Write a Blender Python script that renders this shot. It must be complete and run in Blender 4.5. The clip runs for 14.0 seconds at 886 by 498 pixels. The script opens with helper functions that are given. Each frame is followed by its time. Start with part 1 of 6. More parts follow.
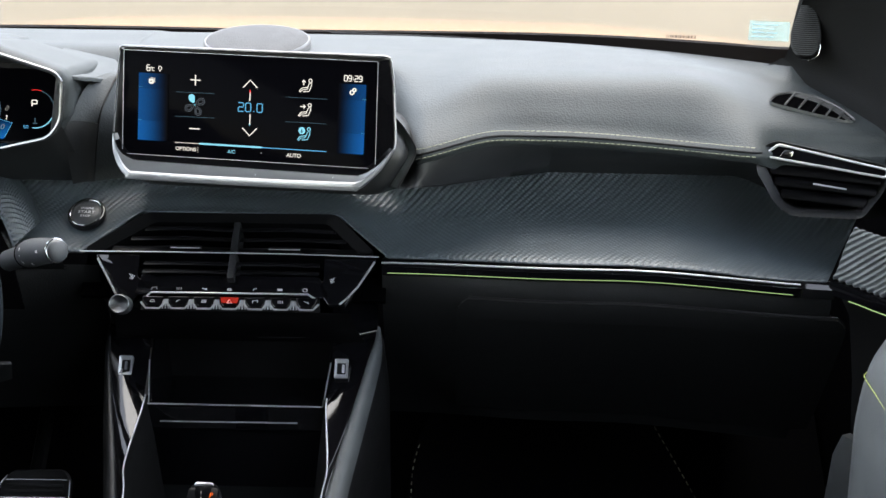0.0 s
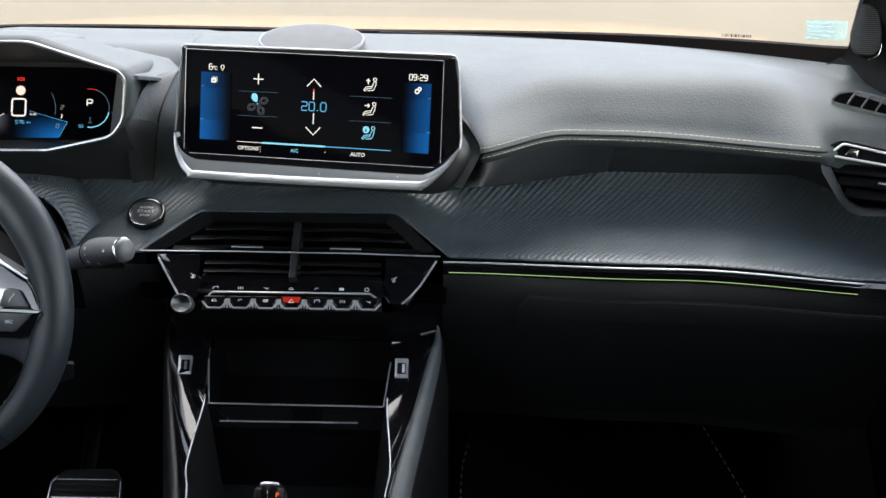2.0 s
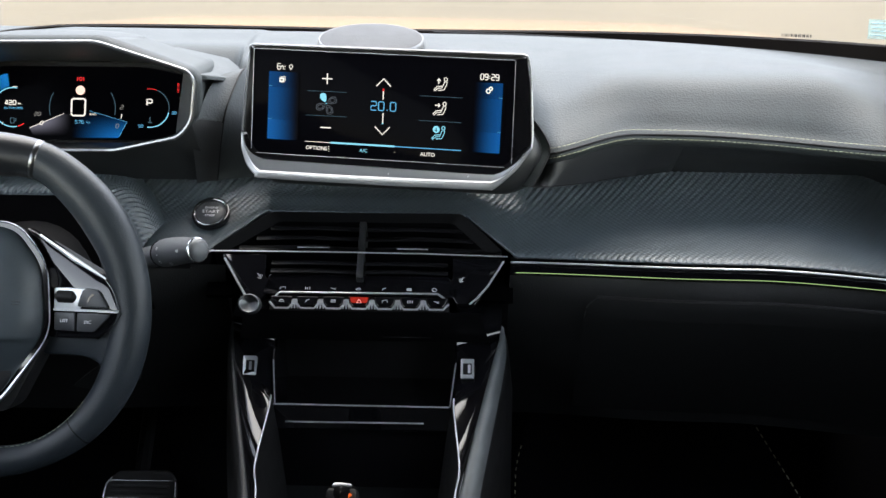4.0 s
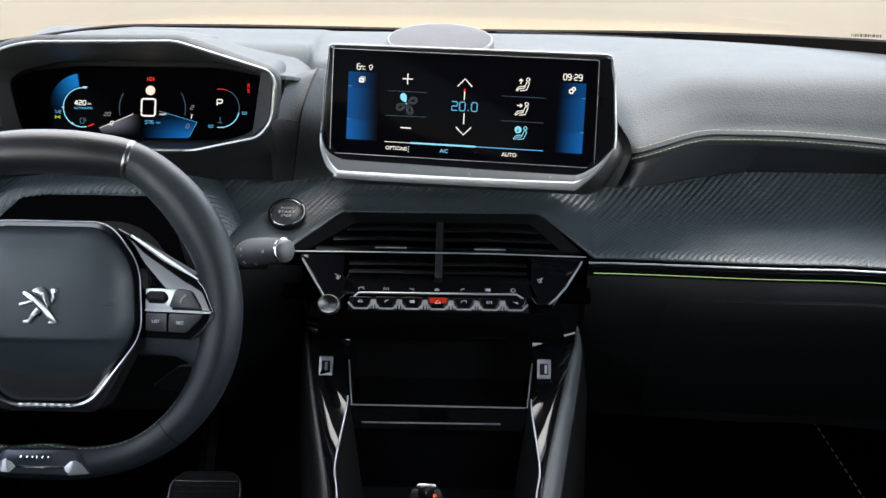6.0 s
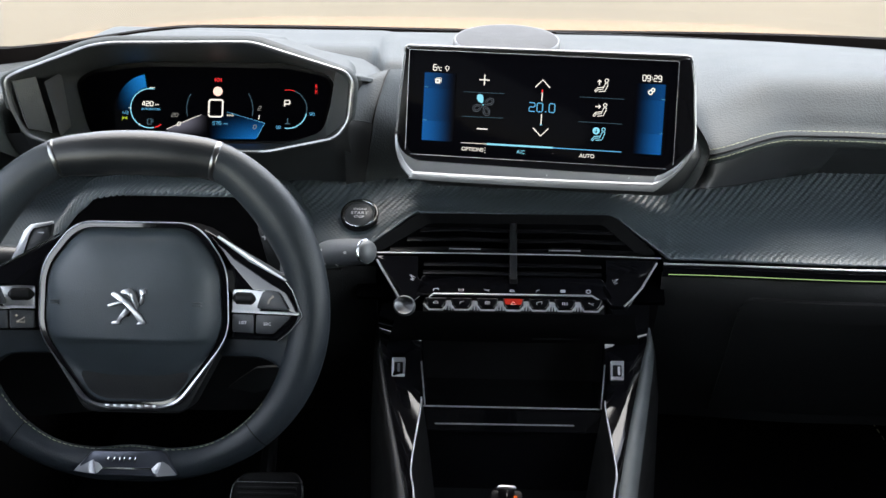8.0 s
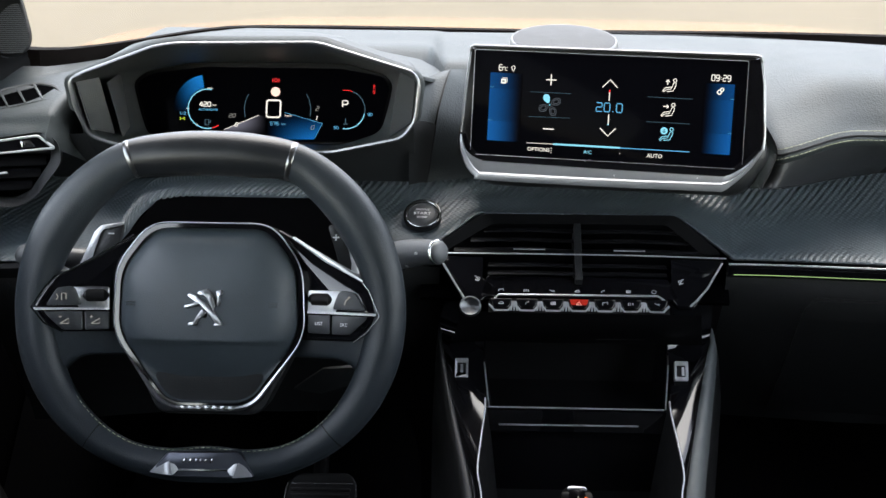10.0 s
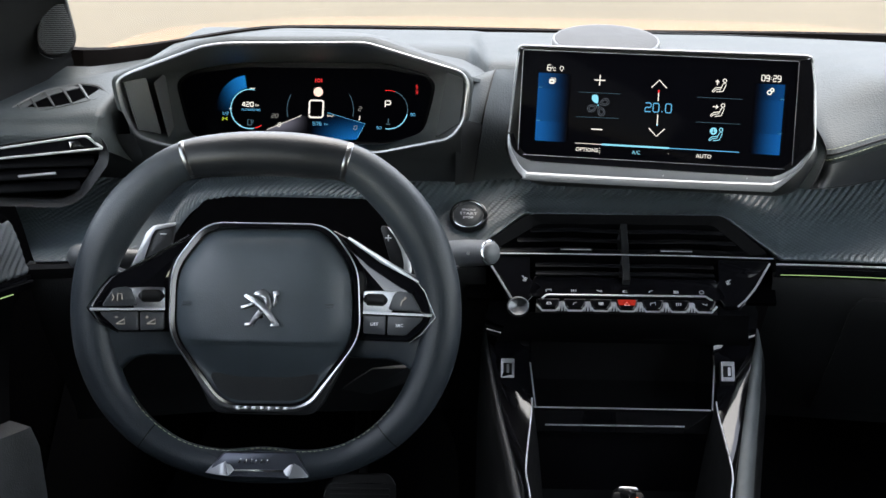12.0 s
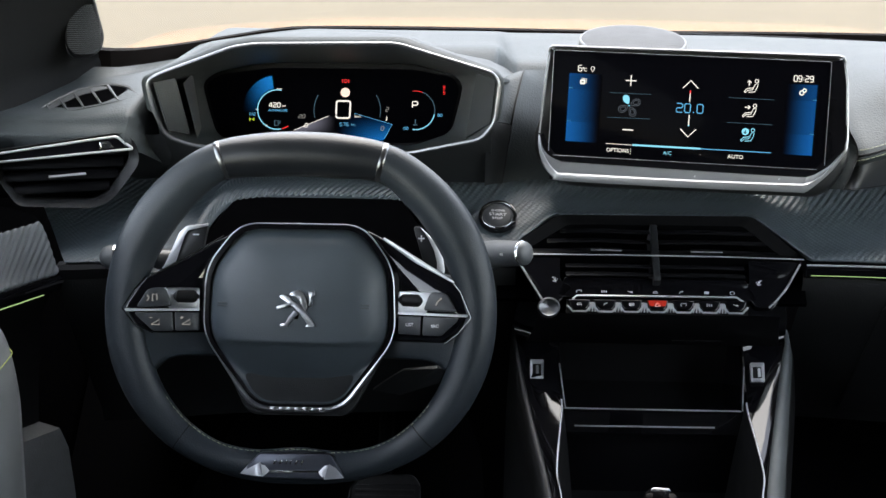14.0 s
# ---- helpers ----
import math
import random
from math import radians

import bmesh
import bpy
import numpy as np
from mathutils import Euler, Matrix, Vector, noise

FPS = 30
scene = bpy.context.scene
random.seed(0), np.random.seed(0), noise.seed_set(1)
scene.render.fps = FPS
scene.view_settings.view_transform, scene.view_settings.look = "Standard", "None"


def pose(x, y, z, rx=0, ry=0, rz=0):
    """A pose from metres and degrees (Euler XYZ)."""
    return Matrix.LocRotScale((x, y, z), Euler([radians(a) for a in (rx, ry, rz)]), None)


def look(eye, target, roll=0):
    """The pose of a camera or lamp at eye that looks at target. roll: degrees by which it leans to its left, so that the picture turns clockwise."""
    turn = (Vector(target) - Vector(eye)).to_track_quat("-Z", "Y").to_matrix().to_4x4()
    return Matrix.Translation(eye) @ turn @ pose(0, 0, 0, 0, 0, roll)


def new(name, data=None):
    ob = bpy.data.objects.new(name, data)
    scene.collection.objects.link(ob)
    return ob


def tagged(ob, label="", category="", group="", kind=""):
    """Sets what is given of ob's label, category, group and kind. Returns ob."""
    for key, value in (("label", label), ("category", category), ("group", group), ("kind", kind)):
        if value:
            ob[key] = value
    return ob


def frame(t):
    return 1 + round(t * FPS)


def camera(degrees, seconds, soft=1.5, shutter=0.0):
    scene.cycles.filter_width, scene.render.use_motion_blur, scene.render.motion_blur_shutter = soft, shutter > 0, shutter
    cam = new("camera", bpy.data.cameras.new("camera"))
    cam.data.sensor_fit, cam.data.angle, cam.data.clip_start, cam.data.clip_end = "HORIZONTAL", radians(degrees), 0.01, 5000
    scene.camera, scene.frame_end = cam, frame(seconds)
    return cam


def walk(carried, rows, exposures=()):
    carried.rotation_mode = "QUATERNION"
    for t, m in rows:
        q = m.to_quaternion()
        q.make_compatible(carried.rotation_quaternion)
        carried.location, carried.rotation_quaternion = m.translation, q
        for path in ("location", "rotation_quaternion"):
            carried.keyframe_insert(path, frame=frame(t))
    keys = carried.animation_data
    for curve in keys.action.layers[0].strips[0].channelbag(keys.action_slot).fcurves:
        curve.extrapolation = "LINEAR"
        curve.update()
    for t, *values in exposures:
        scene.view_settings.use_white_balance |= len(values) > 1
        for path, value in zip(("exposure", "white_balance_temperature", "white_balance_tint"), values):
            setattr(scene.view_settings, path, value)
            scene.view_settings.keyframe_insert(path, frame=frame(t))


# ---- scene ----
cam = camera(37.0, 14.0)
PATH = [
    (0, (0.097, -0.074, 1.395), (0.062, 1.841, 0.818), 0.8),
    (0.5, (0.081, -0.074, 1.393), (0.048, 1.841, 0.818), 0.8),
    (1, (0.067, -0.073, 1.392), (0.03, 1.842, 0.817), 0.8),
    (1.5, (0.048, -0.073, 1.391), (0.013, 1.842, 0.817), 0.8),
    (2, (0.032, -0.073, 1.392), (-0.004, 1.842, 0.816), 0.8),
    (2.5, (0.013, -0.073, 1.392), (-0.02, 1.842, 0.815), 0.8),
    (3, (-0.003, -0.072, 1.391), (-0.039, 1.843, 0.815), 0.8),
    (5.5, (-0.104, -0.071, 1.388), (-0.137, 1.845, 0.814), 0.8),
    (6, (-0.124, -0.071, 1.388), (-0.158, 1.845, 0.813), 0.8),
    (6.5, (-0.145, -0.071, 1.388), (-0.18, 1.845, 0.813), 0.8),
    (7, (-0.165, -0.071, 1.387), (-0.199, 1.845, 0.813), 0.8),
    (7.5, (-0.184, -0.07, 1.387), (-0.219, 1.845, 0.813), 0.8),
    (8, (-0.201, -0.071, 1.387), (-0.238, 1.845, 0.813), 0.8),
    (10.5, (-0.283, -0.069, 1.385), (-0.321, 1.846, 0.812), 0.7),
    (11, (-0.295, -0.069, 1.387), (-0.334, 1.846, 0.811), 0.7),
    (11.5, (-0.307, -0.07, 1.387), (-0.346, 1.845, 0.811), 0.7),
    (12, (-0.318, -0.07, 1.386), (-0.357, 1.846, 0.811), 0.7),
    (12.5, (-0.328, -0.07, 1.386), (-0.367, 1.845, 0.811), 0.7),
    (13, (-0.335, -0.07, 1.386), (-0.376, 1.846, 0.812), 0.7),
    (13.5, (-0.343, -0.07, 1.385), (-0.383, 1.846, 0.812), 0.7),
    (14, (-0.349, -0.069, 1.384), (-0.389, 1.846, 0.812), 0.7),
]
walk(cam, [(t, look(eye, target, roll)) for t, eye, target, roll in PATH], [(0, 3.60, 7500, 9), (14, 3.60, 7500, 9)])

# ---- light ----
world = bpy.data.worlds.new("sky")
scene.world = world
world.use_nodes = True
wn = world.node_tree.nodes
sky = wn.new("ShaderNodeTexSky")
sky.sky_type, sky.sun_disc = "NISHITA", False
sky.dust_density, sky.ozone_density = 0.3, 2.5
sky.sun_elevation, sky.sun_rotation = radians(70), radians(14)
wn["Background"].inputs["Strength"].default_value = 0.15
haze = wn.new("ShaderNodeHueSaturation")  # a pale, hazy sky
haze.inputs["Saturation"].default_value = 0.55
world.node_tree.links.new(sky.outputs["Color"], haze.inputs["Color"])
world.node_tree.links.new(haze.outputs["Color"], wn["Background"].inputs["Color"])
sun = new("sun", bpy.data.lights.new("sun", "SUN"))
sun.data.energy, sun.data.angle, sun.data.color = 0.45, radians(60), (1.0, 0.99, 0.97)
sun.matrix_world = look((0.3, 5.0, 12.0), (0.0, 1.0, 1.0))


# ---- materials ----
def material(name, color, rough=0.5, metal=0.0, vary=0.12, scale=60.0, bump=0.0, bump_scale=900.0, coat=0.0, spec=0.5):
    m = bpy.data.materials.new(name)
    m.use_nodes = True
    nt, b = m.node_tree, m.node_tree.nodes["Principled BSDF"]
    b.inputs["Roughness"].default_value, b.inputs["Metallic"].default_value = rough, metal
    b.inputs["Coat Weight"].default_value = coat
    b.inputs["Specular IOR Level"].default_value = spec
    tc = nt.nodes.new("ShaderNodeTexCoord")
    n = nt.nodes.new("ShaderNodeTexNoise")
    n.inputs["Scale"].default_value, n.inputs["Detail"].default_value = scale, 5
    nt.links.new(tc.outputs["Object"], n.inputs["Vector"])
    ramp = nt.nodes.new("ShaderNodeValToRGB")
    ramp.color_ramp.elements[0].position, ramp.color_ramp.elements[1].position = 0.3, 0.7
    ramp.color_ramp.elements[0].color = (*[c * (1 - vary) for c in color], 1)
    ramp.color_ramp.elements[1].color = (*[c * (1 + vary) for c in color], 1)
    nt.links.new(n.outputs["Fac"], ramp.inputs["Fac"])
    nt.links.new(ramp.outputs["Color"], b.inputs["Base Color"])
    wear = nt.nodes.new("ShaderNodeMapRange")
    wear.inputs["To Min"].default_value, wear.inputs["To Max"].default_value = rough * 0.85, min(1.0, rough * 1.15)
    nt.links.new(n.outputs["Fac"], wear.inputs["Value"])
    nt.links.new(wear.outputs["Result"], b.inputs["Roughness"])
    if bump:
        v = nt.nodes.new("ShaderNodeTexVoronoi")
        v.inputs["Scale"].default_value = bump_scale
        nt.links.new(tc.outputs["Object"], v.inputs["Vector"])
        bp = nt.nodes.new("ShaderNodeBump")
        bp.inputs["Strength"].default_value, bp.inputs["Distance"].default_value = bump, 0.0004
        nt.links.new(v.outputs["Distance"], bp.inputs["Height"])
        nt.links.new(bp.outputs["Normal"], b.inputs["Normal"])
    return m


LIT = 0.125  # display brightness against the daylight


def glow(name, color, strength=1.0):
    m = bpy.data.materials.new(name)
    m.use_nodes = True
    b = m.node_tree.nodes["Principled BSDF"]
    b.inputs["Base Color"].default_value, b.inputs["Roughness"].default_value = (0.002, 0.002, 0.003, 1), 0.2
    b.inputs["Specular IOR Level"].default_value = 0.004
    b.inputs["Emission Color"].default_value, b.inputs["Emission Strength"].default_value = (*color, 1), strength * LIT
    return m


def fade(name, color, axis, start, end, strength=1.0, other=None):
    """A lit field of a display that fades out along one axis of its own thing, and along the other where that is given."""
    m = glow(name, color, strength)
    nt = m.node_tree
    tc, sep = nt.nodes.new("ShaderNodeTexCoord"), nt.nodes.new("ShaderNodeSeparateXYZ")
    mr = nt.nodes.new("ShaderNodeMapRange")
    mr.interpolation_type = "SMOOTHSTEP"
    mr.inputs["From Min"].default_value, mr.inputs["From Max"].default_value = start, end
    mr.inputs["To Min"].default_value, mr.inputs["To Max"].default_value = strength * LIT, 0.0
    nt.links.new(tc.outputs["Object"], sep.inputs["Vector"])
    nt.links.new(sep.outputs[axis], mr.inputs["Value"])
    out = mr.outputs["Result"]
    if other:
        m2, mul = nt.nodes.new("ShaderNodeMapRange"), nt.nodes.new("ShaderNodeMath")
        m2.interpolation_type, mul.operation = "SMOOTHSTEP", "MULTIPLY"
        m2.inputs["From Min"].default_value, m2.inputs["From Max"].default_value = other
        m2.inputs["To Min"].default_value, m2.inputs["To Max"].default_value = 1.0, 0.0
        nt.links.new(sep.outputs["Y" if axis == "X" else "X"], m2.inputs["Value"])
        nt.links.new(out, mul.inputs[0])
        nt.links.new(m2.outputs["Result"], mul.inputs[1])
        out = mul.outputs["Value"]
    nt.links.new(out, nt.nodes["Principled BSDF"].inputs["Emission Strength"])
    return m


def weave(name, color):
    """Trim cloth with a fine grain; its ribs are modelled."""
    m = material(name, color, rough=0.42, vary=0.10, scale=40, spec=0.7)
    nt, b = m.node_tree, m.node_tree.nodes["Principled BSDF"]
    tc = nt.nodes.new("ShaderNodeTexCoord")
    bands = []
    for turn, size in ((40, 250), (-62, 330)):
        lay = nt.nodes.new("ShaderNodeMapping")
        lay.inputs["Rotation"].default_value = (0, 0, radians(turn))
        wave = nt.nodes.new("ShaderNodeTexWave")
        wave.inputs["Scale"].default_value = size / math.pi
        nt.links.new(tc.outputs["UV"], lay.inputs["Vector"])
        nt.links.new(lay.outputs["Vector"], wave.inputs["Vector"])
        bands.append(wave)
    fine = nt.nodes.new("ShaderNodeMath")
    fine.operation = "MULTIPLY"
    for k, wave in enumerate(bands):
        nt.links.new(wave.outputs["Fac"], fine.inputs[k])
    bp = nt.nodes.new("ShaderNodeBump")
    bp.inputs["Strength"].default_value, bp.inputs["Distance"].default_value = 0.35, 0.0005
    nt.links.new(fine.outputs["Value"], bp.inputs["Height"])
    nt.links.new(bp.outputs["Normal"], b.inputs["Normal"])
    return m


PAD = material("soft_dash_skin", (0.0330, 0.0392, 0.0408), 0.56, bump=0.7, bump_scale=480, scale=25, spec=0.26)
LEATHER = material("wheel_leather", (0.0165, 0.0215, 0.0262), 0.42, bump=0.3, bump_scale=800, scale=35, spec=0.34)
CROWN = material("smooth_black_leather", (0.0070, 0.0085, 0.0105), 0.36, bump=0.2, bump_scale=900, scale=35, spec=0.42)
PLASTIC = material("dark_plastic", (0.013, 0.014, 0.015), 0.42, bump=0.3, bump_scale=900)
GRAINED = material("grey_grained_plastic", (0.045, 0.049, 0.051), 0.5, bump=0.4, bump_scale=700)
STALKGREY = material("stalk_grey", (0.085, 0.091, 0.097), 0.45, bump=0.3, bump_scale=900)
FUNNEL = material("inner_surround_grey", (0.075, 0.080, 0.082), 0.5, bump=0.3, bump_scale=800)
BLACK = material("black_plastic", (0.004, 0.004, 0.0045), 0.55, bump=0.2, spec=0.2)
# near-black that paints deep shade into openings, recesses and foot wells
SHADE_BLACK = material("painted_shade_black", (0.0015, 0.0015, 0.0017), 0.9, spec=0.0)
PILLAR = material("pillar_cloth", (0.0075, 0.0078, 0.0080), 0.85, bump=0.3, spec=0.10)
SILVER = material("satin_silver", (0.54, 0.55, 0.56), 0.34, metal=0.5, vary=0.05)
PRINT = material("grey_print", (0.60, 0.60, 0.61), 0.6)
DEEP = material("black_satin", (0.003, 0.003, 0.0035), 0.35, spec=0.12)
SLAT = material("vent_slat", (0.007, 0.007, 0.008), 0.42, spec=0.16)
GLOSS = material("gloss_black", (0.004, 0.004, 0.005), 0.04, vary=0.05, spec=0.5)
GLASSBLACK = material("display_glass", (0.002, 0.002, 0.003), 0.08, vary=0.05, spec=0.004)
CHROME = material("satin_chrome", (0.60, 0.61, 0.63), 0.2, metal=1.0, vary=0.04)
STEEL = material("brushed_steel", (0.45, 0.46, 0.48), 0.3, metal=1.0, vary=0.08, scale=200)
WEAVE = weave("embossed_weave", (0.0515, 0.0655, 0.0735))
# same cloth as the dashboard weave, paled to carry the doors' stronger light
LITWEAVE = weave("lit_door_weave", (0.105, 0.116, 0.122))
GREYCHROME = material("grey_chrome", (0.32, 0.325, 0.33), 0.22, metal=1.0, vary=0.05)
NAVYMETAL = material("navy_satin_metal", (0.060, 0.066, 0.082), 0.30, metal=0.7, vary=0.05)
BEZEL = material("satin_bezel_metal", (0.235, 0.24, 0.245), 0.34, metal=1.0, vary=0.05)
CLIP = material("dark_satin_chrome", (0.17, 0.175, 0.18), 0.30, metal=1.0, vary=0.05)
DARKCHROME = material("dark_chrome", (0.10, 0.105, 0.11), 0.14, metal=1.0, vary=0.05)
VENTBLACK = material("vent_black", (0.003, 0.003, 0.0034), 0.55, spec=0.05)
SWITCH = material("switch_grey", (0.024, 0.027, 0.030), 0.45, bump=0.2, bump_scale=900)
KNOBCAP = material("spun_metal", (0.15, 0.155, 0.16), 0.36, metal=1.0, vary=0.12, scale=300)
BLADE = material("vent_blade_grey", (0.060, 0.063, 0.064), 0.45, bump=0.2)
LOWER = material("lower_dash_plastic", (0.0078, 0.0082, 0.0086), 0.5, bump=0.4, bump_scale=600, spec=0.28)
COVER = material("airbag_skin", (0.0345, 0.0450, 0.0525), 0.5, bump=0.2, bump_scale=900, scale=30)
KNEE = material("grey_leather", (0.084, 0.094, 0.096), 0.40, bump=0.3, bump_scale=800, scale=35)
DOORPAD = material("door_pad_leather", (0.125, 0.136, 0.142), 0.45, bump=0.3, bump_scale=800, scale=35)
SATIN = material("satin_grey_metal", (0.31, 0.318, 0.33), 0.30, metal=0.6, vary=0.01)
BEVEL = material("polished_grey_metal", (0.19, 0.20, 0.21), 0.26, metal=0.5, vary=0.02)
RIMGREY = material("puck_rim_grey", (0.105, 0.105, 0.107), 0.4, bump=0.2)
THREAD = material("pale_thread", (0.44, 0.45, 0.30), 0.8)
GREENTHREAD = material("lime_thread", (0.42, 0.48, 0.14), 0.8)
CARPET = material("black_carpet", (0.003, 0.003, 0.0033), 0.95, bump=0.8, bump_scale=400, spec=0.03)
MESHGREY = material("speaker_mesh", (0.020, 0.020, 0.021), 0.6, bump=1.0, bump_scale=520, spec=0.3)
ORANGE = material("orange_paint", (0.36, 0.165, 0.068), 0.25, vary=0.03, coat=1.0)
WALL = material("beige_plaster", (0.250, 0.207, 0.156), 0.9, vary=0.06, scale=1.2)
PAVING = material("grey_paving", (0.16, 0.15, 0.135), 0.9, vary=0.12, scale=6)
HEADLINER = material("headliner_cloth", (0.03, 0.03, 0.03), 0.95, bump=0.3)
SEAL = material("black_rubber", (0.005, 0.0038, 0.0032), 0.8, spec=0.03)
STICKER = material("pale_blue_paper", (0.24, 0.40, 0.38), 0.7, vary=0.06, scale=80)
st = STICKER.node_tree
s_mix, s_clear = st.nodes.new("ShaderNodeMixShader"), st.nodes.new("ShaderNodeBsdfTransparent")
s_mix.inputs["Fac"].default_value = 0.38
st.links.new(s_clear.outputs[0], s_mix.inputs[1])
st.links.new(st.nodes["Principled BSDF"].outputs[0], s_mix.inputs[2])
st.links.new(s_mix.outputs[0], st.nodes["Material Output"].inputs["Surface"])
WHITE = material("white_print", (0.75, 0.75, 0.75), 0.6)
RUBBER = material("pedal_rubber", (0.015, 0.015, 0.015), 0.6)
L_WHITE = glow("lit_white", (0.95, 0.97, 1.0), 0.75)
L_BLUE = glow("lit_blue", (0.10, 0.45, 0.80), 0.75)
L_CYAN = glow("lit_cyan", (0.22, 0.68, 0.95), 0.8)
L_RED = glow("lit_red", (0.85, 0.04, 0.05), 0.7)
L_ORANGE = glow("lit_orange", (1.0, 0.16, 0.03), 0.9)
L_GREEN = glow("lit_green", (0.42, 0.70, 0.34), 0.55)
L_YELLOW = glow("lit_yellow_green", (0.55, 0.75, 0.08), 0.6)
L_GREY = glow("lit_grey", (0.45, 0.47, 0.50), 0.4)
L_DIM = glow("lit_dim", (0.10, 0.22, 0.32), 0.5)
L_FAINT = glow("lit_faint", (0.30, 0.38, 0.50), 0.22)
L_KEYRED = glow("lit_red_key", (0.9, 0.06, 0.04), 0.28)


# ---- shaping ----
def thing(name, m, label, category, group="", kind=""):
    e = new(name)
    e.empty_display_size = 0.05
    e.matrix_world = m
    return tagged(e, label, category, group, kind)


def part(name, bm, mat, parent=None, label="", world=False, sharp=38):
    """Links a bmesh as one mesh under a thing or a part. world: its points are given in the world's metres."""
    me = bpy.data.meshes.new(name)
    if world and parent:
        top, m = parent, Matrix()
        while top:
            m, top = top.matrix_basis @ m, top.parent
        bm.transform(m.inverted())
    bmesh.ops.recalc_face_normals(bm, faces=bm.faces[:])
    bm.to_mesh(me)
    bm.free()
    me.materials.append(mat)
    me.shade_smooth()
    me.set_sharp_from_angle(angle=radians(sharp))
    ob = new(name, me)
    ob.parent = parent
    return tagged(ob, label)


def spline(pts, n, closed=False):
    """n points along a smooth curve through pts."""
    p = [Vector(q) for q in pts]
    k = len(p)
    spans = k if closed else k - 1
    out = []
    for i in range(n):
        u = i * spans / (n if closed else n - 1)
        a = min(int(u), spans - 1)
        f = u - a
        g = (lambda j: p[j % k]) if closed else (lambda j: p[min(max(j, 0), k - 1)])
        p0, p1, p2, p3 = g(a - 1), g(a), g(a + 1), g(a + 2)
        out.append(0.5 * (2 * p1 + (p2 - p0) * f + (2 * p0 - 5 * p1 + 4 * p2 - p3) * f * f + (3 * p1 - p0 - 3 * p2 + p3) * f ** 3))
    return out


def rounded(pts, r, n=5):
    """A flat outline with its corners rounded."""
    out, k = [], len(pts)
    for i in range(k):
        a, b, c = Vector(pts[i - 1]), Vector(pts[i]), Vector(pts[(i + 1) % k])
        d = min(r, (a - b).length * 0.45, (c - b).length * 0.45)
        s, e = b + (a - b).normalized() * d, b + (c - b).normalized() * d
        for j in range(n + 1):
            f = j / n
            out.append(s * (1 - f) ** 2 + b * 2 * f * (1 - f) + e * f * f)
    return out


def prism(pts, z0, z1, bevel=0.0, bm=None, top=1.0):
    """A plate with the outline pts between z0 and z1, its upper edge bevelled."""
    bm = bm or bmesh.new()
    c = sum((Vector(p) for p in pts), Vector((0, 0))) / len(pts)
    rings = [(z0, 0.0), (z1 - bevel, 0.0)]
    if bevel:
        rings += [(z1 - bevel * 0.3, bevel * 0.3), (z1, bevel)]
    loops = []
    for z, inset in rings:
        loop = []
        for p in pts:
            v = Vector(p) - c
            s = max(0.0, 1 - inset / max(v.length, 1e-6))
            if z == z1:
                s *= top
            q = c + v * s
            loop.append(bm.verts.new((q.x, q.y, z)))
        loops.append(loop)
    n = len(pts)
    for a, b in zip(loops, loops[1:]):
        for i in range(n):
            bm.faces.new((a[i], a[(i + 1) % n], b[(i + 1) % n], b[i]))
    bm.faces.new(loops[-1])
    bm.faces.new(list(reversed(loops[0])))
    return bm


def frame_ring(outer, inner, z0, z1, bm=None, inner_z1=None):
    """A frame between two outlines of equal count."""
    bm = bm or bmesh.new()
    iz = z1 if inner_z1 is None else inner_z1
    n = len(outer)
    rows = [[bm.verts.new((p[0], p[1], z)) for p in o] for o, z in ((outer, z0), (outer, z1), (inner, iz), (inner, z0))]
    for k in range(4):
        a, b = rows[k], rows[(k + 1) % 4]
        for i in range(n):
            bm.faces.new((a[i], a[(i + 1) % n], b[(i + 1) % n], b[i]))
    return bm


def loft(rows, bm=None, uv=False, closed=False):
    bm = bm or bmesh.new()
    vs = [[bm.verts.new(p) for p in r] for r in rows]
    lay = bm.loops.layers.uv.verify() if uv else None
    n = len(rows[0])
    for j in range(len(rows) - 1):
        for i in range(n if closed else n - 1):
            f = bm.faces.new((vs[j][i], vs[j][(i + 1) % n], vs[j + 1][(i + 1) % n], vs[j + 1][i]))
            if uv:
                for lp, (a, b) in zip(f.loops, ((j, i), (j, (i + 1) % n), (j + 1, (i + 1) % n), (j + 1, i))):
                    q = Vector(rows[a][b])
                    down = sum((Vector(rows[r][b]) - Vector(rows[r - 1][b])).length for r in range(1, a + 1))
                    lp[lay].uv = (q.x, down)
    return bm


def thicken(bm, t):
    """Gives a sheet a real thickness on its far side."""
    bmesh.ops.recalc_face_normals(bm, faces=bm.faces[:])
    bmesh.ops.solidify(bm, geom=bm.faces[:], thickness=t)
    return bm


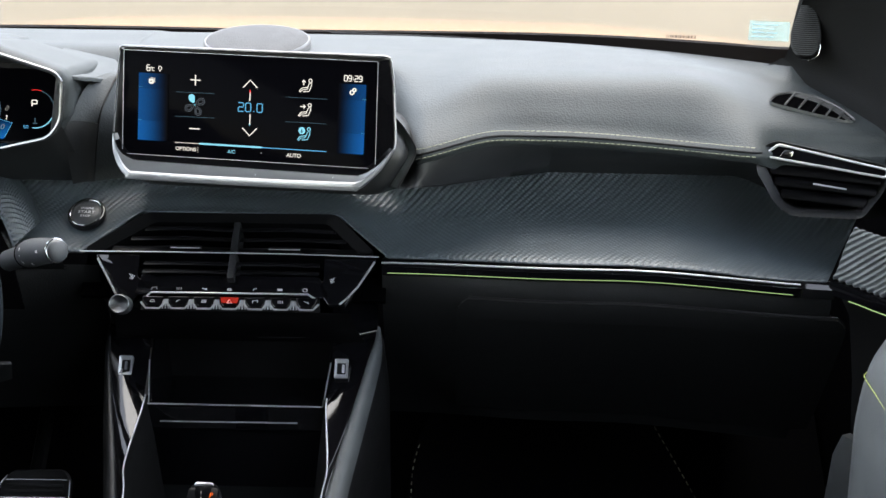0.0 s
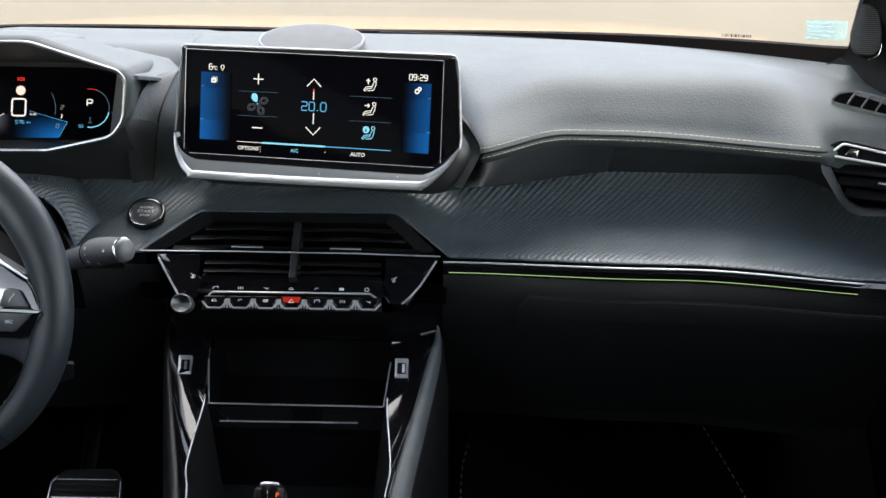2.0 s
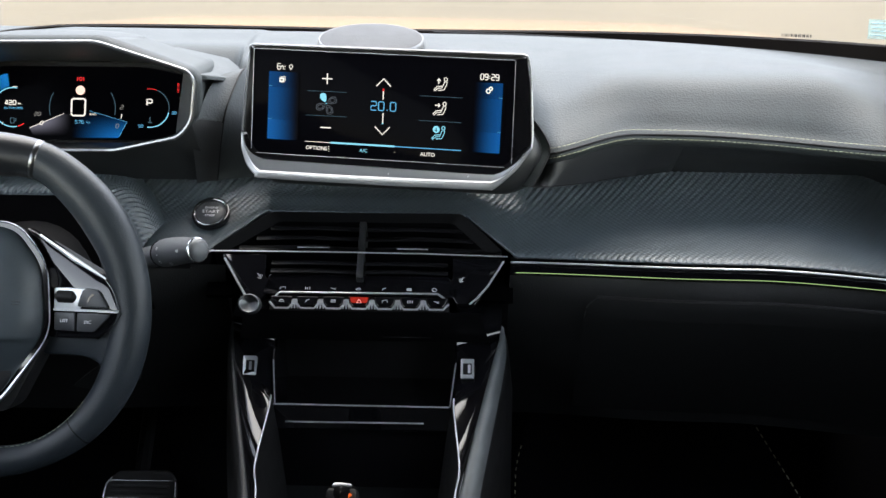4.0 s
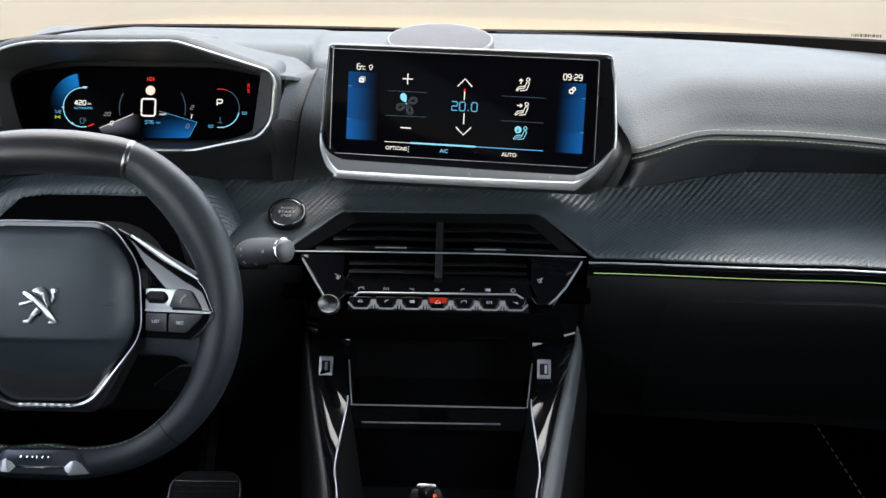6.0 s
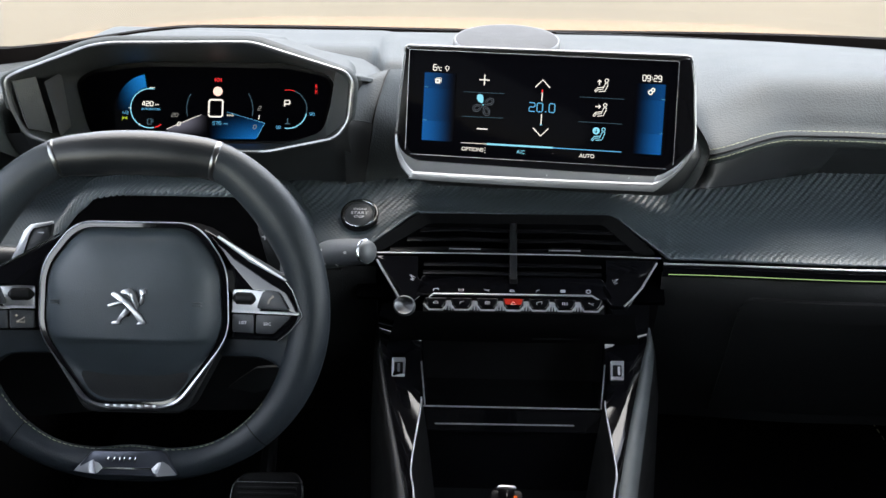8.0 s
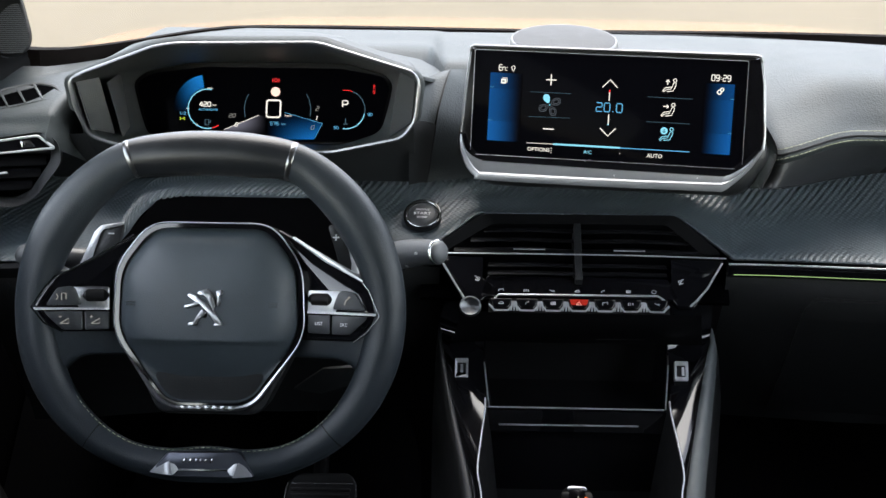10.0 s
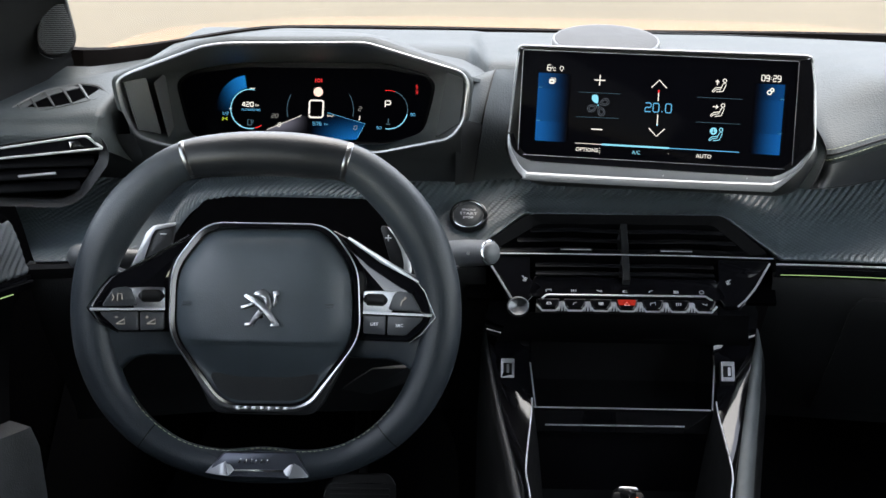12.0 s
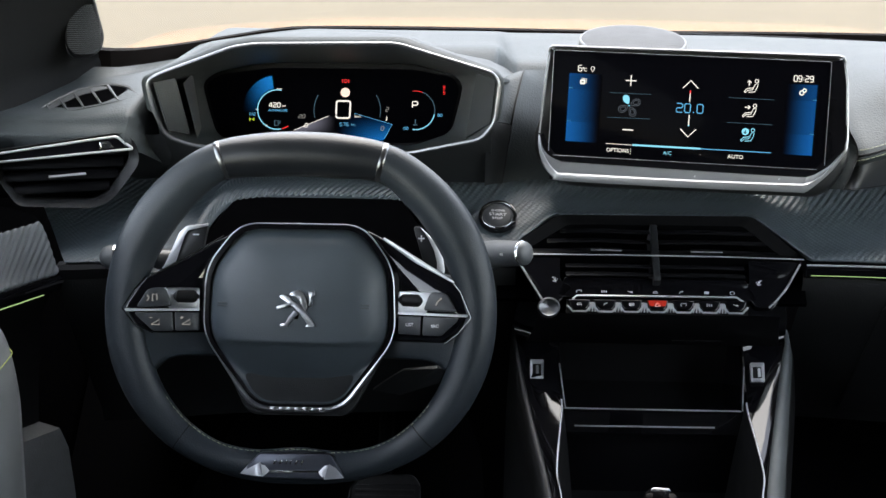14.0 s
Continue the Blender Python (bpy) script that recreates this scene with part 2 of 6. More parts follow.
def tube(pts, r, closed=False, seg=8, bm=None, flat=1.0, up=(0, 0, 1)):
    """A round or flattened bar along pts; r is a number or one for each point."""
    bm = bm or bmesh.new()
    p = [Vector(q) for q in pts]
    n = len(p)
    rr = r if isinstance(r, (list, tuple)) else [r] * n
    rings = []
    for i in range(n):
        a = p[(i - 1) % n] if closed or i else p[i]
        b = p[(i + 1) % n] if closed or i < n - 1 else p[i]
        t = (b - a).normalized()
        s = t.cross(Vector(up))
        s = s.normalized() if s.length > 1e-4 else t.orthogonal().normalized()
        u = s.cross(t).normalized()
        rings.append([bm.verts.new(p[i] + rr[i] * (s * math.cos(w) + u * flat * math.sin(w))) for w in (2 * math.pi * k / seg for k in range(seg))])
    for i in range(n if closed else n - 1):
        a, b = rings[i], rings[(i + 1) % n]
        for k in range(seg):
            bm.faces.new((a[k], a[(k + 1) % seg], b[(k + 1) % seg], b[k]))
    if not closed:
        bm.faces.new(rings[0])
        bm.faces.new(list(reversed(rings[-1])))
    return bm


def block(x0, x1, y0, y1, z0, z1, bevel=0.0, bm=None):
    bm = bm or bmesh.new()
    v = [bm.verts.new((x, y, z)) for z in (z0, z1) for y in (y0, y1) for x in (x0, x1)]
    fs = [bm.faces.new([v[i] for i in q]) for q in ((0, 2, 3, 1), (4, 5, 7, 6), (0, 1, 5, 4), (2, 6, 7, 3), (0, 4, 6, 2), (1, 3, 7, 5))]
    if bevel:
        es = list({e for f in fs for e in f.edges})
        bmesh.ops.bevel(bm, geom=es, offset=bevel, segments=2, affect="EDGES", profile=0.6)
    return bm


def lathe(profile, seg=40, bm=None):
    """Turns (radius, height) pairs round the local z axis."""
    bm = bm or bmesh.new()
    rings = [[bm.verts.new((max(r, 1e-5) * math.cos(2 * math.pi * k / seg), max(r, 1e-5) * math.sin(2 * math.pi * k / seg), z)) for k in range(seg)] for r, z in profile]
    for a, b in zip(rings, rings[1:]):
        for k in range(seg):
            bm.faces.new((a[k], a[(k + 1) % seg], b[(k + 1) % seg], b[k]))
    return bm


def arc(cx, cy, r, a0, a1, n=20):
    return [(cx + r * math.cos(radians(a0 + (a1 - a0) * i / (n - 1))), cy + r * math.sin(radians(a0 + (a1 - a0) * i / (n - 1)))) for i in range(n)]


def stroke(pts, w, z, bm=None, h=0.0003, closed=False):
    """A flat drawn line of width w at height z."""
    bm = bm or bmesh.new()
    p = [Vector((q[0], q[1])) for q in pts]
    n = len(p)
    lo, ro = [], []
    for i in range(n):
        a = p[(i - 1) % n] if closed or i else p[i]
        b = p[(i + 1) % n] if closed or i < n - 1 else p[i]
        t = (b - a).normalized()
        s = Vector((-t.y, t.x)) * w / 2
        lo.append(p[i] + s)
        ro.append(p[i] - s)
    rows = [[bm.verts.new((*q, zz)) for q in side] for side, zz in ((lo, z - h), (lo, z), (ro, z), (ro, z - h))]
    for k in range(4):
        a, b = rows[k], rows[(k + 1) % 4]
        for i in range(n if closed else n - 1):
            bm.faces.new((a[i], a[(i + 1) % n], b[(i + 1) % n], b[i]))
    return bm


def text(name, body, size, x, y, z, mat, parent, label="", wide=1.0, slant=0.0, bold=0.0):
    c = bpy.data.curves.new(name, "FONT")
    c.body, c.size, c.align_x, c.align_y, c.extrude, c.shear = body, size, "CENTER", "CENTER", 0.0001, slant
    c.offset, c.resolution_u = bold, 3
    tmp = bpy.data.objects.new(name, c)
    scene.collection.objects.link(tmp)
    me = bpy.data.meshes.new_from_object(tmp.evaluated_get(bpy.context.evaluated_depsgraph_get()))
    bpy.data.objects.remove(tmp)
    me.transform(Matrix.Translation((x, y, z)) @ Matrix.Diagonal((wide, 1, 1, 1)))
    me.materials.clear()
    me.materials.append(mat)
    ob = new(name, me)
    ob.parent = parent
    return tagged(ob, label)


def stitches(pts, length, gap, r, bm=None):
    """Short thread stitches along a curve."""
    bm = bm or bmesh.new()
    p = [Vector(q) for q in pts]
    run, on = 0.0, True
    seg = [p[0]]
    for a, b in zip(p, p[1:]):
        d = (b - a).length
        done = 0.0
        while done < d:
            want = (length if on else gap) - run
            step = min(want, d - done)
            done += step
            run += step
            here = a.lerp(b, done / d)
            if run >= (length if on else gap) - 1e-9:
                if on:
                    tube([seg[0], here], r, seg=5, bm=bm)
                on, run, seg = not on, 0.0, [here]
    return bm


def smooth(a, b, x):
    t = min(1.0, max(0.0, (x - a) / (b - a)))
    return t * t * (3 - 2 * t)


def ribbed(rows, across, along, deep, pitch=0.0080, turn=1, level=False):
    """A sheet through rows of points, finely divided and raised in diagonal ribs; deep(f) gives their height at the share f of the way down."""
    grid = [spline(r, along) for r in rows]
    cols = [spline(c, across) for c in zip(*grid)]
    n, k = len(cols), across
    verts, uvs, way = [], [], [0.0]
    for a, b in zip(cols, cols[1:]):
        way.append(way[-1] + (b[k // 2] - a[k // 2]).length)
    for i, c in enumerate(cols):
        down = 0.0
        for j, p in enumerate(c):
            down += (p - c[j - 1]).length if j else 0.0
            tu = cols[min(i + 1, n - 1)][j] - cols[max(i - 1, 0)][j]
            tv = c[min(j + 1, k - 1)] - c[max(j - 1, 0)]
            nn = tu.cross(tv).normalized() * (-turn)
            run, fall = (p.x, 1.09 * (1.39 - p.y)) if level else (way[i], down)
            w = 0.5 + 0.5 * math.sin(2 * math.pi * (run + turn * 0.85 * fall) / pitch)
            w *= (0.80 if level else 0.95) + (0.20 if level else 0.05) * math.sin(2 * math.pi * (0.35 * run - turn * fall) / (0.42 * pitch))
            verts.append(p + nn * deep(j / (k - 1)) * w)
            uvs.append((run, down))
    bm = bmesh.new()
    lay = bm.loops.layers.uv.verify()
    vs = [bm.verts.new(p) for p in verts]
    for i in range(n - 1):
        for j in range(k - 1):
            q = (i * k + j, i * k + j + 1, (i + 1) * k + j + 1, (i + 1) * k + j)
            f = bm.faces.new([vs[x] for x in q])
            for lp, x in zip(f.loops, q):
                lp[lay].uv = uvs[x]
    return bm


# ---- setting ----
CX = -0.149  # the car's middle


def setting(name, bm, mat, label, category):
    return tagged(part(name, bm, mat), label, category, kind="structure")


setting("ground", block(-60, 60, -60, 60, -0.2, 0.0), PAVING, "pale beige paving under the parked car", "ground")
setting("backdrop", block(-14, 14, 6.4, 6.7, 0.0, 2.6), WALL, "sunlit cream plastered wall ahead of the car", "wall")
setting("floor", block(CX - 0.74, CX + 0.74, -1.3, 2.0, 0.36, 0.40), CARPET, "black carpeted cabin floor", "floor")
# out of view: front steps shape the sky reflected in the console cheeks
bm = block(CX - 0.62, CX + 0.62, -1.3, 0.95, 1.60, 1.66)
block(CX - 0.62, CX + 0.62, 0.95, 1.135, 1.57, 1.62, bm=bm)
block(CX - 0.24, CX + 0.20, 1.135, 1.195, 1.572, 1.62, bm=bm)
setting("ceiling", bm, HEADLINER, "unseen headliner, its front stepped to block sky reflections", "ceiling")
# out of view: closes the cabin's back against light from behind
setting("rear_light_block", block(CX - 0.74, CX + 0.74, -0.96, -0.90, 0.40, 1.62), PLASTIC, "unseen dark wall added to block light from behind", "panel")
for side in (-1, 1):
    x = CX + side * 0.74
    # body sides painted black to stand for the cabin's deep shade
    setting("wall_side", block(min(x, x + side * 0.05), max(x, x + side * 0.05), -1.3, 1.42, 0.40, 1.10), SHADE_BLACK, "inner side of the car body, painted black as shade", "panel")
    setting("wall_side", block(min(x, x + side * 0.05), max(x, x + side * 0.05), 1.42, 1.86, 0.40, 1.09), SHADE_BLACK, "inner side of the car body, painted black as shade", "panel")
    # out of view: length set by how much side light it holds back
    for y0, w in ((-0.95, 0.70),):
        rows = [[(CX + side * 0.74, y0, 1.15), (CX + side * 0.74, y0 + w, 1.15)], [(CX + side * 0.62, y0, 1.64), (CX + side * 0.62, y0 + w, 1.64)]]
        setting("trim", thicken(loft(rows), 0.03), PLASTIC, "unseen dark trim added to cut light from the side", "pillar")
# out of view: rails added to keep sky off the gloss wheel pods
for side in (-1, 1):
    rows = [[(CX + side * u, y, z) for y in (-1.3, 0.2, 0.95)] for u, z in ((0.60, 1.600), (0.655, 1.565), (0.690, 1.485), (0.715, 1.480))]
    setting("trim", thicken(loft(rows), 0.02), HEADLINER, "unseen roof rail added to block sky reflections", "roof rail")
setting("wall_front", block(CX - 0.74, CX + 0.74, 1.86, 1.90, 0.40, 1.07), BLACK, "black bulkhead behind the dashboard", "panel")

# bonnet
bonnet = thing("bonnet", pose(CX, 1.9, 1.0), "bright orange painted bonnet seen through the windscreen", "car bonnet")
rows = []
for j in range(13):
    v = j / 12
    rows.append([(CX + 0.78 * u, 1.84 + 1.05 * v, 1.104 - 0.020 * v - 0.050 * v * v * v - 0.03 * abs(u) ** 3 + 0.012 * math.exp(-((abs(u) - 0.62) / 0.12) ** 2) * (1 - v)) for u in [k / 20 - 1 for k in range(41)]])
part("bonnet_skin", thicken(loft(rows), 0.003), ORANGE, bonnet, world=True)

# windscreen
GLASS = bpy.data.materials.new("clear_glass")
GLASS.use_nodes = True
gn = GLASS.node_tree
gn.nodes.clear()
g_out, g_mix = gn.nodes.new("ShaderNodeOutputMaterial"), gn.nodes.new("ShaderNodeMixShader")
g_clear, g_gloss = gn.nodes.new("ShaderNodeBsdfTransparent"), gn.nodes.new("ShaderNodeBsdfGlossy")
g_gloss.inputs["Roughness"].default_value = 0.0
g_mix.inputs["Fac"].default_value = 0.03
gn.links.new(g_clear.outputs[0], g_mix.inputs[1])
gn.links.new(g_gloss.outputs[0], g_mix.inputs[2])
gn.links.new(g_mix.outputs[0], g_out.inputs["Surface"])


def far_edge(u):
    a = min(abs(u), 0.605) / 0.59
    sink = 0.020 * smooth(0.42, 0.60, -u)
    return Vector((CX + u, 1.775 - 0.315 * a ** 3.2, 1.146 + 0.018 * a ** 3 - sink))


windscreen = thing("windscreen", pose(CX, 1.8, 1.14), "clear raked windscreen with a black lower seal", "windscreen")
rows = []
for j in range(9):
    v = j / 8
    rows.append([far_edge(u) * (1 - v) + Vector((CX + u * 0.95, 1.12 - 0.06 * (u / 0.62) ** 2, 1.60)) * v + Vector((0, 0.05, 0.012 + 0.05 * math.sin(math.pi * v))) for u in [0.64 * (k / 16 - 1) for k in range(33)]])
pane = part("pane", loft(rows), GLASS, windscreen, world=True)
pane.visible_shadow = False
part("seal", loft([[far_edge(0.66 * (k / 30 - 1)) + Vector((0, dy, -0.02 + g * (0.0235 + 0.016 * abs(k / 30 - 1) ** 2))) for k in range(61)] for dy, g in ((0.006, 0), (0.008, 1), (0.03, 1.0), (0.032, 0))]), SEAL, windscreen, "black rubber seal", world=True)


# ---- dashboard ----
def pad_line(u):
    """The section of the upper pad at the distance u from the car's middle, from the glass to the seam."""
    a = abs(u)
    f = far_edge(u)
    end = smooth(0.33, 0.62, a)
    late = smooth(0.45, 0.72, a) if u > 0 else smooth(0.45, 0.66, a) * 1.5
    hold = smooth(0.19, 0.31, u) * (1 - smooth(0.46, 0.55, u)) * 0.045 if u > 0 else 0.0
    side = smooth(0.535, 0.575, a)
    back = 0.022 * side
    dip = 0.024 * (1 - smooth(0.17, 0.285, u)) if u > 0 else 0.0
    crest = 0.0115 * smooth(0.19, 0.27, u) * (1 - smooth(0.49, 0.565, u))
    o = [(f.y, f.z), (f.y * 0.55 + 1.40 * 0.45, 1.166 - 0.012 * end - 0.016 * smooth(0.45, 0.60, -u)), (f.y * 0.12 + 1.40 * 0.88, 1.160 - 0.019 * late - 0.2 * dip + 0.5 * crest), (1.345, 1.149 - 0.020 * late - 0.6 * dip + crest), (1.295, 1.137 + 0.2 * crest - 0.009 * end - 0.009 * late - 0.9 * dip),
         (1.263 + back, 1.125 - 0.017 * end - dip), (1.252 + back, 1.117 - 0.016 * end - dip), (1.2505 + back, 1.111 - 0.016 * end - dip), (1.258 + back - 0.004 * side, 1.105 - 0.016 * end - dip - 0.010 * side)]
    i = [(f.y, f.z), ((f.y + 1.40) / 2 + 0.03, 1.166), (1.46, 1.160), (1.425, 1.146), (1.40, 1.120), (1.385, 1.095), (1.375, 1.075), (1.368, 1.060), (1.362, 1.046)]
    c = [(f.y, f.z), (1.68, 1.161), (1.60, 1.159), (1.54, 1.152), (1.50, 1.100), (1.50, 1.045), (1.46, 1.036), (1.42, 1.036), (1.375, 1.036)]
    k = smooth(-0.172, -0.150, u) if u > -0.4 else smooth(-0.560, -0.590, u)
    i = [(p[0] * k + q[0] * (1 - k), p[1] * k + q[1] * (1 - k)) for p, q in zip(i, c)]
    o = [p if j < 3 else (p[0] + hold * min(1.0, (j - 2) / 3), p[1] - 0.2 * hold * min(1.0, (j - 2) / 3)) for j, p in enumerate(o)]
    w = smooth(0.150, 0.20, u) if u > 0 else smooth(0.518, 0.558, -u)
    return [Vector((CX + u, p[0] * w + q[0] * (1 - w), p[1] * w + q[1] * (1 - w))) for p, q in zip(o, i)]


def panel_top(u):
    a = abs(u)
    lift = smooth(0.15, 0.285, u) if u > 0 else smooth(0.45, 0.58, a)
    end = smooth(0.54, 0.64, a)
    return Vector((CX + u, 1.362 + 0.020 * lift - 0.062 * end, 1.036 + 0.011 * lift - 0.030 * end))


def panel_low(u):
    a = abs(u)
    return Vector((CX + u, 1.277 - 0.036 * smooth(0.17, 0.36, a) - 0.020 * smooth(0.40, 0.63, a), 0.978 + 0.008 * smooth(0.17, 0.36, a) - 0.008 * smooth(0.40, 0.68, a)))


US = [-0.624 + 1.248 * k / 208 for k in range(209)]
WIDE = [-0.726 + 1.452 * k / 242 for k in range(243)]
dash = thing("dashboard", pose(CX, 1.45, 0.70), "dark grey two-level dashboard with stitched pad and woven-look trim", "dashboard")
rows = [[Vector(p) for p in spline(pad_line(u), 33)] for u in WIDE]
part("upper_pad", loft([list(r) for r in zip(*rows)]), PAD, dash, "soft grey grained upper pad", world=True, sharp=60)
for side in (1, -1):
    rows = []
    for u in WIDE:
        if (u * side > 0.150 and side > 0) or (side < 0 and u < -0.555):
            e, t = pad_line(u)[-1], panel_top(u)
            rows.append([e, e + Vector((0, 0.03, -0.008)), e.lerp(t, 0.6) + Vector((0, 0.012, 0)), t + Vector((0, 0.002, 0.001))])
    part("recessed_band", loft([list(r) for r in zip(*rows)]), PLASTIC, dash, "dark band under the pad", world=True)
rows = []
for u in [0.176 + 0.160 * k / 32 for k in range(33)]:
    e, w = pad_line(u)[-1], (u - 0.176) / 0.160
    b = Vector((CX + u, 1.240, 1.0625)).lerp(panel_top(u) + Vector((0, -0.004, 0.003)), w)
    rows.append([e + Vector((0, -0.0005, 0.001)), e.lerp(b, 0.3) + Vector((0, -0.0020, 0)), e.lerp(b, 0.7) + Vector((0, -0.0020, 0)), b, b + Vector((0, 0.030, 0.004))])
part("leather_band", loft([list(r) for r in zip(*rows)]), PLASTIC, dash, "dark leather band narrowing away from the screen", world=True, sharp=60)
part("band_seam", tube([r[3] + Vector((0, -0.0004, 0.0010)) for r in rows[:22]], 0.0005, seg=5), BLACK, dash, world=True)
for off, f in ((5, 0.45), (7, 0.85)):
    pts = [pad_line(u)[6].lerp(pad_line(u)[off], f) + Vector((0, -0.0012, 0.0010)) for u in US if 0.188 < u < 0.545]
    tagged(part("stitching", stitches(pts, 0.0040, 0.0016, 0.00028), THREAD, dash, "pale yellow-green thread seam", world=True), kind="stuff")
rows = []
for z, y, x in ((1.098, 1.289, -0.667), (1.080, 1.298, -0.650), (1.060, 1.315, -0.632), (1.038, 1.345, -0.622)):
    rows.append([Vector((CX - 0.592 + (x - CX + 0.592) * k / 12, y + 0.012 * (k / 12) ** 2, z)) for k in range(13)])
part("end_cheek", loft([[p + Vector((0, 0.012, -0.004)) for p in r] for r in rows]), PLASTIC, dash, "dark cheek beside the instruments", world=True)
part("seam_groove", tube([pad_line(u)[6] + Vector((0, -0.0006, 0)) for u in US if 0.185 < u < 0.548], 0.0012, seg=6), BLACK, dash, world=True)

# woven panel, open round the middle vents
TILT = 41.0
CT, ST = math.cos(radians(TILT)), math.sin(radians(TILT))


def panel_edge(u):
    a = abs(u + 0.002)
    if a > 0.165:
        return panel_low(u)
    v = 0.052 if a < 0.108 else 0.052 - 0.052 * (a - 0.108) / 0.057
    return Vector((CX + u, 1.277 + v * CT, 0.978 + v * ST))


rows = []
for u in [-0.668 + 1.336 * k / 222 for k in range(223)]:
    t, b = panel_top(u), panel_edge(u)
    if abs(u) > 0.5:
        b.x = CX + math.copysign(0.5 + (abs(u) - 0.5) * 0.69, u)
    hollow = 0.003 + 0.002 * smooth(0.16, 0.30, u)
    mid = t.lerp(b, 0.5) + Vector((0, hollow, -hollow)) * min(1, (t - b).length / 0.08)
    rows.append([t + Vector((0, 0.003, 0.003)), t, t.lerp(mid, 0.5) + Vector((0, 0.001, -0.002)), mid, mid.lerp(b, 0.5) + Vector((0, 0.0, -0.001)), b, b + Vector((0, 0.012, -0.006))])
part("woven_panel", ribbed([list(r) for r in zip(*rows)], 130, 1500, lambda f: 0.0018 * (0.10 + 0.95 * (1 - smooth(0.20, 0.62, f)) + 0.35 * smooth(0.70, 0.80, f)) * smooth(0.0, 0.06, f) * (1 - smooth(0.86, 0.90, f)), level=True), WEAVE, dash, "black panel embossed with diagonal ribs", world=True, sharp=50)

for side in (1, -1):
    us = [u for u in US if u * side > (0.150 if side > 0 else 0.180)]
    a = [panel_low(u) for u in us]
    # left strip is a matt black copy, its dimmer reflection put into the material
    part("gloss_strip", loft([[p + Vector((0, -0.002 + dy, dz)) for p in a] for dy, dz in ((0.012, -0.004), (0.0, -0.0045), (-0.003, -0.009), (0.001, -0.0205), (0.016, -0.022))]), GLOSS if side > 0 else BLACK, dash, "gloss black strip", world=True)
    if side > 0:
        us2 = [u for u in us if u < 0.60]
        part("chrome_line", tube([panel_low(u) + Vector((0, -0.0045, -0.0052)) for u in us2 if u < 0.590], 0.0011, seg=8), SILVER, dash, "thin bright line", world=True)
        part("light_strip", tube([panel_low(u) + Vector((0, -0.002, -0.0175)) for u in us if 0.160 < u < 0.584], 0.0005, seg=6), L_GREEN, dash, "thin green ambient light", world=True)
        part("strip_line", tube([panel_low(u) + Vector((0, -0.0048, -0.0095)) for u in us if 0.18 < u < 0.590] + [panel_low(0.594) + Vector((0, -0.0047, -0.0052))], 0.00035, seg=5), GREYCHROME, dash, "fine second line", world=True)

# lower face of the dashboard, down into the foot wells
for side in (1, -1):
    rows = []
    for u in US:
        if u * side > 0.150:
            p = panel_low(u)
            bulge = 0.012 * math.sin(math.pi * min(1, (abs(u) - 0.15) / 0.47))
            rows.append([p + Vector((0, 0.008, -0.018)), p + Vector((0, 0.006 - bulge * 0.3, -0.030)), p + Vector((0, 0.016 - bulge, -0.060)), p + Vector((0, 0.048 - bulge, -0.110)),
                         p + Vector((0, 0.086 - bulge * 0.5, -0.165)), p + Vector((0, 0.122, -0.215)), p + Vector((0, 0.130, -0.236)), p + Vector((0, 0.42, -0.270))])
    part("lower_face", loft([spline(list(r), 150) for r in zip(*rows)]), LOWER, dash, "dark lower dashboard face", world=True)

# the two seams of the pad near the glass
part("pad_seam", tube([Vector((CX + u, far_edge(u).y - 0.085, 1.1605 - 0.008 * abs(u))) for u in [0.06 + 0.38 * k / 30 for k in range(31)]], 0.0016, seg=6), BLACK, dash, world=True)

# cowl beside the screen, with its curved seam
seam = spline([(0.0225, 1.2575, 1.1320), (0.0330, 1.2585, 1.1190), (0.0428, 1.2575, 1.0991), (0.0352, 1.2450, 1.0807), (0.0254, 1.2372, 1.0640)], 24)
inner = spline([(0.0000, 1.2800, 1.1320), (0.0080, 1.2780, 1.1190), (0.0150, 1.2720, 1.0991), (0.0120, 1.2640, 1.0807), (0.0060, 1.2600, 1.0600)], 24)
part("cowl", loft([[p + Vector((-0.002, 0.014, -0.003)) for p in seam], seam, [p.lerp(q, 0.5) + Vector((0, -0.001, 0)) for p, q in zip(seam, inner)], inner]), PAD, dash, "soft skin beside the screen", world=True, sharp=70)
part("cowl_seam", tube([p + Vector((0.0004, -0.0006, 0)) for p in seam], 0.0008, seg=6), BLACK, dash, world=True)

# glove box lid
glove = thing("glove_box", pose(CX + 0.42, 1.23, 0.87), "closed black glove box lid under the dashboard", "glove box")


def lid_point(u, v):
    p = panel_low(u)
    bulge = 0.012 * math.sin(math.pi * min(1, (abs(u) - 0.15) / 0.47))
    sec = spline([p + Vector((0, 0.006 - bulge * 0.3, -0.030)), p + Vector((0, 0.016 - bulge, -0.060)), p + Vector((0, 0.048 - bulge, -0.110)), p + Vector((0, 0.086 - bulge * 0.5, -0.165)), p + Vector((0, 0.122, -0.215))], 25)
    return sec[min(24, int(v * 24))] + Vector((0, 0.001 - 0.004 * (1 - smooth(0.12, 0.40, v)), 0))


rows = []
for j in range(1, 25):
    v = 0.10 + 0.90 * j / 24
    ins = 0.012 * (1 - min(1, (j - 1) / 3)) ** 2
    rows.append([lid_point(0.238 + ins + (0.405 - 2 * ins) * k / 40, v) for k in range(41)])
part("lid", thicken(loft(rows), 0.006), LOWER, glove, world=True)
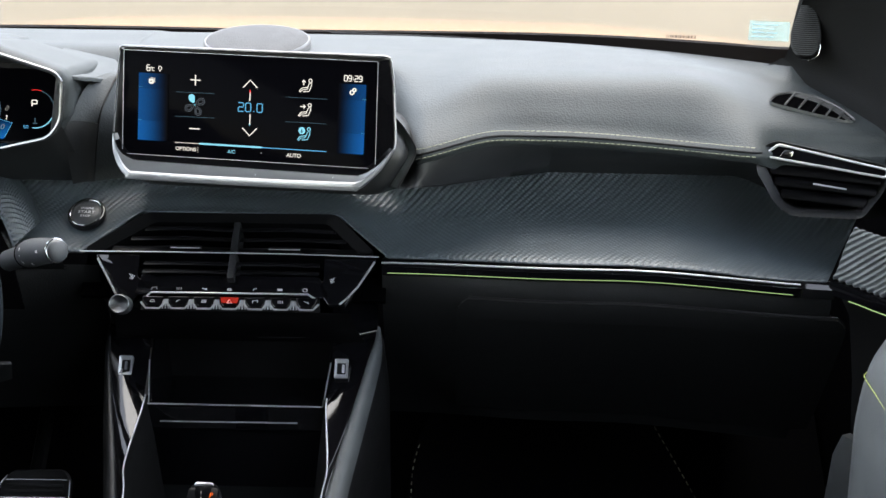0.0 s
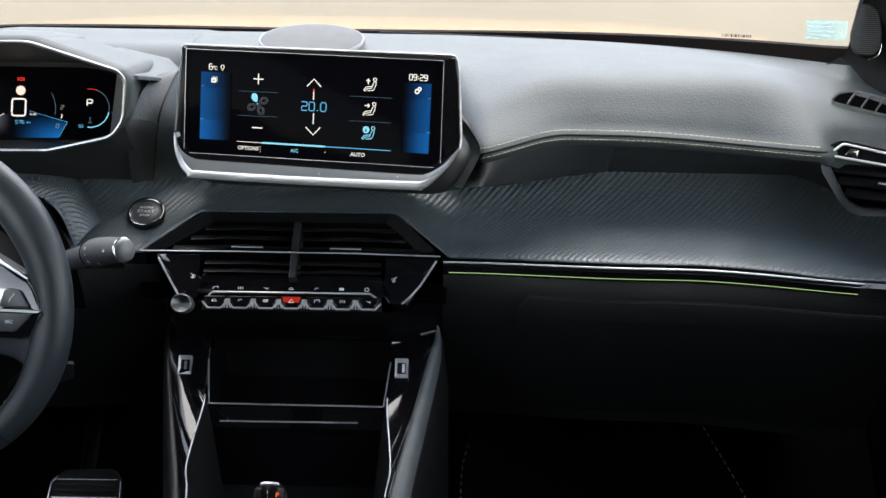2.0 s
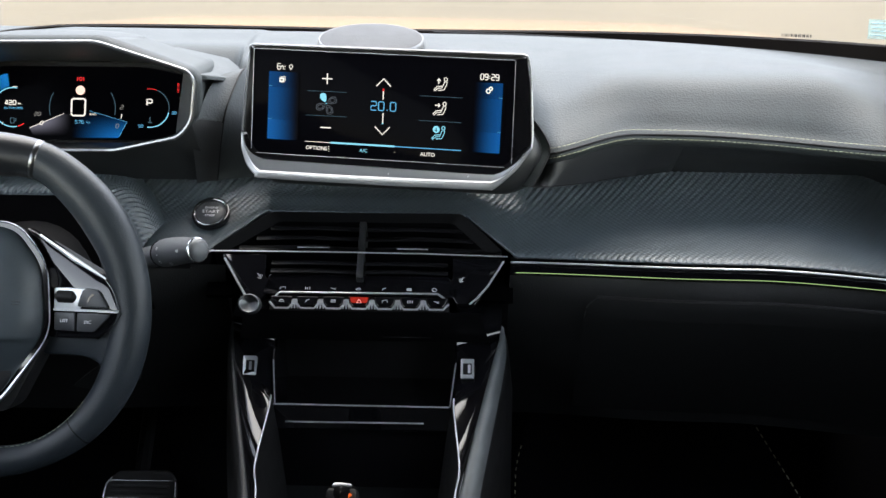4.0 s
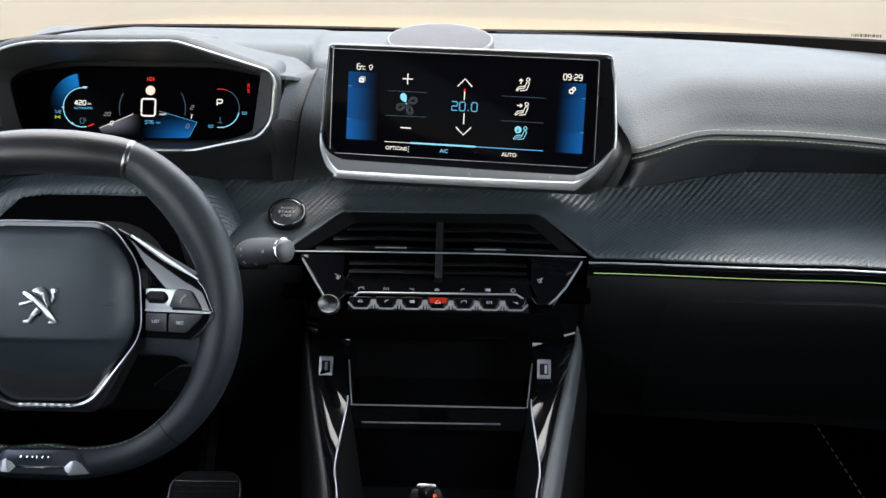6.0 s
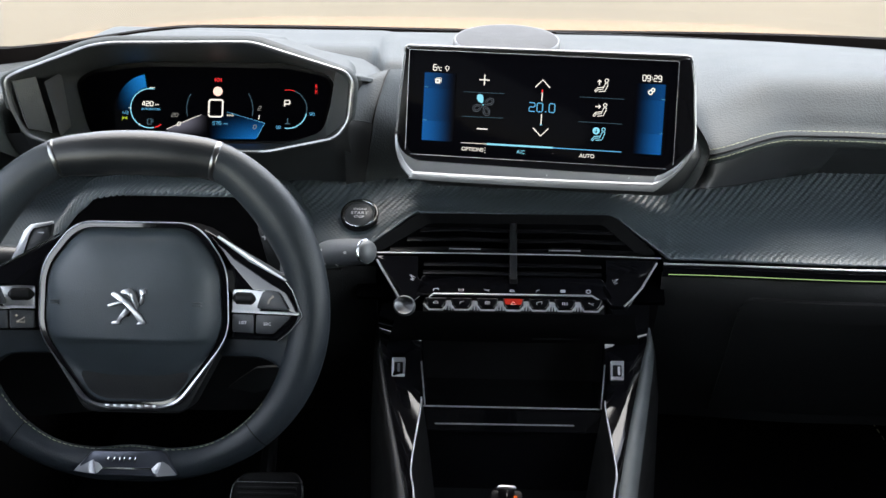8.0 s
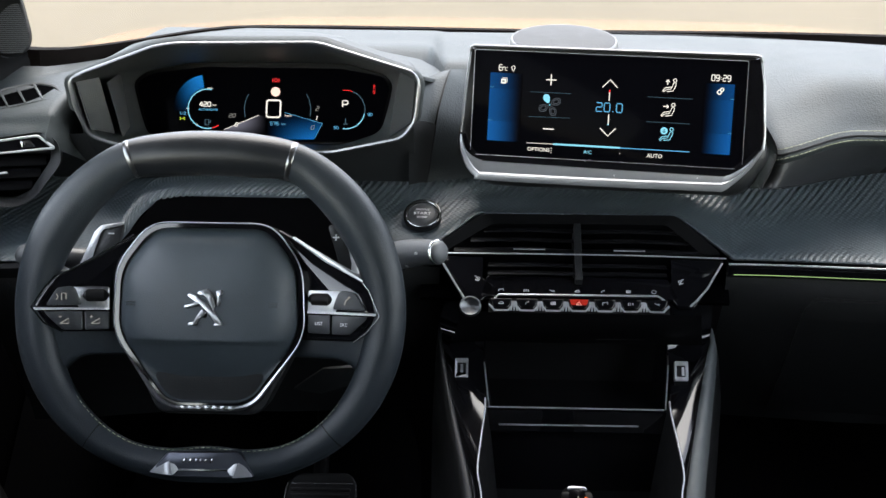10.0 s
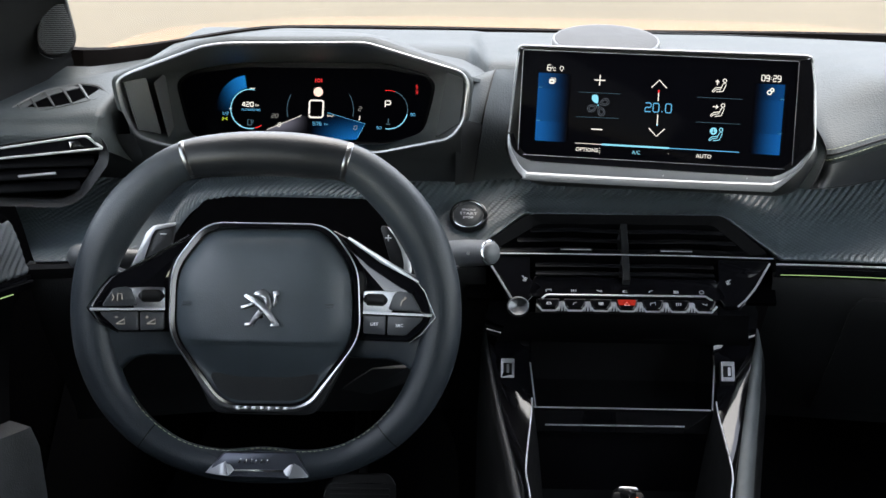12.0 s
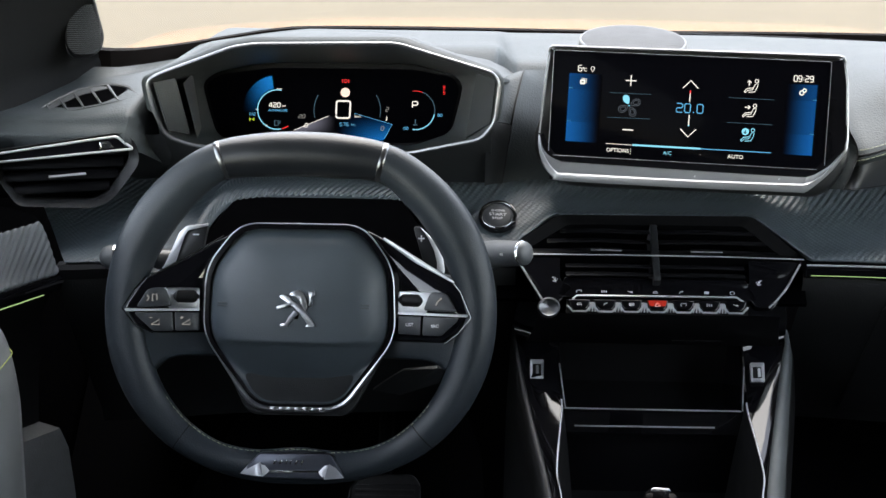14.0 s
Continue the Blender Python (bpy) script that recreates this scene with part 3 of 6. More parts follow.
part("lid_edge", tube([p + Vector((0, -0.0010, 0)) for p in [r[0] for r in rows[3::-1]] + rows[0] + [r[-1] for r in rows[:4]]], 0.0010, seg=6), LOWER, glove, "rounded edge of the lid", world=True)

# ---- speaker on the pad ----
puck = thing("speaker", pose(-0.159, 1.520, 1.1630, 9, 0, 0), "round grey speaker with a perforated metal cover on the dashboard", "speaker")
part("rim", lathe([(0.050, -0.01), (0.0635, -0.008), (0.0642, 0.004), (0.0640, 0.0085), (0.0632, 0.0108), (0.0622, 0.0116), (0.0612, 0.0112)], 64), RIMGREY, puck, "grey plastic rim")
part("cover", lathe([(0.0616, 0.009), (0.0610, 0.0114), (0.0585, 0.0122), (0.045, 0.0138), (0.02, 0.0150), (0.0, 0.0152)], 64), MESHGREY, puck, "perforated grey cover")

# ---- air vents in the middle ----
MID = pose(CX, 1.277, 0.978, TILT)
STEEP = pose(CX, 1.277, 0.978, 55) @ Matrix.Diagonal((1.008, 0.905, 1.0, 1))  # the switches stand steeper than the vents
vent = thing("air_vent", MID, "wide black double air vent in the dashboard's middle", "air vent")
outl = rounded([(-0.104, 0.050), (0.104, 0.052), (0.150, 0.002), (-0.165, 0.001)], 0.008)
inn = rounded([(-0.094, 0.0425), (0.094, 0.0445), (0.134, 0.003), (-0.150, 0.002)], 0.006)
part("housing", frame_ring(outl, inn, -0.035, 0.002, inner_z1=-0.006), VENTBLACK, vent, "black tapered surround")
part("back", prism([(-0.17, -0.035), (0.16, -0.035), (0.16, 0.055), (-0.17, 0.055)], -0.040, -0.034), SHADE_BLACK, vent)
for v, a0, b0 in ((0.034, -0.103, 0.104), (0.0215, -0.117, 0.116), (0.0085, -0.135, 0.132)):
    for x0, x1 in ((a0, -0.007), (0.001, b0)):
        part("slat", tube([(x0, v, -0.006), ((x0 + x1) / 2, v, -0.0035), (x1, v, -0.006)], 0.0048, seg=8, flat=0.17, up=(0, 0.5, 0.87)), SLAT, vent)
for v in (-0.0105, -0.0205):
    for x0, x1 in ((-0.098, -0.007), (0.001, 0.090)):
        part("slat", tube([(x0, v, -0.004), ((x0 + x1) / 2, v, -0.0028), (x1, v, -0.004)], 0.0042, seg=8, flat=0.17, up=(0, 0.5, 0.87)), SLAT, vent)
part("divider", block(-0.0068, 0.0008, -0.031, 0.040, -0.03, 0.0015, 0.0012), PLASTIC, vent, "upright bar")
for x0 in (-0.0715, 0.0345):
    tab = part("tab", block(x0, x0 + 0.0335, 0.0050, 0.0100, -0.012, 0.0005, 0.001), BLACK, vent)
    part("bright_edge", block(x0, x0 + 0.0335, 0.0054, 0.0064, 0.0006, 0.0014), SILVER, tab, "bright edge")
part("cross_line", tube([(-0.168, -0.0008, 0.001), (-0.06, -0.0006, 0.0025), (0.06, -0.0004, 0.0025), (0.153, -0.0012, 0.001)], 0.0008, seg=6), SILVER, vent, "thin bright line")

# ---- switch panel ----
switches = thing("switch_panel", STEEP, "gloss black switch panel with seven piano keys", "switch panel")
for name, o in (("wing", [(-0.150, -0.003), (-0.103, -0.003), (-0.103, -0.030), (-0.090, -0.040), (-0.108, -0.0605), (-0.122, -0.0605)]),
                ("wing", [(0.150, -0.003), (0.118, -0.0600), (0.100, -0.0600), (0.088, -0.040), (0.094, -0.030), (0.094, -0.003)]),
                ("lower_strip", [(-0.0985, -0.0268), (0.090, -0.0268), (0.102, -0.0515), (-0.106, -0.0515)])):
    part(name, prism(rounded(o, 0.003), -0.012, -0.0005, 0.0008), GLOSS, switches)
part("side_line", tube([(-0.1470, -0.0090, 0.001), (-0.1325, -0.036, 0.001), (-0.1200, -0.0590, 0.001)], 0.0013, seg=6), SILVER, switches, "bright edge line")
part("side_line", tube([(0.1475, -0.0070, 0.001), (0.131, -0.038, 0.001), (0.1200, -0.0525, 0.001), (0.1125, -0.0600, 0.001)], 0.0012, seg=6), SILVER, switches, "bright edge line")
part("key_rail", tube([(-0.0905, -0.0545, 0.002), (-0.086, -0.0503, 0.003), (0.079, -0.0490, 0.003), (0.086, -0.0540, 0.002)], 0.0012, seg=8), SILVER, switches, "bright rail over the keys")
part("key_bed", prism([(-0.096, -0.0525), (0.090, -0.0515), (0.092, -0.069), (-0.097, -0.070)], -0.012, -0.0035), BLACK, switches)
part("lower_front", loft([[(x, -0.069, -0.004) for x in (-0.125, 0.125)], [(x, -0.074, -0.010) for x in (-0.125, 0.125)], [(x, -0.088, -0.062) for x in (-0.135, 0.135)], [(x, -0.06, -0.12) for x in (-0.135, 0.135)]]), DEEP, switches, "black lower front")
part("edge_line", tube([(0.020, -0.0862, -0.0520), (0.072, -0.0855, -0.0520)], 0.0004, seg=5), PLASTIC, switches)


def squiggle(k):
    """Small switch symbols, each drawn from a few strokes."""
    s = 0.0026
    sets = [[[(-s, -s * 0.6), (-s, s * 0.5), (s, s * 0.8), (s, -s * 0.3)]],
            [[(-s, -s * 0.6), (-s, s * 0.7)], [(-s * 0.2, -s * 0.6), (-s * 0.2, s * 0.7)], [(s * 0.7, -s * 0.6), (s * 0.7, s * 0.7)]],
            [[(-s, s * 0.5), (0, 0), (s, -s * 0.5)], [(0, 0), (s, s * 0.3)]],
            [[(-s, -s * 0.4), (-s * 0.5, s * 0.4), (s * 0.5, s * 0.4), (s, -s * 0.4), (-s, -s * 0.4)]],
            [[(-s * 0.7, -s * 0.6), (-s * 0.3, s * 0.3), (s * 0.8, s * 0.6)]],
            [[(-s, s * 0.5), (s, s * 0.5)], [(-s, 0), (s, 0)], [(-s, -s * 0.5), (s, -s * 0.5)]],
            [arc(0, 0, s * 0.9, 0, 360, 10)]]
    return sets[k % 7]


for i in range(7):
    kx, ky = -0.0835 + 0.0269 * i, -0.0612 + 0.0002 * i
    hazard = i == 3
    key = part("key", prism(rounded([(kx - 0.0115, ky + 0.0062), (kx + 0.0115, ky + 0.0062), (kx + 0.0090, ky - 0.0020), (kx + 0.0062, ky - 0.0052), (kx - 0.0062, ky - 0.0052), (kx - 0.0090, ky - 0.0020)], 0.0012, 3), -0.004, 0.0035, 0.001),
               GLOSS, switches, "gloss black hazard key" if hazard else "gloss black key")
    if hazard:
        part("lamp", prism(rounded([(kx - 0.0098, ky + 0.0056), (kx + 0.0098, ky + 0.0056), (kx + 0.0082, ky - 0.0010), (kx - 0.0082, ky - 0.0010)], 0.0012, 3), 0.0030, 0.0040), L_KEYRED, key, "lit red hazard face")
    lip = [(kx - 0.0128, ky - 0.0005, 0.0012), (kx - 0.0098, ky - 0.0042, 0.002), (kx - 0.0070, ky - 0.0078, 0.002), (kx + 0.0070, ky - 0.0078, 0.002), (kx + 0.0098, ky - 0.0042, 0.002), (kx + 0.0128, ky - 0.0005, 0.0012)]
    part("key_lip", tube(lip, 0.0012, seg=6), SILVER, key, "chrome lower lip")
    if i < 6:
        bm = bmesh.new()
        for g in (-1, 0, 1):
            tube([(kx + 0.01345 + 0.0016 * g, ky + 0.0036, 0.0005), (kx + 0.01345 + 0.0018 * g, ky + 0.0012, 0.0032), (kx + 0.01345 + 0.0026 * g, ky - 0.0035, 0.0026), (kx + 0.01345 + 0.0032 * g, ky - 0.0076, 0.0005)], [0.0007, 0.0011, 0.0010, 0.0007], seg=6, bm=bm)
        part("key_gap", bm, SILVER, switches, "ribbed chrome gap piece")
    bm = bmesh.new()
    for ln in (squiggle(i + 3) if not hazard else [[(-0.0026, -0.0018), (0, 0.0024), (0.0026, -0.0018), (-0.0026, -0.0018)]]):
        stroke([(kx + a, ky + b + 0.0006) for a, b in ln], 0.0006, 0.0042, bm)
    tagged(part("symbol", bm, PRINT, key), "pale symbol", kind="stuff")
    bm = bmesh.new()
    for ln in squiggle(i):
        stroke([(-0.0836 + 0.0265 * i + a, -0.0445 + 0.0002 * i + b * 0.9) for a, b in ln], 0.0007, 0.0006, bm)
    tagged(part("symbol", bm, PRINT, switches), "small touch symbol", kind="stuff")
for x0, flip in ((-0.1095, 1), (0.1045, -1)):
    bm = bmesh.new()
    for ln in ([(-0.003, 0.004), (-0.001, 0.004), (0.001, -0.001), (0.004, -0.002)], [(-0.002, -0.002), (0.003, -0.004)], [(0.002, 0.003), (0.002, 0.0)], [(0.0045, 0.002), (0.0045, 0.0)]):
        stroke([(x0 + flip * a * 0.75, -0.0305 + b * 0.75) for a, b in ln], 0.0006, 0.0006, bm)
    tagged(part("symbol", bm, WHITE, switches), "pale seat heating symbol", kind="stuff")

knob = thing("volume_knob", STEEP @ pose(-0.1157, -0.0655, 0.0, 10), "round satin metal volume knob beside the keys", "knob")
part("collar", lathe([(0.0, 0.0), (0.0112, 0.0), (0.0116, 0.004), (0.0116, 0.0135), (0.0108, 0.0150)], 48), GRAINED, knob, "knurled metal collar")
part("cap", lathe([(0.0107, 0.0148), (0.0100, 0.0153), (0.0088, 0.0146), (0.0, 0.0125)], 48), KNOBCAP, knob, "dark satin end cap")

start = thing("start_button", pose(-0.319, 1.3165, 1.0085, 36, 0, -4), "round black engine start button with a chrome ring", "button")
part("collar", lathe([(0.0150, -0.006), (0.0205, -0.004), (0.0208, 0.0012), (0.0200, 0.0026), (0.0190, 0.0028), (0.0186, 0.0005), (0.0168, -0.001)], 56), GLOSS, start, "gloss black collar")
part("ring", lathe([(0.0182, 0.0010), (0.0184, 0.0026), (0.0178, 0.0031), (0.0171, 0.0026), (0.0169, 0.0008)], 56), GREYCHROME, start, "thin chrome ring")
part("cap", lathe([(0.0170, -0.003), (0.0166, 0.0008), (0.0155, 0.0012), (0.0148, 0.0006), (0.0135, 0.0016), (0.0, 0.0022)], 48), SWITCH, start, "dark grey cap")
text("word", "ENGINE", 0.0038, 0, 0.0058, 0.0026, PRINT, start, wide=1.1)
text("word", "START", 0.0052, 0, 0.0004, 0.0026, PRINT, start, wide=1.25)
text("word", "STOP", 0.0040, 0, -0.0050, 0.0026, PRINT, start, wide=1.2)


# ---- touch screen ----
SCREEN = pose(-0.127, 1.267, 1.135, 81, 0, -12.4)
screen = thing("touch_screen", SCREEN, "wide freestanding touch screen in a chrome-edged housing, climate page lit", "touch screen")
hull = rounded([(-0.1470, 0.0600), (0.1450, 0.0622), (0.1500, 0.0352), (0.1545, -0.021), (0.1480, -0.0442), (0.1170, -0.0725), (-0.1240, -0.0760), (-0.1425, -0.0672), (-0.1530, -0.0381), (-0.1505, 0.0064)], 0.006)
part("housing", loft([[Vector((p.x * k, 0.004 + (p.y - 0.004) * k, z)) for p in hull] for k, z in ((0.3, -0.0016), (0.985, -0.0015), (1.0, -0.004), (0.985, -0.012), (0.90, -0.026), (0.78, -0.044), (0.02, -0.046))], closed=True), BLACK, screen, "black housing tapering to the back")
back = rounded([(-0.120, 0.012), (0.120, 0.006), (0.152, -0.012), (0.163, -0.036), (0.142, -0.080), (-0.130, -0.086), (-0.156, -0.066), (-0.166, -0.040), (-0.158, -0.010)], 0.022, 8)
part("mount", loft([[Vector((p.x * k, -0.036 + (p.y + 0.036) * k, z)) for p in back] for k, z in ((0.5, -0.0120), (0.90, -0.0135), (0.965, -0.0170), (0.99, -0.0230), (1.0, -0.032), (1.0, -0.12))], closed=True), PLASTIC, screen, "dark rounded mount behind the screen", sharp=70)
glass_o = rounded([(-0.1430, 0.0562), (0.1340, 0.0570), (0.1355, -0.0502), (-0.1428, -0.0522)], 0.002)
part("glass", prism(glass_o, -0.004, 0.0, 0.0006), GLASSBLACK, screen, "black display glass")
part("cheek", prism([(0.1348, 0.0578), (0.1448, 0.0600), (0.1498, 0.0352), (0.1540, -0.021), (0.1530, -0.0300), (0.1360, -0.0500)], -0.01, 0.0008, 0.0008), GLOSS, screen, "gloss black side")
part("cheek", prism([(-0.1466, 0.0575), (-0.1436, 0.0565), (-0.1434, -0.0520), (-0.1490, -0.0445), (-0.1520, -0.0300), (-0.1500, 0.0064)], -0.01, 0.0008, 0.0008), DEEP, screen, "black side")
upper = spline([(-0.1525, -0.0320, 0.0010), (-0.1490, -0.0445, 0.0018), (-0.1425, -0.0522, 0.0024), (-0.1329, -0.0569, 0.0030), (-0.1260, -0.0581, 0.0032), (-0.1180, -0.0586, 0.0034), (0.0, -0.0588, 0.0036), (0.105, -0.0585, 0.0034), (0.1212, -0.0570, 0.0030), (0.1310, -0.0520, 0.0026), (0.1410, -0.0440, 0.0018), (0.1530, -0.0290, 0.0010)], 78)
middle = spline([(-0.1532, -0.0320, 0.0014), (-0.1500, -0.0455, 0.0034), (-0.1445, -0.0550, 0.0050), (-0.1389, -0.0627, 0.0066), (-0.1312, -0.0690, 0.0078), (-0.1200, -0.0698, 0.0084), (0.0, -0.0682, 0.0088), (0.105, -0.0652, 0.0080), (0.1186, -0.0640, 0.0074), (0.1302, -0.0581, 0.0060), (0.1420, -0.0460, 0.0036), (0.1538, -0.0290, 0.0014)], 78)
lower = spline([(-0.1545, -0.0320, 0.0010), (-0.1532, -0.0460, 0.0034), (-0.1495, -0.0570, 0.0056), (-0.1437, -0.0672, 0.0074), (-0.1346, -0.0752, 0.0086), (-0.1230, -0.0780, 0.0090), (0.0, -0.0765, 0.0094), (0.1060, -0.0738, 0.0090), (0.1185, -0.0732, 0.0084), (0.1290, -0.0650, 0.0068), (0.1440, -0.0490, 0.0040), (0.1556, -0.0300, 0.0010)], 78)
part("chin", loft([[(q.x * 0.955, max(-0.0516, q.y + 0.002), 0.0004) for q in upper], [q + Vector((0, 0, 0.0002)) for q in upper]]), GLOSS, screen, "gloss black lower lip")
part("chin_line", tube([q + Vector((0, 0.0003, 0.0004)) for q in upper[4:-3]], 0.0004, seg=5), GREYCHROME, screen, "fine bright line over the bevel")
part("bevel", loft([[q + Vector((0, 0, -0.006)) for q in upper], upper, [a.lerp(b, 0.5) + Vector((0, 0, 0.0004)) for a, b in zip(upper, middle)], middle]), BEVEL, screen, "grey polished bevel")
part("edge", loft([middle, [a.lerp(b, 0.15) + Vector((0, 0, 0.0012)) for a, b in zip(middle, lower)], [a.lerp(b, 0.8) + Vector((0, 0, 0.0012)) for a, b in zip(middle, lower)], lower, [q + Vector((0, 0.001, -0.012 * min(1, k / 16, (77 - k) / 16))) for k, q in enumerate(lower)]]), SATIN, screen, "broad satin chrome lower edge")
part("edge", tube([(-0.1484, 0.0540, -0.002), (-0.1474, 0.0585, 0.0), (-0.1445, 0.0600, 0.0), (0.0, 0.0612, 0.0), (0.1410, 0.0624, 0.0), (0.1452, 0.0612, 0.0), (0.1470, 0.0570, -0.002)], 0.0015, seg=10, flat=0.9), BEZEL, screen, "chrome upper edge")
for pts in ([(-0.1536, -0.0300, 0.0005), (-0.1518, 0.0064, 0.0), (-0.1497, 0.0418, -0.001), (-0.1484, 0.0540, -0.002)], [(0.1470, 0.0570, -0.002), (0.1512, 0.0352, -0.001), (0.1537, 0.0072, 0.0), (0.1556, -0.0180, 0.0), (0.1550, -0.0300, 0.0005)]):
    part("edge", tube(spline(pts, 12), 0.0009, seg=8), SATIN, screen, "thin chrome side edge")
part("glass_line", tube([(x, y, 0.0012) for x, y in glass_o], 0.00028, closed=True, seg=6), SATIN, screen, "fine bright line round the glass")
Z = 0.0009
BLUE = (0.0, 0.12, 0.46)
for side, x0, x1 in ((-1, -0.1258, -0.0920), (1, 0.1224, 0.0930)):
    for y0, y1, power in ((0.0334, 0.0178, 0.30), (0.0176, -0.0158, 0.40), (-0.0160, -0.0368, 0.56)):
        lit = fade("blue_field", BLUE, "X", x0, x1, power)
        part("field", prism([(min(x0, x1), y1), (max(x0, x1), y1), (max(x0, x1), y0), (min(x0, x1), y0)], 0.0003, 0.0006), lit, screen, "glowing blue field")
text("word", "OPTIONS", 0.0055, -0.0710, -0.0434, Z, L_WHITE, screen, bold=0.00004)
text("word", "A/C", 0.0052, -0.0200, -0.0430, Z, L_CYAN, screen)
text("word", "AUTO", 0.0056, 0.0482, -0.0426, Z, L_WHITE, screen, bold=0.00004)


def digits(name, body, high, x, y, z, mat, parent, wide=0.62, pen=0.115, slant=0.0, label=""):
    """Square display figures drawn from strokes, centred at x, y."""
    cut = 0.14
    figures = {
        "0": [[(cut, 0), (1 - cut, 0), (1, cut), (1, 1 - cut), (1 - cut, 1), (cut, 1), (0, 1 - cut), (0, cut), (cut, 0)]],
        "1": [[(0.25, 1), (0.6, 1), (0.6, 0)]],
        "2": [[(0, 1), (1 - cut, 1), (1, 1 - cut), (1, 0.62), (1 - cut, 0.5), (cut, 0.5), (0, 0.38), (0, 0), (1, 0)]],
        "4": [[(0.8, 0), (0.8, 1), (0.6, 1), (0, 0.36), (0, 0.26), (1, 0.26)]],
        "5": [[(1, 1), (0, 1), (0, 0.55), (1 - cut, 0.55), (1, 0.42), (1, cut), (1 - cut, 0), (0, 0)]],
        "6": [[(0.9, 1), (cut, 1), (0, 1 - cut), (0, cut), (cut, 0), (1 - cut, 0), (1, cut), (1, 0.42), (1 - cut, 0.55), (0, 0.55)]],
        "7": [[(0, 1), (1, 1), (1, 0.8), (0.4, 0)]],
        "9": [[(0.1, 0), (1 - cut, 0), (1, cut), (1, 1 - cut), (1 - cut, 1), (cut, 1), (0, 1 - cut), (0, 0.58), (cut, 0.45), (1, 0.45)]],
        "P": [[(0, 0), (0, 1), (1 - cut, 1), (1, 1 - cut), (1, 0.52), (1 - cut, 0.40), (0, 0.40)]],
        "C": [[(1, 1), (0, 1), (0, 0), (1, 0)]],
        ":": [[(0.5, 0.72), (0.5, 0.60)], [(0.5, 0.36), (0.5, 0.24)]],
        ".": [[(0.5, 0.0), (0.5, 0.12)]],
        "/": [[(0.1, -0.05), (0.9, 1.05)]],
    }
    steps = [(0.40 if c in ":." else 1.0) for c in body]
    unit, gap = high * wide, high * wide * 0.38
    span = sum(steps) * unit + gap * (len(body) - 1)
    bm, at = bmesh.new(), x - span / 2
    for c, k in zip(body, steps):
        for ln in figures[c]:
            pts = [(at + px * unit * k + slant * (py - 0.5) * high, y + (py - 0.5) * high) for px, py in ln]
            stroke(pts, high * pen, z, bm)
        at += unit * k + gap
    return tagged(part(name, bm, mat, parent), label, kind="stuff")


def drawing(name, lines, w, mat, parent, z, label=""):
    if name in ("rule", "gauge_mark", "gauge_ring"):
        return [part(name, stroke(ln, w, z), mat, parent, label) for ln in lines]
    bm = bmesh.new()
    for ln in lines:
        stroke(ln, w, z, bm)
    return tagged(part(name, bm, mat, parent), label, kind="stuff" if len(lines) > 1 else "")


digits("reading", "6", 0.0058, -0.1150, 0.0388, Z, L_WHITE, screen, pen=0.15)
digits("reading", "C", 0.0030, -0.1092, 0.0376, Z, L_WHITE, screen, wide=0.8, pen=0.22)
drawing("symbol", [arc(-0.1118, 0.0392, 0.0006, 0, 360, 8)], 0.0005, L_WHITE, screen, Z, "degree ring")
digits("reading", "09:29", 0.0056, 0.1085, 0.0390, Z, L_WHITE, screen, wide=0.56, pen=0.16, label="white clock figures")
digits("reading", "20.0", 0.0088, -0.0008, 0.0038, Z, L_BLUE, screen, wide=0.66, pen=0.11, label="blue temperature figures")
drawing("symbol", [[(-0.0675, 0.0287), (-0.0565, 0.0287)], [(-0.062, 0.0232), (-0.062, 0.0342)]], 0.0011, L_WHITE, screen, Z, "white plus sign")
drawing("symbol", [[(-0.0675, -0.0216), (-0.0562, -0.0216)]], 0.0012, L_WHITE, screen, Z, "white minus sign")
drawing("symbol", [[(-0.0090, 0.0240), (-0.0015, 0.0318), (0.0062, 0.0242)], [(-0.0088, -0.0175), (-0.0007, -0.0252), (0.0070, -0.0172)]], 0.0011, L_WHITE, screen, Z, "white arrow heads")
drawing("symbol", [[(-0.0014, 0.0105), (-0.0014, 0.0195)], [(-0.0008, -0.0030), (-0.0008, -0.0135)]], 0.0010, L_WHITE, screen, Z)
drawing("symbol", [[(-0.0014, 0.0190), (-0.0014, 0.0218)]], 0.0015, L_RED, screen, Z, "red dot")
drawing("symbol", [[(-0.0008, -0.0130), (-0.0008, -0.0142)]], 0.0016, L_CYAN, screen, Z)
drawing("rule", [[(-0.0832, 0.0155), (-0.0405, 0.0158)], [(-0.0838, -0.0098), (-0.0402, -0.0092)], [(0.0372, 0.0167), (0.0822, 0.0168)], [(0.0375, -0.0083), (0.0818, -0.0081)]], 0.00028, L_DIM, screen, Z, "thin blue rule")
drawing("rule", [[(-0.0838, -0.0370), (-0.0560, -0.0369)]], 0.0005, L_WHITE, screen, Z, "thin pale rule")
drawing("rule", [[(-0.1252, 0.0185), (-0.1215, 0.0185)], [(-0.1255, -0.0158), (-0.1215, -0.0158)], [(0.1190, 0.0185), (0.1228, 0.0185)], [(0.1190, -0.0155), (0.1230, -0.0155)]], 0.0004, L_BLUE, screen, Z, "short blue tick")
drawing("bar", [[(-0.0560, -0.0368), (0.0130, -0.0364)]], 0.0018, L_CYAN, screen, Z, "bright cyan bar")
drawing("bar", [[(0.0130, -0.0365), (0.0828, -0.0362)]], 0.0008, L_BLUE, screen, Z, "dim blue bar")
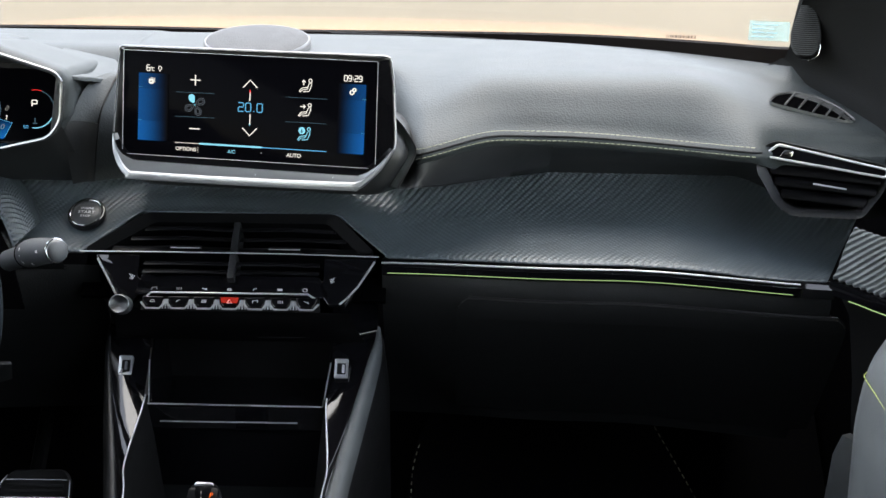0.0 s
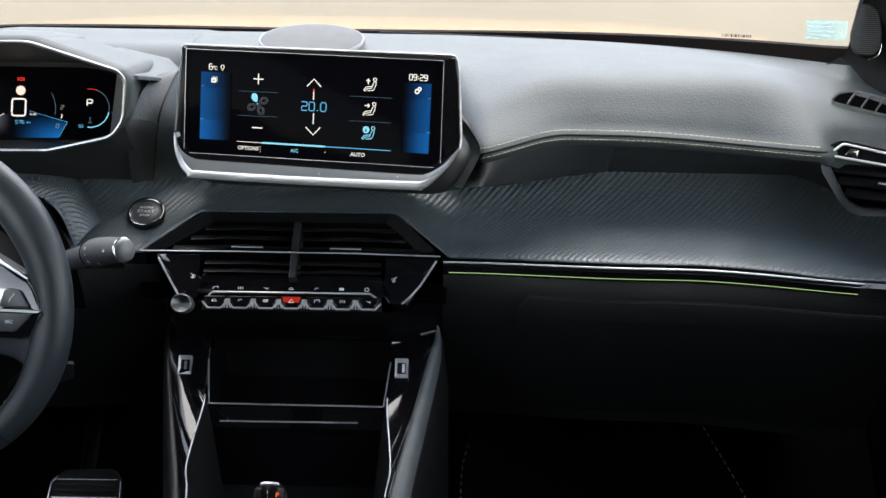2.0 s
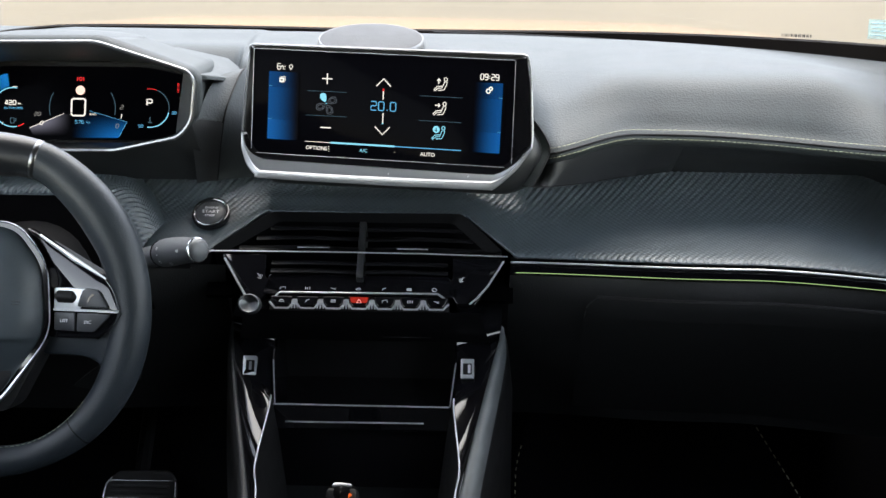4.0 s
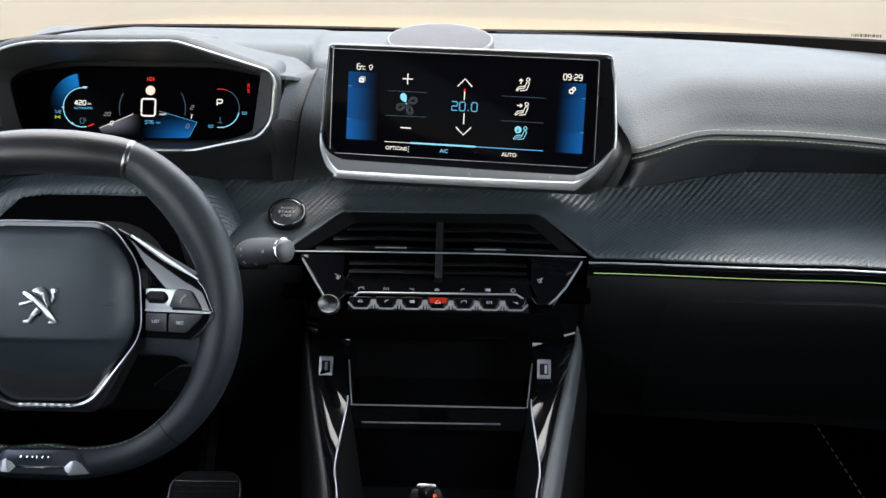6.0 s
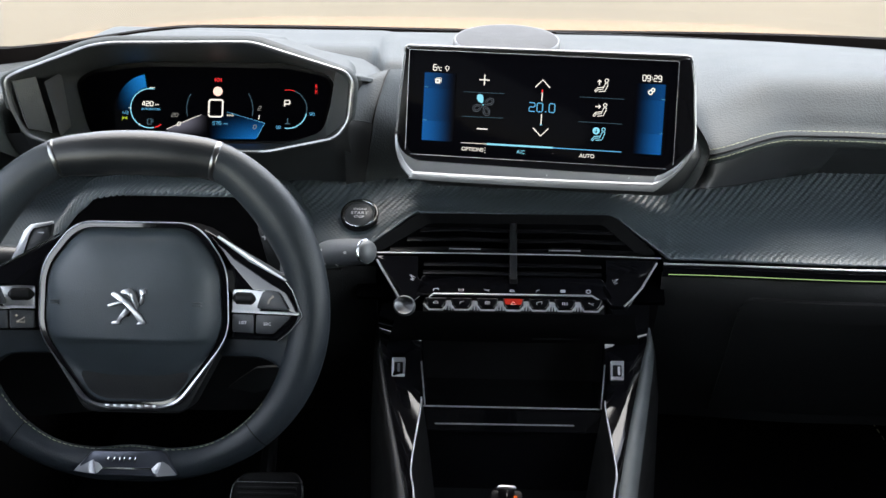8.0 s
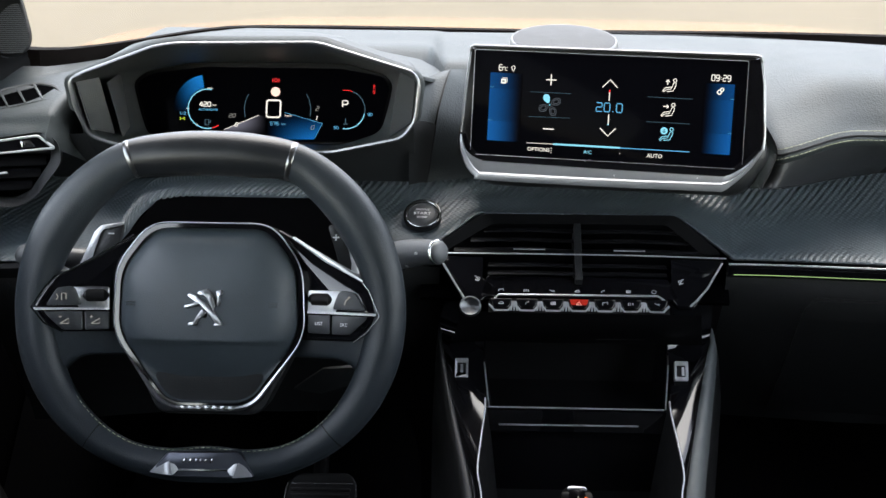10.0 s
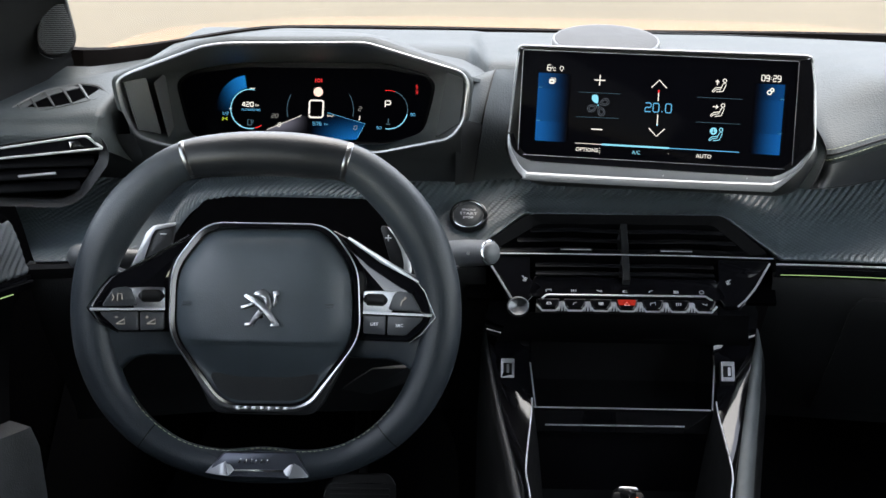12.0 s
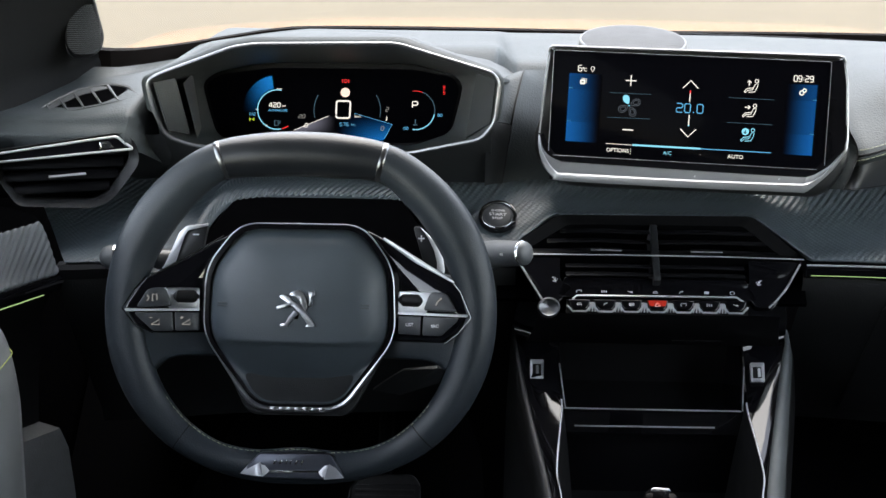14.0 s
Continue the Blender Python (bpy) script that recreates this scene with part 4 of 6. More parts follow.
drawing("symbol", [[(-0.0577, -0.0405), (-0.0577, -0.0413)], [(-0.0577, -0.0430), (-0.0577, -0.0438)], [(-0.0577, -0.0455), (-0.0577, -0.0463)], [(0.0130, -0.0420), (0.0130, -0.0426)]], 0.0008, L_WHITE, screen, Z)
def petal(turn, k):
    """One fan blade, k of its full size, turned round the hub."""
    shape = [(0.0012, 0.0010), (0.0016, 0.0052), (0.0040, 0.0082), (0.0080, 0.0088), (0.0100, 0.0062), (0.0094, 0.0030), (0.0060, 0.0012)]
    mid = Vector((0.0056, 0.0048))
    c, s2 = math.cos(radians(turn)), math.sin(radians(turn))
    pts = [mid + (Vector(p) - mid) * k for p in shape]
    return [(-0.0620 + p.x * c - p.y * s2, 0.0032 + p.x * s2 + p.y * c) for p in spline(pts, 24, True)]


for q in range(4):
    if q == 0:
        part("fan_blade", prism(petal(78, 0.92), 0.0006, Z), L_CYAN, screen, "lit cyan fan blade")
    else:
        drawing("fan_blade", [petal(78 - 90 * q, 0.95) + petal(78 - 90 * q, 0.95)[:1], petal(78 - 90 * q, 0.55) + petal(78 - 90 * q, 0.55)[:1]], 0.0005, L_FAINT, screen, Z, "dim outlined fan blade")
drawing("symbol", [[(-0.0628, 0.0032), (-0.0616, 0.0032)]], 0.0012, L_CYAN, screen, Z)
for row, y in enumerate((0.0286, 0.0040, -0.0205)):
    mat = L_WHITE if row < 2 else L_CYAN
    drawing("seat_symbol", [[(0.0518, y - 0.0050), (0.0528, y - 0.0062), (0.0552, y - 0.0036), (0.0598, y - 0.0030), (0.0622, y + 0.0030), (0.0648, y + 0.0032), (0.0644, y + 0.0004), (0.0622, y - 0.0048), (0.0560, y - 0.0056)], [(0.0518, y - 0.0050), (0.0545, y - 0.0018), (0.0600, y - 0.0010)], arc(0.0634, y + 0.0058, 0.0017, 0, 360, 12)], 0.0008, mat, screen, Z, "seat symbol")
    if row == 0:
        drawing("symbol", [[(0.0563, y + 0.0010), (0.0563, y + 0.0058)], [(0.0544, y + 0.0040), (0.0563, y + 0.0062), (0.0582, y + 0.0040)]], 0.0010, L_WHITE, screen, Z, "arrow up")
    elif row == 1:
        drawing("symbol", [[(0.0535, y + 0.0040), (0.0582, y + 0.0040)], [(0.0568, y + 0.0058), (0.0588, y + 0.0040), (0.0568, y + 0.0022)]], 0.0010, L_WHITE, screen, Z, "arrow across")
    else:
        part("symbol", prism(arc(0.0560, y + 0.0040, 0.0036, 0, 342, 20), 0.0006, Z), L_CYAN, screen, "filled cyan disc")
        drawing("symbol", [[(0.0560, y + 0.0058), (0.0560, y + 0.0022)], [(0.0546, y + 0.0036), (0.0560, y + 0.0020), (0.0574, y + 0.0036)]], 0.0007, GLASSBLACK, screen, Z + 0.0003)
part("symbol", prism(rounded([(-0.1142, 0.0225), (-0.1088, 0.0225), (-0.1088, 0.0275), (-0.1142, 0.0275)], 0.001), 0.0006, Z), L_WHITE, screen, "white page symbol")
drawing("symbol", [[(-0.1128, 0.0284), (-0.1078, 0.0284), (-0.1078, 0.0240)]], 0.0006, L_WHITE, screen, Z)
drawing("symbol", [[(-0.1127, 0.0250), (-0.1103, 0.0250)]], 0.0012, GLASSBLACK, screen, Z + 0.0002)
for dx, dy, r in ((0.1078, 0.0250, 0.0020), (0.1102, 0.0275, 0.0016)):
    drawing("symbol", [arc(dx, dy, r, 0, 360, 12)], 0.0013, L_WHITE, screen, Z, "white gear symbol")
drawing("symbol", [arc(-0.1020, 0.0392, 0.0018, -50, 230, 12), [(-0.1032, 0.0378), (-0.1020, 0.0355), (-0.1008, 0.0378)]], 0.0007, L_WHITE, screen, Z, "white pin symbol")

# ---- instrument cluster ----
CLUSTER = pose(-0.495, 1.462, 1.10, 75)
cluster = thing("instrument_cluster", CLUSTER, "hooded digital instrument cluster, lit blue, reading zero", "instrument cluster")
HOOD = pose(-0.515, 1.297, 1.12, 88)
bez = [(-0.1740, 0.0335), (-0.1587, 0.0412), (-0.0840, 0.0690), (-0.0604, 0.0727), (0.0875, 0.0757), (0.1860, 0.0505), (0.1935, 0.0400), (0.1895, 0.0000), (0.1760, -0.0178), (0.1000, -0.0378), (-0.0834, -0.0410), (-0.1330, -0.0328), (-0.1560, -0.0248), (-0.1690, 0.0040)]
rb = rounded(bez, 0.009, 5)
hc = Vector((0.008, 0.014))


def fore(x):
    """How far the bezel comes forward towards the screen side."""
    return 0.028 * smooth(0.06, 0.19, x)


def hood_row(grow, deep, rise):
    """The hood's outline, widened and lifted, deep metres behind the bezel."""
    out = []
    for p in rb:
        d = (Vector(p) - hc).normalized() * grow
        d.y *= 1.0 - 0.7 * smooth(0.005, 0.06, deep)
        up = rise * smooth(0.015, 0.068, p[1])
        side = 0.5 if p[1] < 0.0 else 1.0
        drop = 0.32 * deep * smooth(0.0, 0.025, -p[1])
        if p[0] > 0.17:
            d.x = d.x * (0.75 - 0.55 * smooth(0.006, 0.03, deep)) - 0.10 * deep
        out.append(HOOD @ Vector((p[0] + d.x * side, p[1] + d.y * side + up - drop, fore(p[0]) * (1 - smooth(0.0, 0.05, deep)) - deep)))
    return out


rows = [hood_row(0.002, 0.0, 0.0), hood_row(0.005, 0.001, 0.0), hood_row(0.0085, 0.006, 0.001), hood_row(0.011, 0.03, -0.003), hood_row(0.0135, 0.09, -0.008), hood_row(0.0140, 0.123, -0.010), hood_row(0.012, 0.150, -0.012), hood_row(0.006, 0.175, -0.014), hood_row(-0.004, 0.21, -0.020), hood_row(-0.02, 0.27, -0.030)]
part("hood", loft(rows, closed=True), PAD, cluster, "soft grey hood", world=True, sharp=60)
part("bezel", tube([HOOD @ Vector((p[0], p[1], 0.001 + fore(p[0]))) for p in rb], 0.0022, closed=True, seg=8, up=(0, 1, 0)), BEZEL, cluster, "thin chrome bezel", world=True)
rows = []
for deep, y, w in ((0.078, 0.0660, 0.090), (0.095, 0.0702, 0.094), (0.115, 0.0724, 0.095), (0.135, 0.0734, 0.095), (0.155, 0.0725, 0.093), (0.180, 0.060, 0.09)):
    rows.append([HOOD @ Vector((0.011 + w * f, y - 0.0070 * abs(f) ** 3 - 0.005 * smooth(0.97, 1.03, abs(f)), -deep)) for f in [k / 15 - 1.05 for k in range(32)]])
part("hood_cap", loft(rows), PAD, cluster, "raised cap on the hood", world=True, sharp=60)
part("cap_seam", tube([rows[1][k] + Vector((0, -0.001, 0.0004)) for k in range(1, 31)], 0.0007, seg=5), BLACK, cluster, world=True)
shelf = prism(rounded([(-0.3225, 1.304), (-0.3170, 1.310), (-0.3105, 1.364), (-0.3045, 1.384), (-0.2960, 1.392), (-0.2960, 1.410), (-0.308, 1.460), (-0.330, 1.510), (-0.400, 1.540), (-0.395, 1.470), (-0.342, 1.420), (-0.334, 1.306)], 0.006), -0.0045, 0.0, 0.0022)
for q in shelf.verts:
    q.co.z += 1.1615 - 0.18 * (min(q.co.y, 1.385) - 1.31) - 0.12 * (q.co.x + 0.321)
part("ledge", shelf, PAD, cluster, "overhanging ledge on the hood's side", world=True)
disp = [(-0.167, 0.022), (-0.150, 0.034), (-0.088, 0.0425), (0.075, 0.0430), (0.124, 0.034), (0.131, 0.022), (0.119, -0.033), (0.075, -0.042), (-0.110, -0.045), (-0.150, -0.036)]
rd = rounded(disp, 0.010, 6)
inner = [CLUSTER @ Vector((p[0], p[1], 0.0012)) for p in rounded([(-0.171, 0.024), (-0.154, 0.037), (-0.110, 0.046), (-0.066, 0.049), (0.078, 0.0495), (0.126, 0.037), (0.135, 0.026), (0.131, 0.004), (0.122, -0.030), (0.080, -0.045), (-0.100, -0.048), (-0.128, -0.044), (-0.152, -0.038), (-0.160, -0.016)], 0.012, 5)]
front = hood_row(-0.0015, 0.001, 0.0)
part("funnel", loft([front, [a.lerp(b, 0.10) for a, b in zip(front, inner)], [a.lerp(b, 0.6) for a, b in zip(front, inner)], inner], closed=True), FUNNEL, cluster, "dark grained inner surround", world=True)
part("side_wall", loft([[HOOD @ Vector((-0.1425, 0.0270, -0.030)), HOOD @ Vector((-0.1500, 0.0270, -0.115))], [HOOD @ Vector((-0.1320, -0.0345, -0.043)), HOOD @ Vector((-0.1420, -0.0345, -0.115))]]), RIMGREY, cluster, "grey inner side wall", world=True)
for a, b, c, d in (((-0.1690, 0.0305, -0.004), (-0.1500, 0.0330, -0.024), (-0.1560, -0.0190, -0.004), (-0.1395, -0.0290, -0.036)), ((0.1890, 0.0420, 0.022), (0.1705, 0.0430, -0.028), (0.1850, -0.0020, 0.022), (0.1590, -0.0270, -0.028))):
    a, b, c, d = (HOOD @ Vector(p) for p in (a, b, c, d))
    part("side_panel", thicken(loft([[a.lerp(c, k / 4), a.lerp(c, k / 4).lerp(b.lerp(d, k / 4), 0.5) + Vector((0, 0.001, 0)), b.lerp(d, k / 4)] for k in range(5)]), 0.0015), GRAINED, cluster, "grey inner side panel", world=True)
part("backing", prism([(p.x, p.y) for p in [CLUSTER.inverted() @ q for q in inner]], -0.012, -0.003), BLACK, cluster)
part("glass", prism(rd, -0.004, 0.0008), GLASSBLACK, cluster, "black display glass")
Z = 0.0014
drawing("gauge_ring", [arc(-0.0822, -0.0062, 0.0230, 78, 282, 40)], 0.0011, L_CYAN, cluster, Z, "lit cyan gauge ring")
drawing("gauge_mark", [[(-0.0830, 0.0180), (-0.0770, 0.0180)], [(-0.1075, -0.0062), (-0.1040, -0.0062)], [(-0.0950, -0.0262), (-0.0938, -0.0240)]], 0.0007, L_WHITE, cluster, Z)
sector = arc(-0.0822, -0.0062, 0.0245, 100, 185, 16) + arc(-0.0822, -0.0062, 0.0400, 185, 100, 16)
part("field", prism(sector, 0.0009, 0.0011), fade("blue_field_gauge", (0.0, 0.15, 0.50), "X", -0.090, -0.124, 0.85, (0.034, -0.020)), cluster, "glowing blue field")
digits("reading", "420", 0.0050, -0.0852, -0.0008, Z, L_WHITE, cluster, wide=0.68, pen=0.2)
text("reading", "km", 0.0036, -0.0742, -0.0018, Z, L_WHITE, cluster)
text("word", "AUTONOMIE", 0.0038, -0.0815, -0.0072, Z, L_BLUE, cluster)
drawing("fuel_symbol", [[(-0.0850, -0.0250), (-0.0850, -0.0188), (-0.0808, -0.0188), (-0.0808, -0.0250), (-0.0850, -0.0250)], [(-0.0808, -0.0215), (-0.0788, -0.0225), (-0.0788, -0.0192)]], 0.0007, L_DIM, cluster, Z, "dim fuel pump symbol")
digits("reading", "1/2", 0.0032, -0.1116, -0.0118, Z, L_BLUE, cluster, pen=0.16)
drawing("lamp_symbol", [[(-0.1150, -0.0165), (-0.1130, -0.0178), (-0.1150, -0.0195)], [(-0.1120, -0.0180), (-0.1104, -0.0180)], [(-0.1090, -0.0165), (-0.1108, -0.0178), (-0.1090, -0.0195)]], 0.0012, L_YELLOW, cluster, Z, "green lamp symbol")
drawing("gauge_mark", [arc(-0.0822, -0.0062, 0.0230, 285, 305, 8)], 0.0012, L_RED, cluster, Z, "red reserve mark")
digits("reading", "20", 0.0040, -0.0531, -0.0136, Z, L_GREY, cluster, wide=0.75, pen=0.14, slant=0.3)
digits("reading", "0", 0.0042, -0.0480, -0.0240, Z, L_WHITE, cluster, wide=0.75, pen=0.2, slant=0.3)
drawing("speed_digit", [[tuple(p) for p in rounded([(-0.0130, -0.0148), (0.0030, -0.0148), (0.0036, 0.0050), (-0.0126, 0.0050)], 0.003)] + [(-0.0130, -0.0110)]], 0.0019, L_WHITE, cluster, Z, "large white zero")
text("word", "km/h", 0.0040, 0.0126, -0.0128, Z, L_WHITE, cluster)
digits("reading", "576", 0.0036, -0.0035, -0.0222, Z, L_BLUE, cluster, wide=0.75, pen=0.15)
text("word", "km", 0.0038, 0.0072, -0.0226, Z, L_BLUE, cluster)
part("lamp_disc", prism(arc(-0.0026, 0.0150, 0.0055, 0, 342, 20), 0.0009, Z), glow("lit_pink_white", (1.0, 0.72, 0.68), 0.85), cluster, "pale round lamp")
drawing("lamp_symbol", [[(-0.0060, 0.0262), (-0.0060, 0.0305)], [(0.0012, 0.0262), (0.0012, 0.0305)], arc(-0.0024, 0.0284, 0.0018, 0, 360, 12)], 0.0010, L_RED, cluster, Z, "red brake lamp symbol")
part("field", prism([(-0.0625, -0.0302), (-0.0230, -0.0130), (-0.0130, -0.0135), (-0.0130, -0.0420), (-0.0560, -0.0420)], 0.0009, 0.0011), fade("lilac_field", (0.30, 0.32, 0.46), "X", -0.060, -0.012, 0.55, (-0.018, -0.040)), cluster, "pale lilac speed field")
drawing("field_edge", [[(-0.0625, -0.0302), (-0.0220, -0.0128)]], 0.0006, L_WHITE, cluster, Z)
part("field", prism([(0.0060, -0.0085), (0.0530, -0.0215), (0.0430, -0.0400), (-0.0120, -0.0410), (-0.0120, -0.0190)], 0.0009, 0.0011), fade("blue_field_speed", (0.0, 0.16, 0.58), "X", 0.052, -0.014, 0.95, (-0.060, -0.008)), cluster, "glowing blue field")
drawing("field_edge", [[(0.0080, -0.0090), (0.0530, -0.0213)], [(0.0530, -0.0213), (0.0440, -0.0385)]], 0.0004, L_BLUE, cluster, Z)
for body, x, y in (("2", 0.0468, -0.0040), ("1", 0.0460, -0.0150), ("0", 0.0415, -0.0262)):
    digits("reading", body, 0.0046, x, y, Z, L_WHITE if body == "1" else L_GREY, cluster, wide=0.7, pen=0.2 if body == "1" else 0.13, slant=0.25)
drawing("gauge_ring", [arc(-0.004, -0.006, 0.0350, 150, 195, 14), arc(0.004, -0.006, 0.0350, -12, 32, 14)], 0.0005, L_DIM, cluster, Z, "dim blue arc")
digits("reading", "P", 0.0070, 0.0793, 0.0022, Z, L_WHITE, cluster, wide=0.85, pen=0.2)
drawing("gauge_ring", [arc(0.0800, -0.0045, 0.0225, 70, 100, 10)], 0.0007, L_RED, cluster, Z, "red end of the gauge")
drawing("gauge_ring", [arc(0.0800, -0.0045, 0.0225, -10, 70, 18)], 0.0006, L_DIM, cluster, Z)
drawing("gauge_ring", [arc(0.0800, -0.0045, 0.0225, -98, -12, 22)], 0.0011, L_CYAN, cluster, Z, "lit cyan gauge arc")
digits("reading", "90", 0.0030, 0.1085, -0.0098, Z, L_BLUE, cluster, wide=0.75, pen=0.15)
digits("reading", "50", 0.0030, 0.0690, -0.0258, Z, L_BLUE, cluster, wide=0.75, pen=0.15)
drawing("temperature_symbol", [[(0.0800, -0.0150), (0.0800, -0.0205)], [(0.0775, -0.0215), (0.0825, -0.0215)]], 0.0008, L_DIM, cluster, Z, "dim temperature symbol")
for y in (0.0225, 0.0165):
    drawing("lamp_symbol", [arc(0.1130, y + 0.0012, 0.0011, 0, 360, 10), [(0.1115, y - 0.0018), (0.1145, y - 0.0018)], [(0.1118, y - 0.0002), (0.1142, y - 0.0002)]], 0.0005, L_RED, cluster, Z, "red belt lamp symbol")
# lower binnacle
brim = sorted([p for p in rb if p[1] < 0.0], key=lambda p: p[0])
brim = [HOOD @ Vector((p[0], p[1] - 0.0025, -0.003 + fore(p[0]))) for p in brim]
rows = [brim, [Vector((p.x, 1.312 + 0.3 * abs(p.x + 0.5) ** 2, 1.066 + 0.25 * (p.z - 1.079))) for p in brim], [Vector((p.x, 1.340, 1.040)) for p in brim]]
part("lower_panel", loft(rows), PLASTIC, cluster, "dark panel under the display", world=True)
seam = spline([(-0.2920, 1.400, 1.1545), (-0.2955, 1.380, 1.1480), (-0.3040, 1.345, 1.118), (-0.3090, 1.338, 1.085), (-0.3155, 1.340, 1.0395)], 24)
near = spline([(-0.316, 1.372, 1.150), (-0.322, 1.345, 1.140), (-0.328, 1.322, 1.120), (-0.333, 1.307, 1.099), (-0.334, 1.325, 1.040)], 24)
wing = [near] + [[p.lerp(q, f) + Vector((0, 0.005 * math.sin(math.pi * f), 0)) for p, q in zip(near, seam)] for f in (0.2, 0.4, 0.6, 0.8)] + [seam]
part("side_face", loft([r[:15] for r in wing]), PAD, cluster, "hollow grey side of the hood", world=True, sharp=70)
part("side_foot", loft([[p + Vector((0, -0.002, 0)) for p in r[14:]] for r in wing]), PLASTIC, cluster, world=True)
fascia = spline([(-0.262, 1.425, 1.150), (-0.262, 1.400, 1.125), (-0.262, 1.380, 1.090), (-0.262, 1.370, 1.065), (-0.262, 1.358, 1.040)], 24)
part("fascia", loft([seam, [p.lerp(q, 0.35) + Vector((0, 0.006, 0)) for p, q in zip(seam, fascia)], [p.lerp(q, 0.7) + Vector((0, 0.005, 0)) for p, q in zip(seam, fascia)], fascia]), PAD, cluster, "dark skin between hood and screen", world=True, sharp=70)
part("panel_seam", tube([p + Vector((0, -0.0006, 0)) for p in seam], 0.0011, seg=5), BLACK, cluster, world=True)

# ---- steering column recess ----
column = thing("steering_column", pose(-0.498, 1.30, 0.96), "black steering column shroud under a rib-trimmed arch", "steering column")
arch = [(-0.642, 0.982), (-0.616, 1.022), (-0.582, 1.033), (-0.510, 1.037), (-0.440, 1.035), (-0.404, 1.026), (-0.376, 0.992)]
am = spline([(x, 0, z) for x, z in arch], 60)
ac = Vector((-0.515, 0, 0.93))
def lip(p, dy, dz, k):
    return Vector((p.x, 1.294 + dy - 0.95 * max(0.0, 1.034 - p.z), p.z + dz)) + (p - ac) * k


rows = [[lip(p, dy, dz, k) for p in am] for dy, dz, k in ((0.058, 0.004, 0.06), (0.016, 0.004, 0.03), (0.0, 0.0, 0.0), (-0.002, -0.003, -0.03), (0.03, -0.003, -0.05))]
part("arch", ribbed([[q.copy() for q in r[::3]] + [r[-1]] for r in rows[:4]], 44, 900, lambda f: 0.0024 * smooth(0.05, 0.2, f) * (1 - smooth(0.66, 0.88, f)), 0.0070), WEAVE, column, "arch embossed with diagonal ribs", world=True)
# underside and recess sheets carry the column's shade in their black colour
part("arch_underside", loft([rows[3], rows[4]]), SHADE_BLACK, column, world=True)
part("recess", thicken(loft([[(x, 1.222, 0.93) for x in (-0.664, -0.362)], [(x, 1.248, 0.985) for x in (-0.636, -0.382)], [(x, 1.296, 1.030) for x in (-0.596, -0.424)]]), 0.004), SHADE_BLACK, column, world=True)
part("shroud", loft([[(-0.498 + 0.062 * math.cos(w) * k, y, 0.962 + dz + 0.045 * math.sin(w) * k) for w in [2 * math.pi * i / 32 for i in range(32)]] for y, k, dz in ((1.34, 1.25, -0.004), (1.20, 1.15, -0.008), (1.12, 0.95, -0.012), (1.09, 0.7, -0.012))], closed=True), BLACK, column, world=True)

part("lower_cover", thicken(loft([[(-0.446, 1.205, 0.852), (-0.432, 1.195, 0.866), (-0.414, 1.19, 0.880)], [(-0.418, 1.200, 0.850), (-0.405, 1.190, 0.868), (-0.380, 1.185, 0.886)], [(-0.380, 1.215, 0.858), (-0.376, 1.205, 0.870), (-0.374, 1.20, 0.880)]]), 0.004), PLASTIC, column, "dark cover under the column", world=True)

# ---- steering wheel ----
WHEEL = pose(-0.4985, 1.052, 0.985, 75)
wheel = thing("steering_wheel", WHEEL, "compact dark leather steering wheel with flattened top and foot", "steering wheel")


# distance from the hub and half width of the rim, every 15 degrees from the top down to the foot
RIM_LINE = [(0.1398, 0.0198), (0.1430, 0.0194), (0.1522, 0.0174), (0.1534, 0.0196), (0.1549, 0.0206), (0.1572, 0.0190), (0.1586, 0.0180), (0.1589, 0.0184), (0.1593, 0.0168), (0.1575, 0.0148), (0.1530, 0.0132), (0.1462, 0.0146), (0.1409, 0.0168)]
RIM_LOOP = RIM_LINE + RIM_LINE[-2:0:-1]
RIM_MID = Vector((-0.0015, 0.0045, 0))


def rim_at(turn):
    """Distance and half width at an angle from the top, in degrees clockwise."""
    u = (turn % 360) / 15
    j, f = int(u), u - int(u)
    p0, p1, p2, p3 = (Vector(RIM_LOOP[(j + d) % 24]) for d in (-1, 0, 1, 2))
    return 0.5 * (2 * p1 + (p2 - p0) * f + (2 * p0 - 5 * p1 + 4 * p2 - p3) * f * f + (3 * p1 - p0 - 3 * p2 + p3) * f ** 3)


def rim_radius(p):
    d = p - RIM_MID
    return rim_at(90 - math.degrees(math.atan2(d.y, d.x))).y


RIM = []
for k in range(128):
    w = 360 * k / 128
    RIM.append(RIM_MID + Vector((math.cos(radians(w)), math.sin(radians(w)), 0)) * rim_at(90 - w).x)


part("rim", tube(RIM, [rim_radius(p) for p in RIM], closed=True, seg=20, flat=0.86), LEATHER, wheel, "dark grey leather rim", sharp=80)
crown = sorted([p for p in RIM if p.y > 0 and -0.0745 < p.x < 0.0715], key=lambda p: p.x)
part("rim_crown", tube(crown, [rim_radius(p) + 0.0004 for p in crown], seg=20, flat=0.865), CROWN, wheel, "smooth black leather crown between the clips", sharp=80)
for x in (-0.0745, 0.0715):
    i0 = min(range(128), key=lambda i: abs(RIM[i].x - x) + (0 if RIM[i].y > 0 else 9))
    p, q = RIM[i0], RIM[(i0 + 1) % 128]
    t = (q - p).normalized()
    c = p
    r = rim_radius(c)
    part("clip", tube([c - t * 0.0030, c - t * 0.0018, c + t * 0.0018, c + t * 0.0030], [r - 0.0004, r + 0.0006, r + 0.0006, r - 0.0004], seg=28, flat=0.87), CLIP, wheel, "chrome clip across the rim")
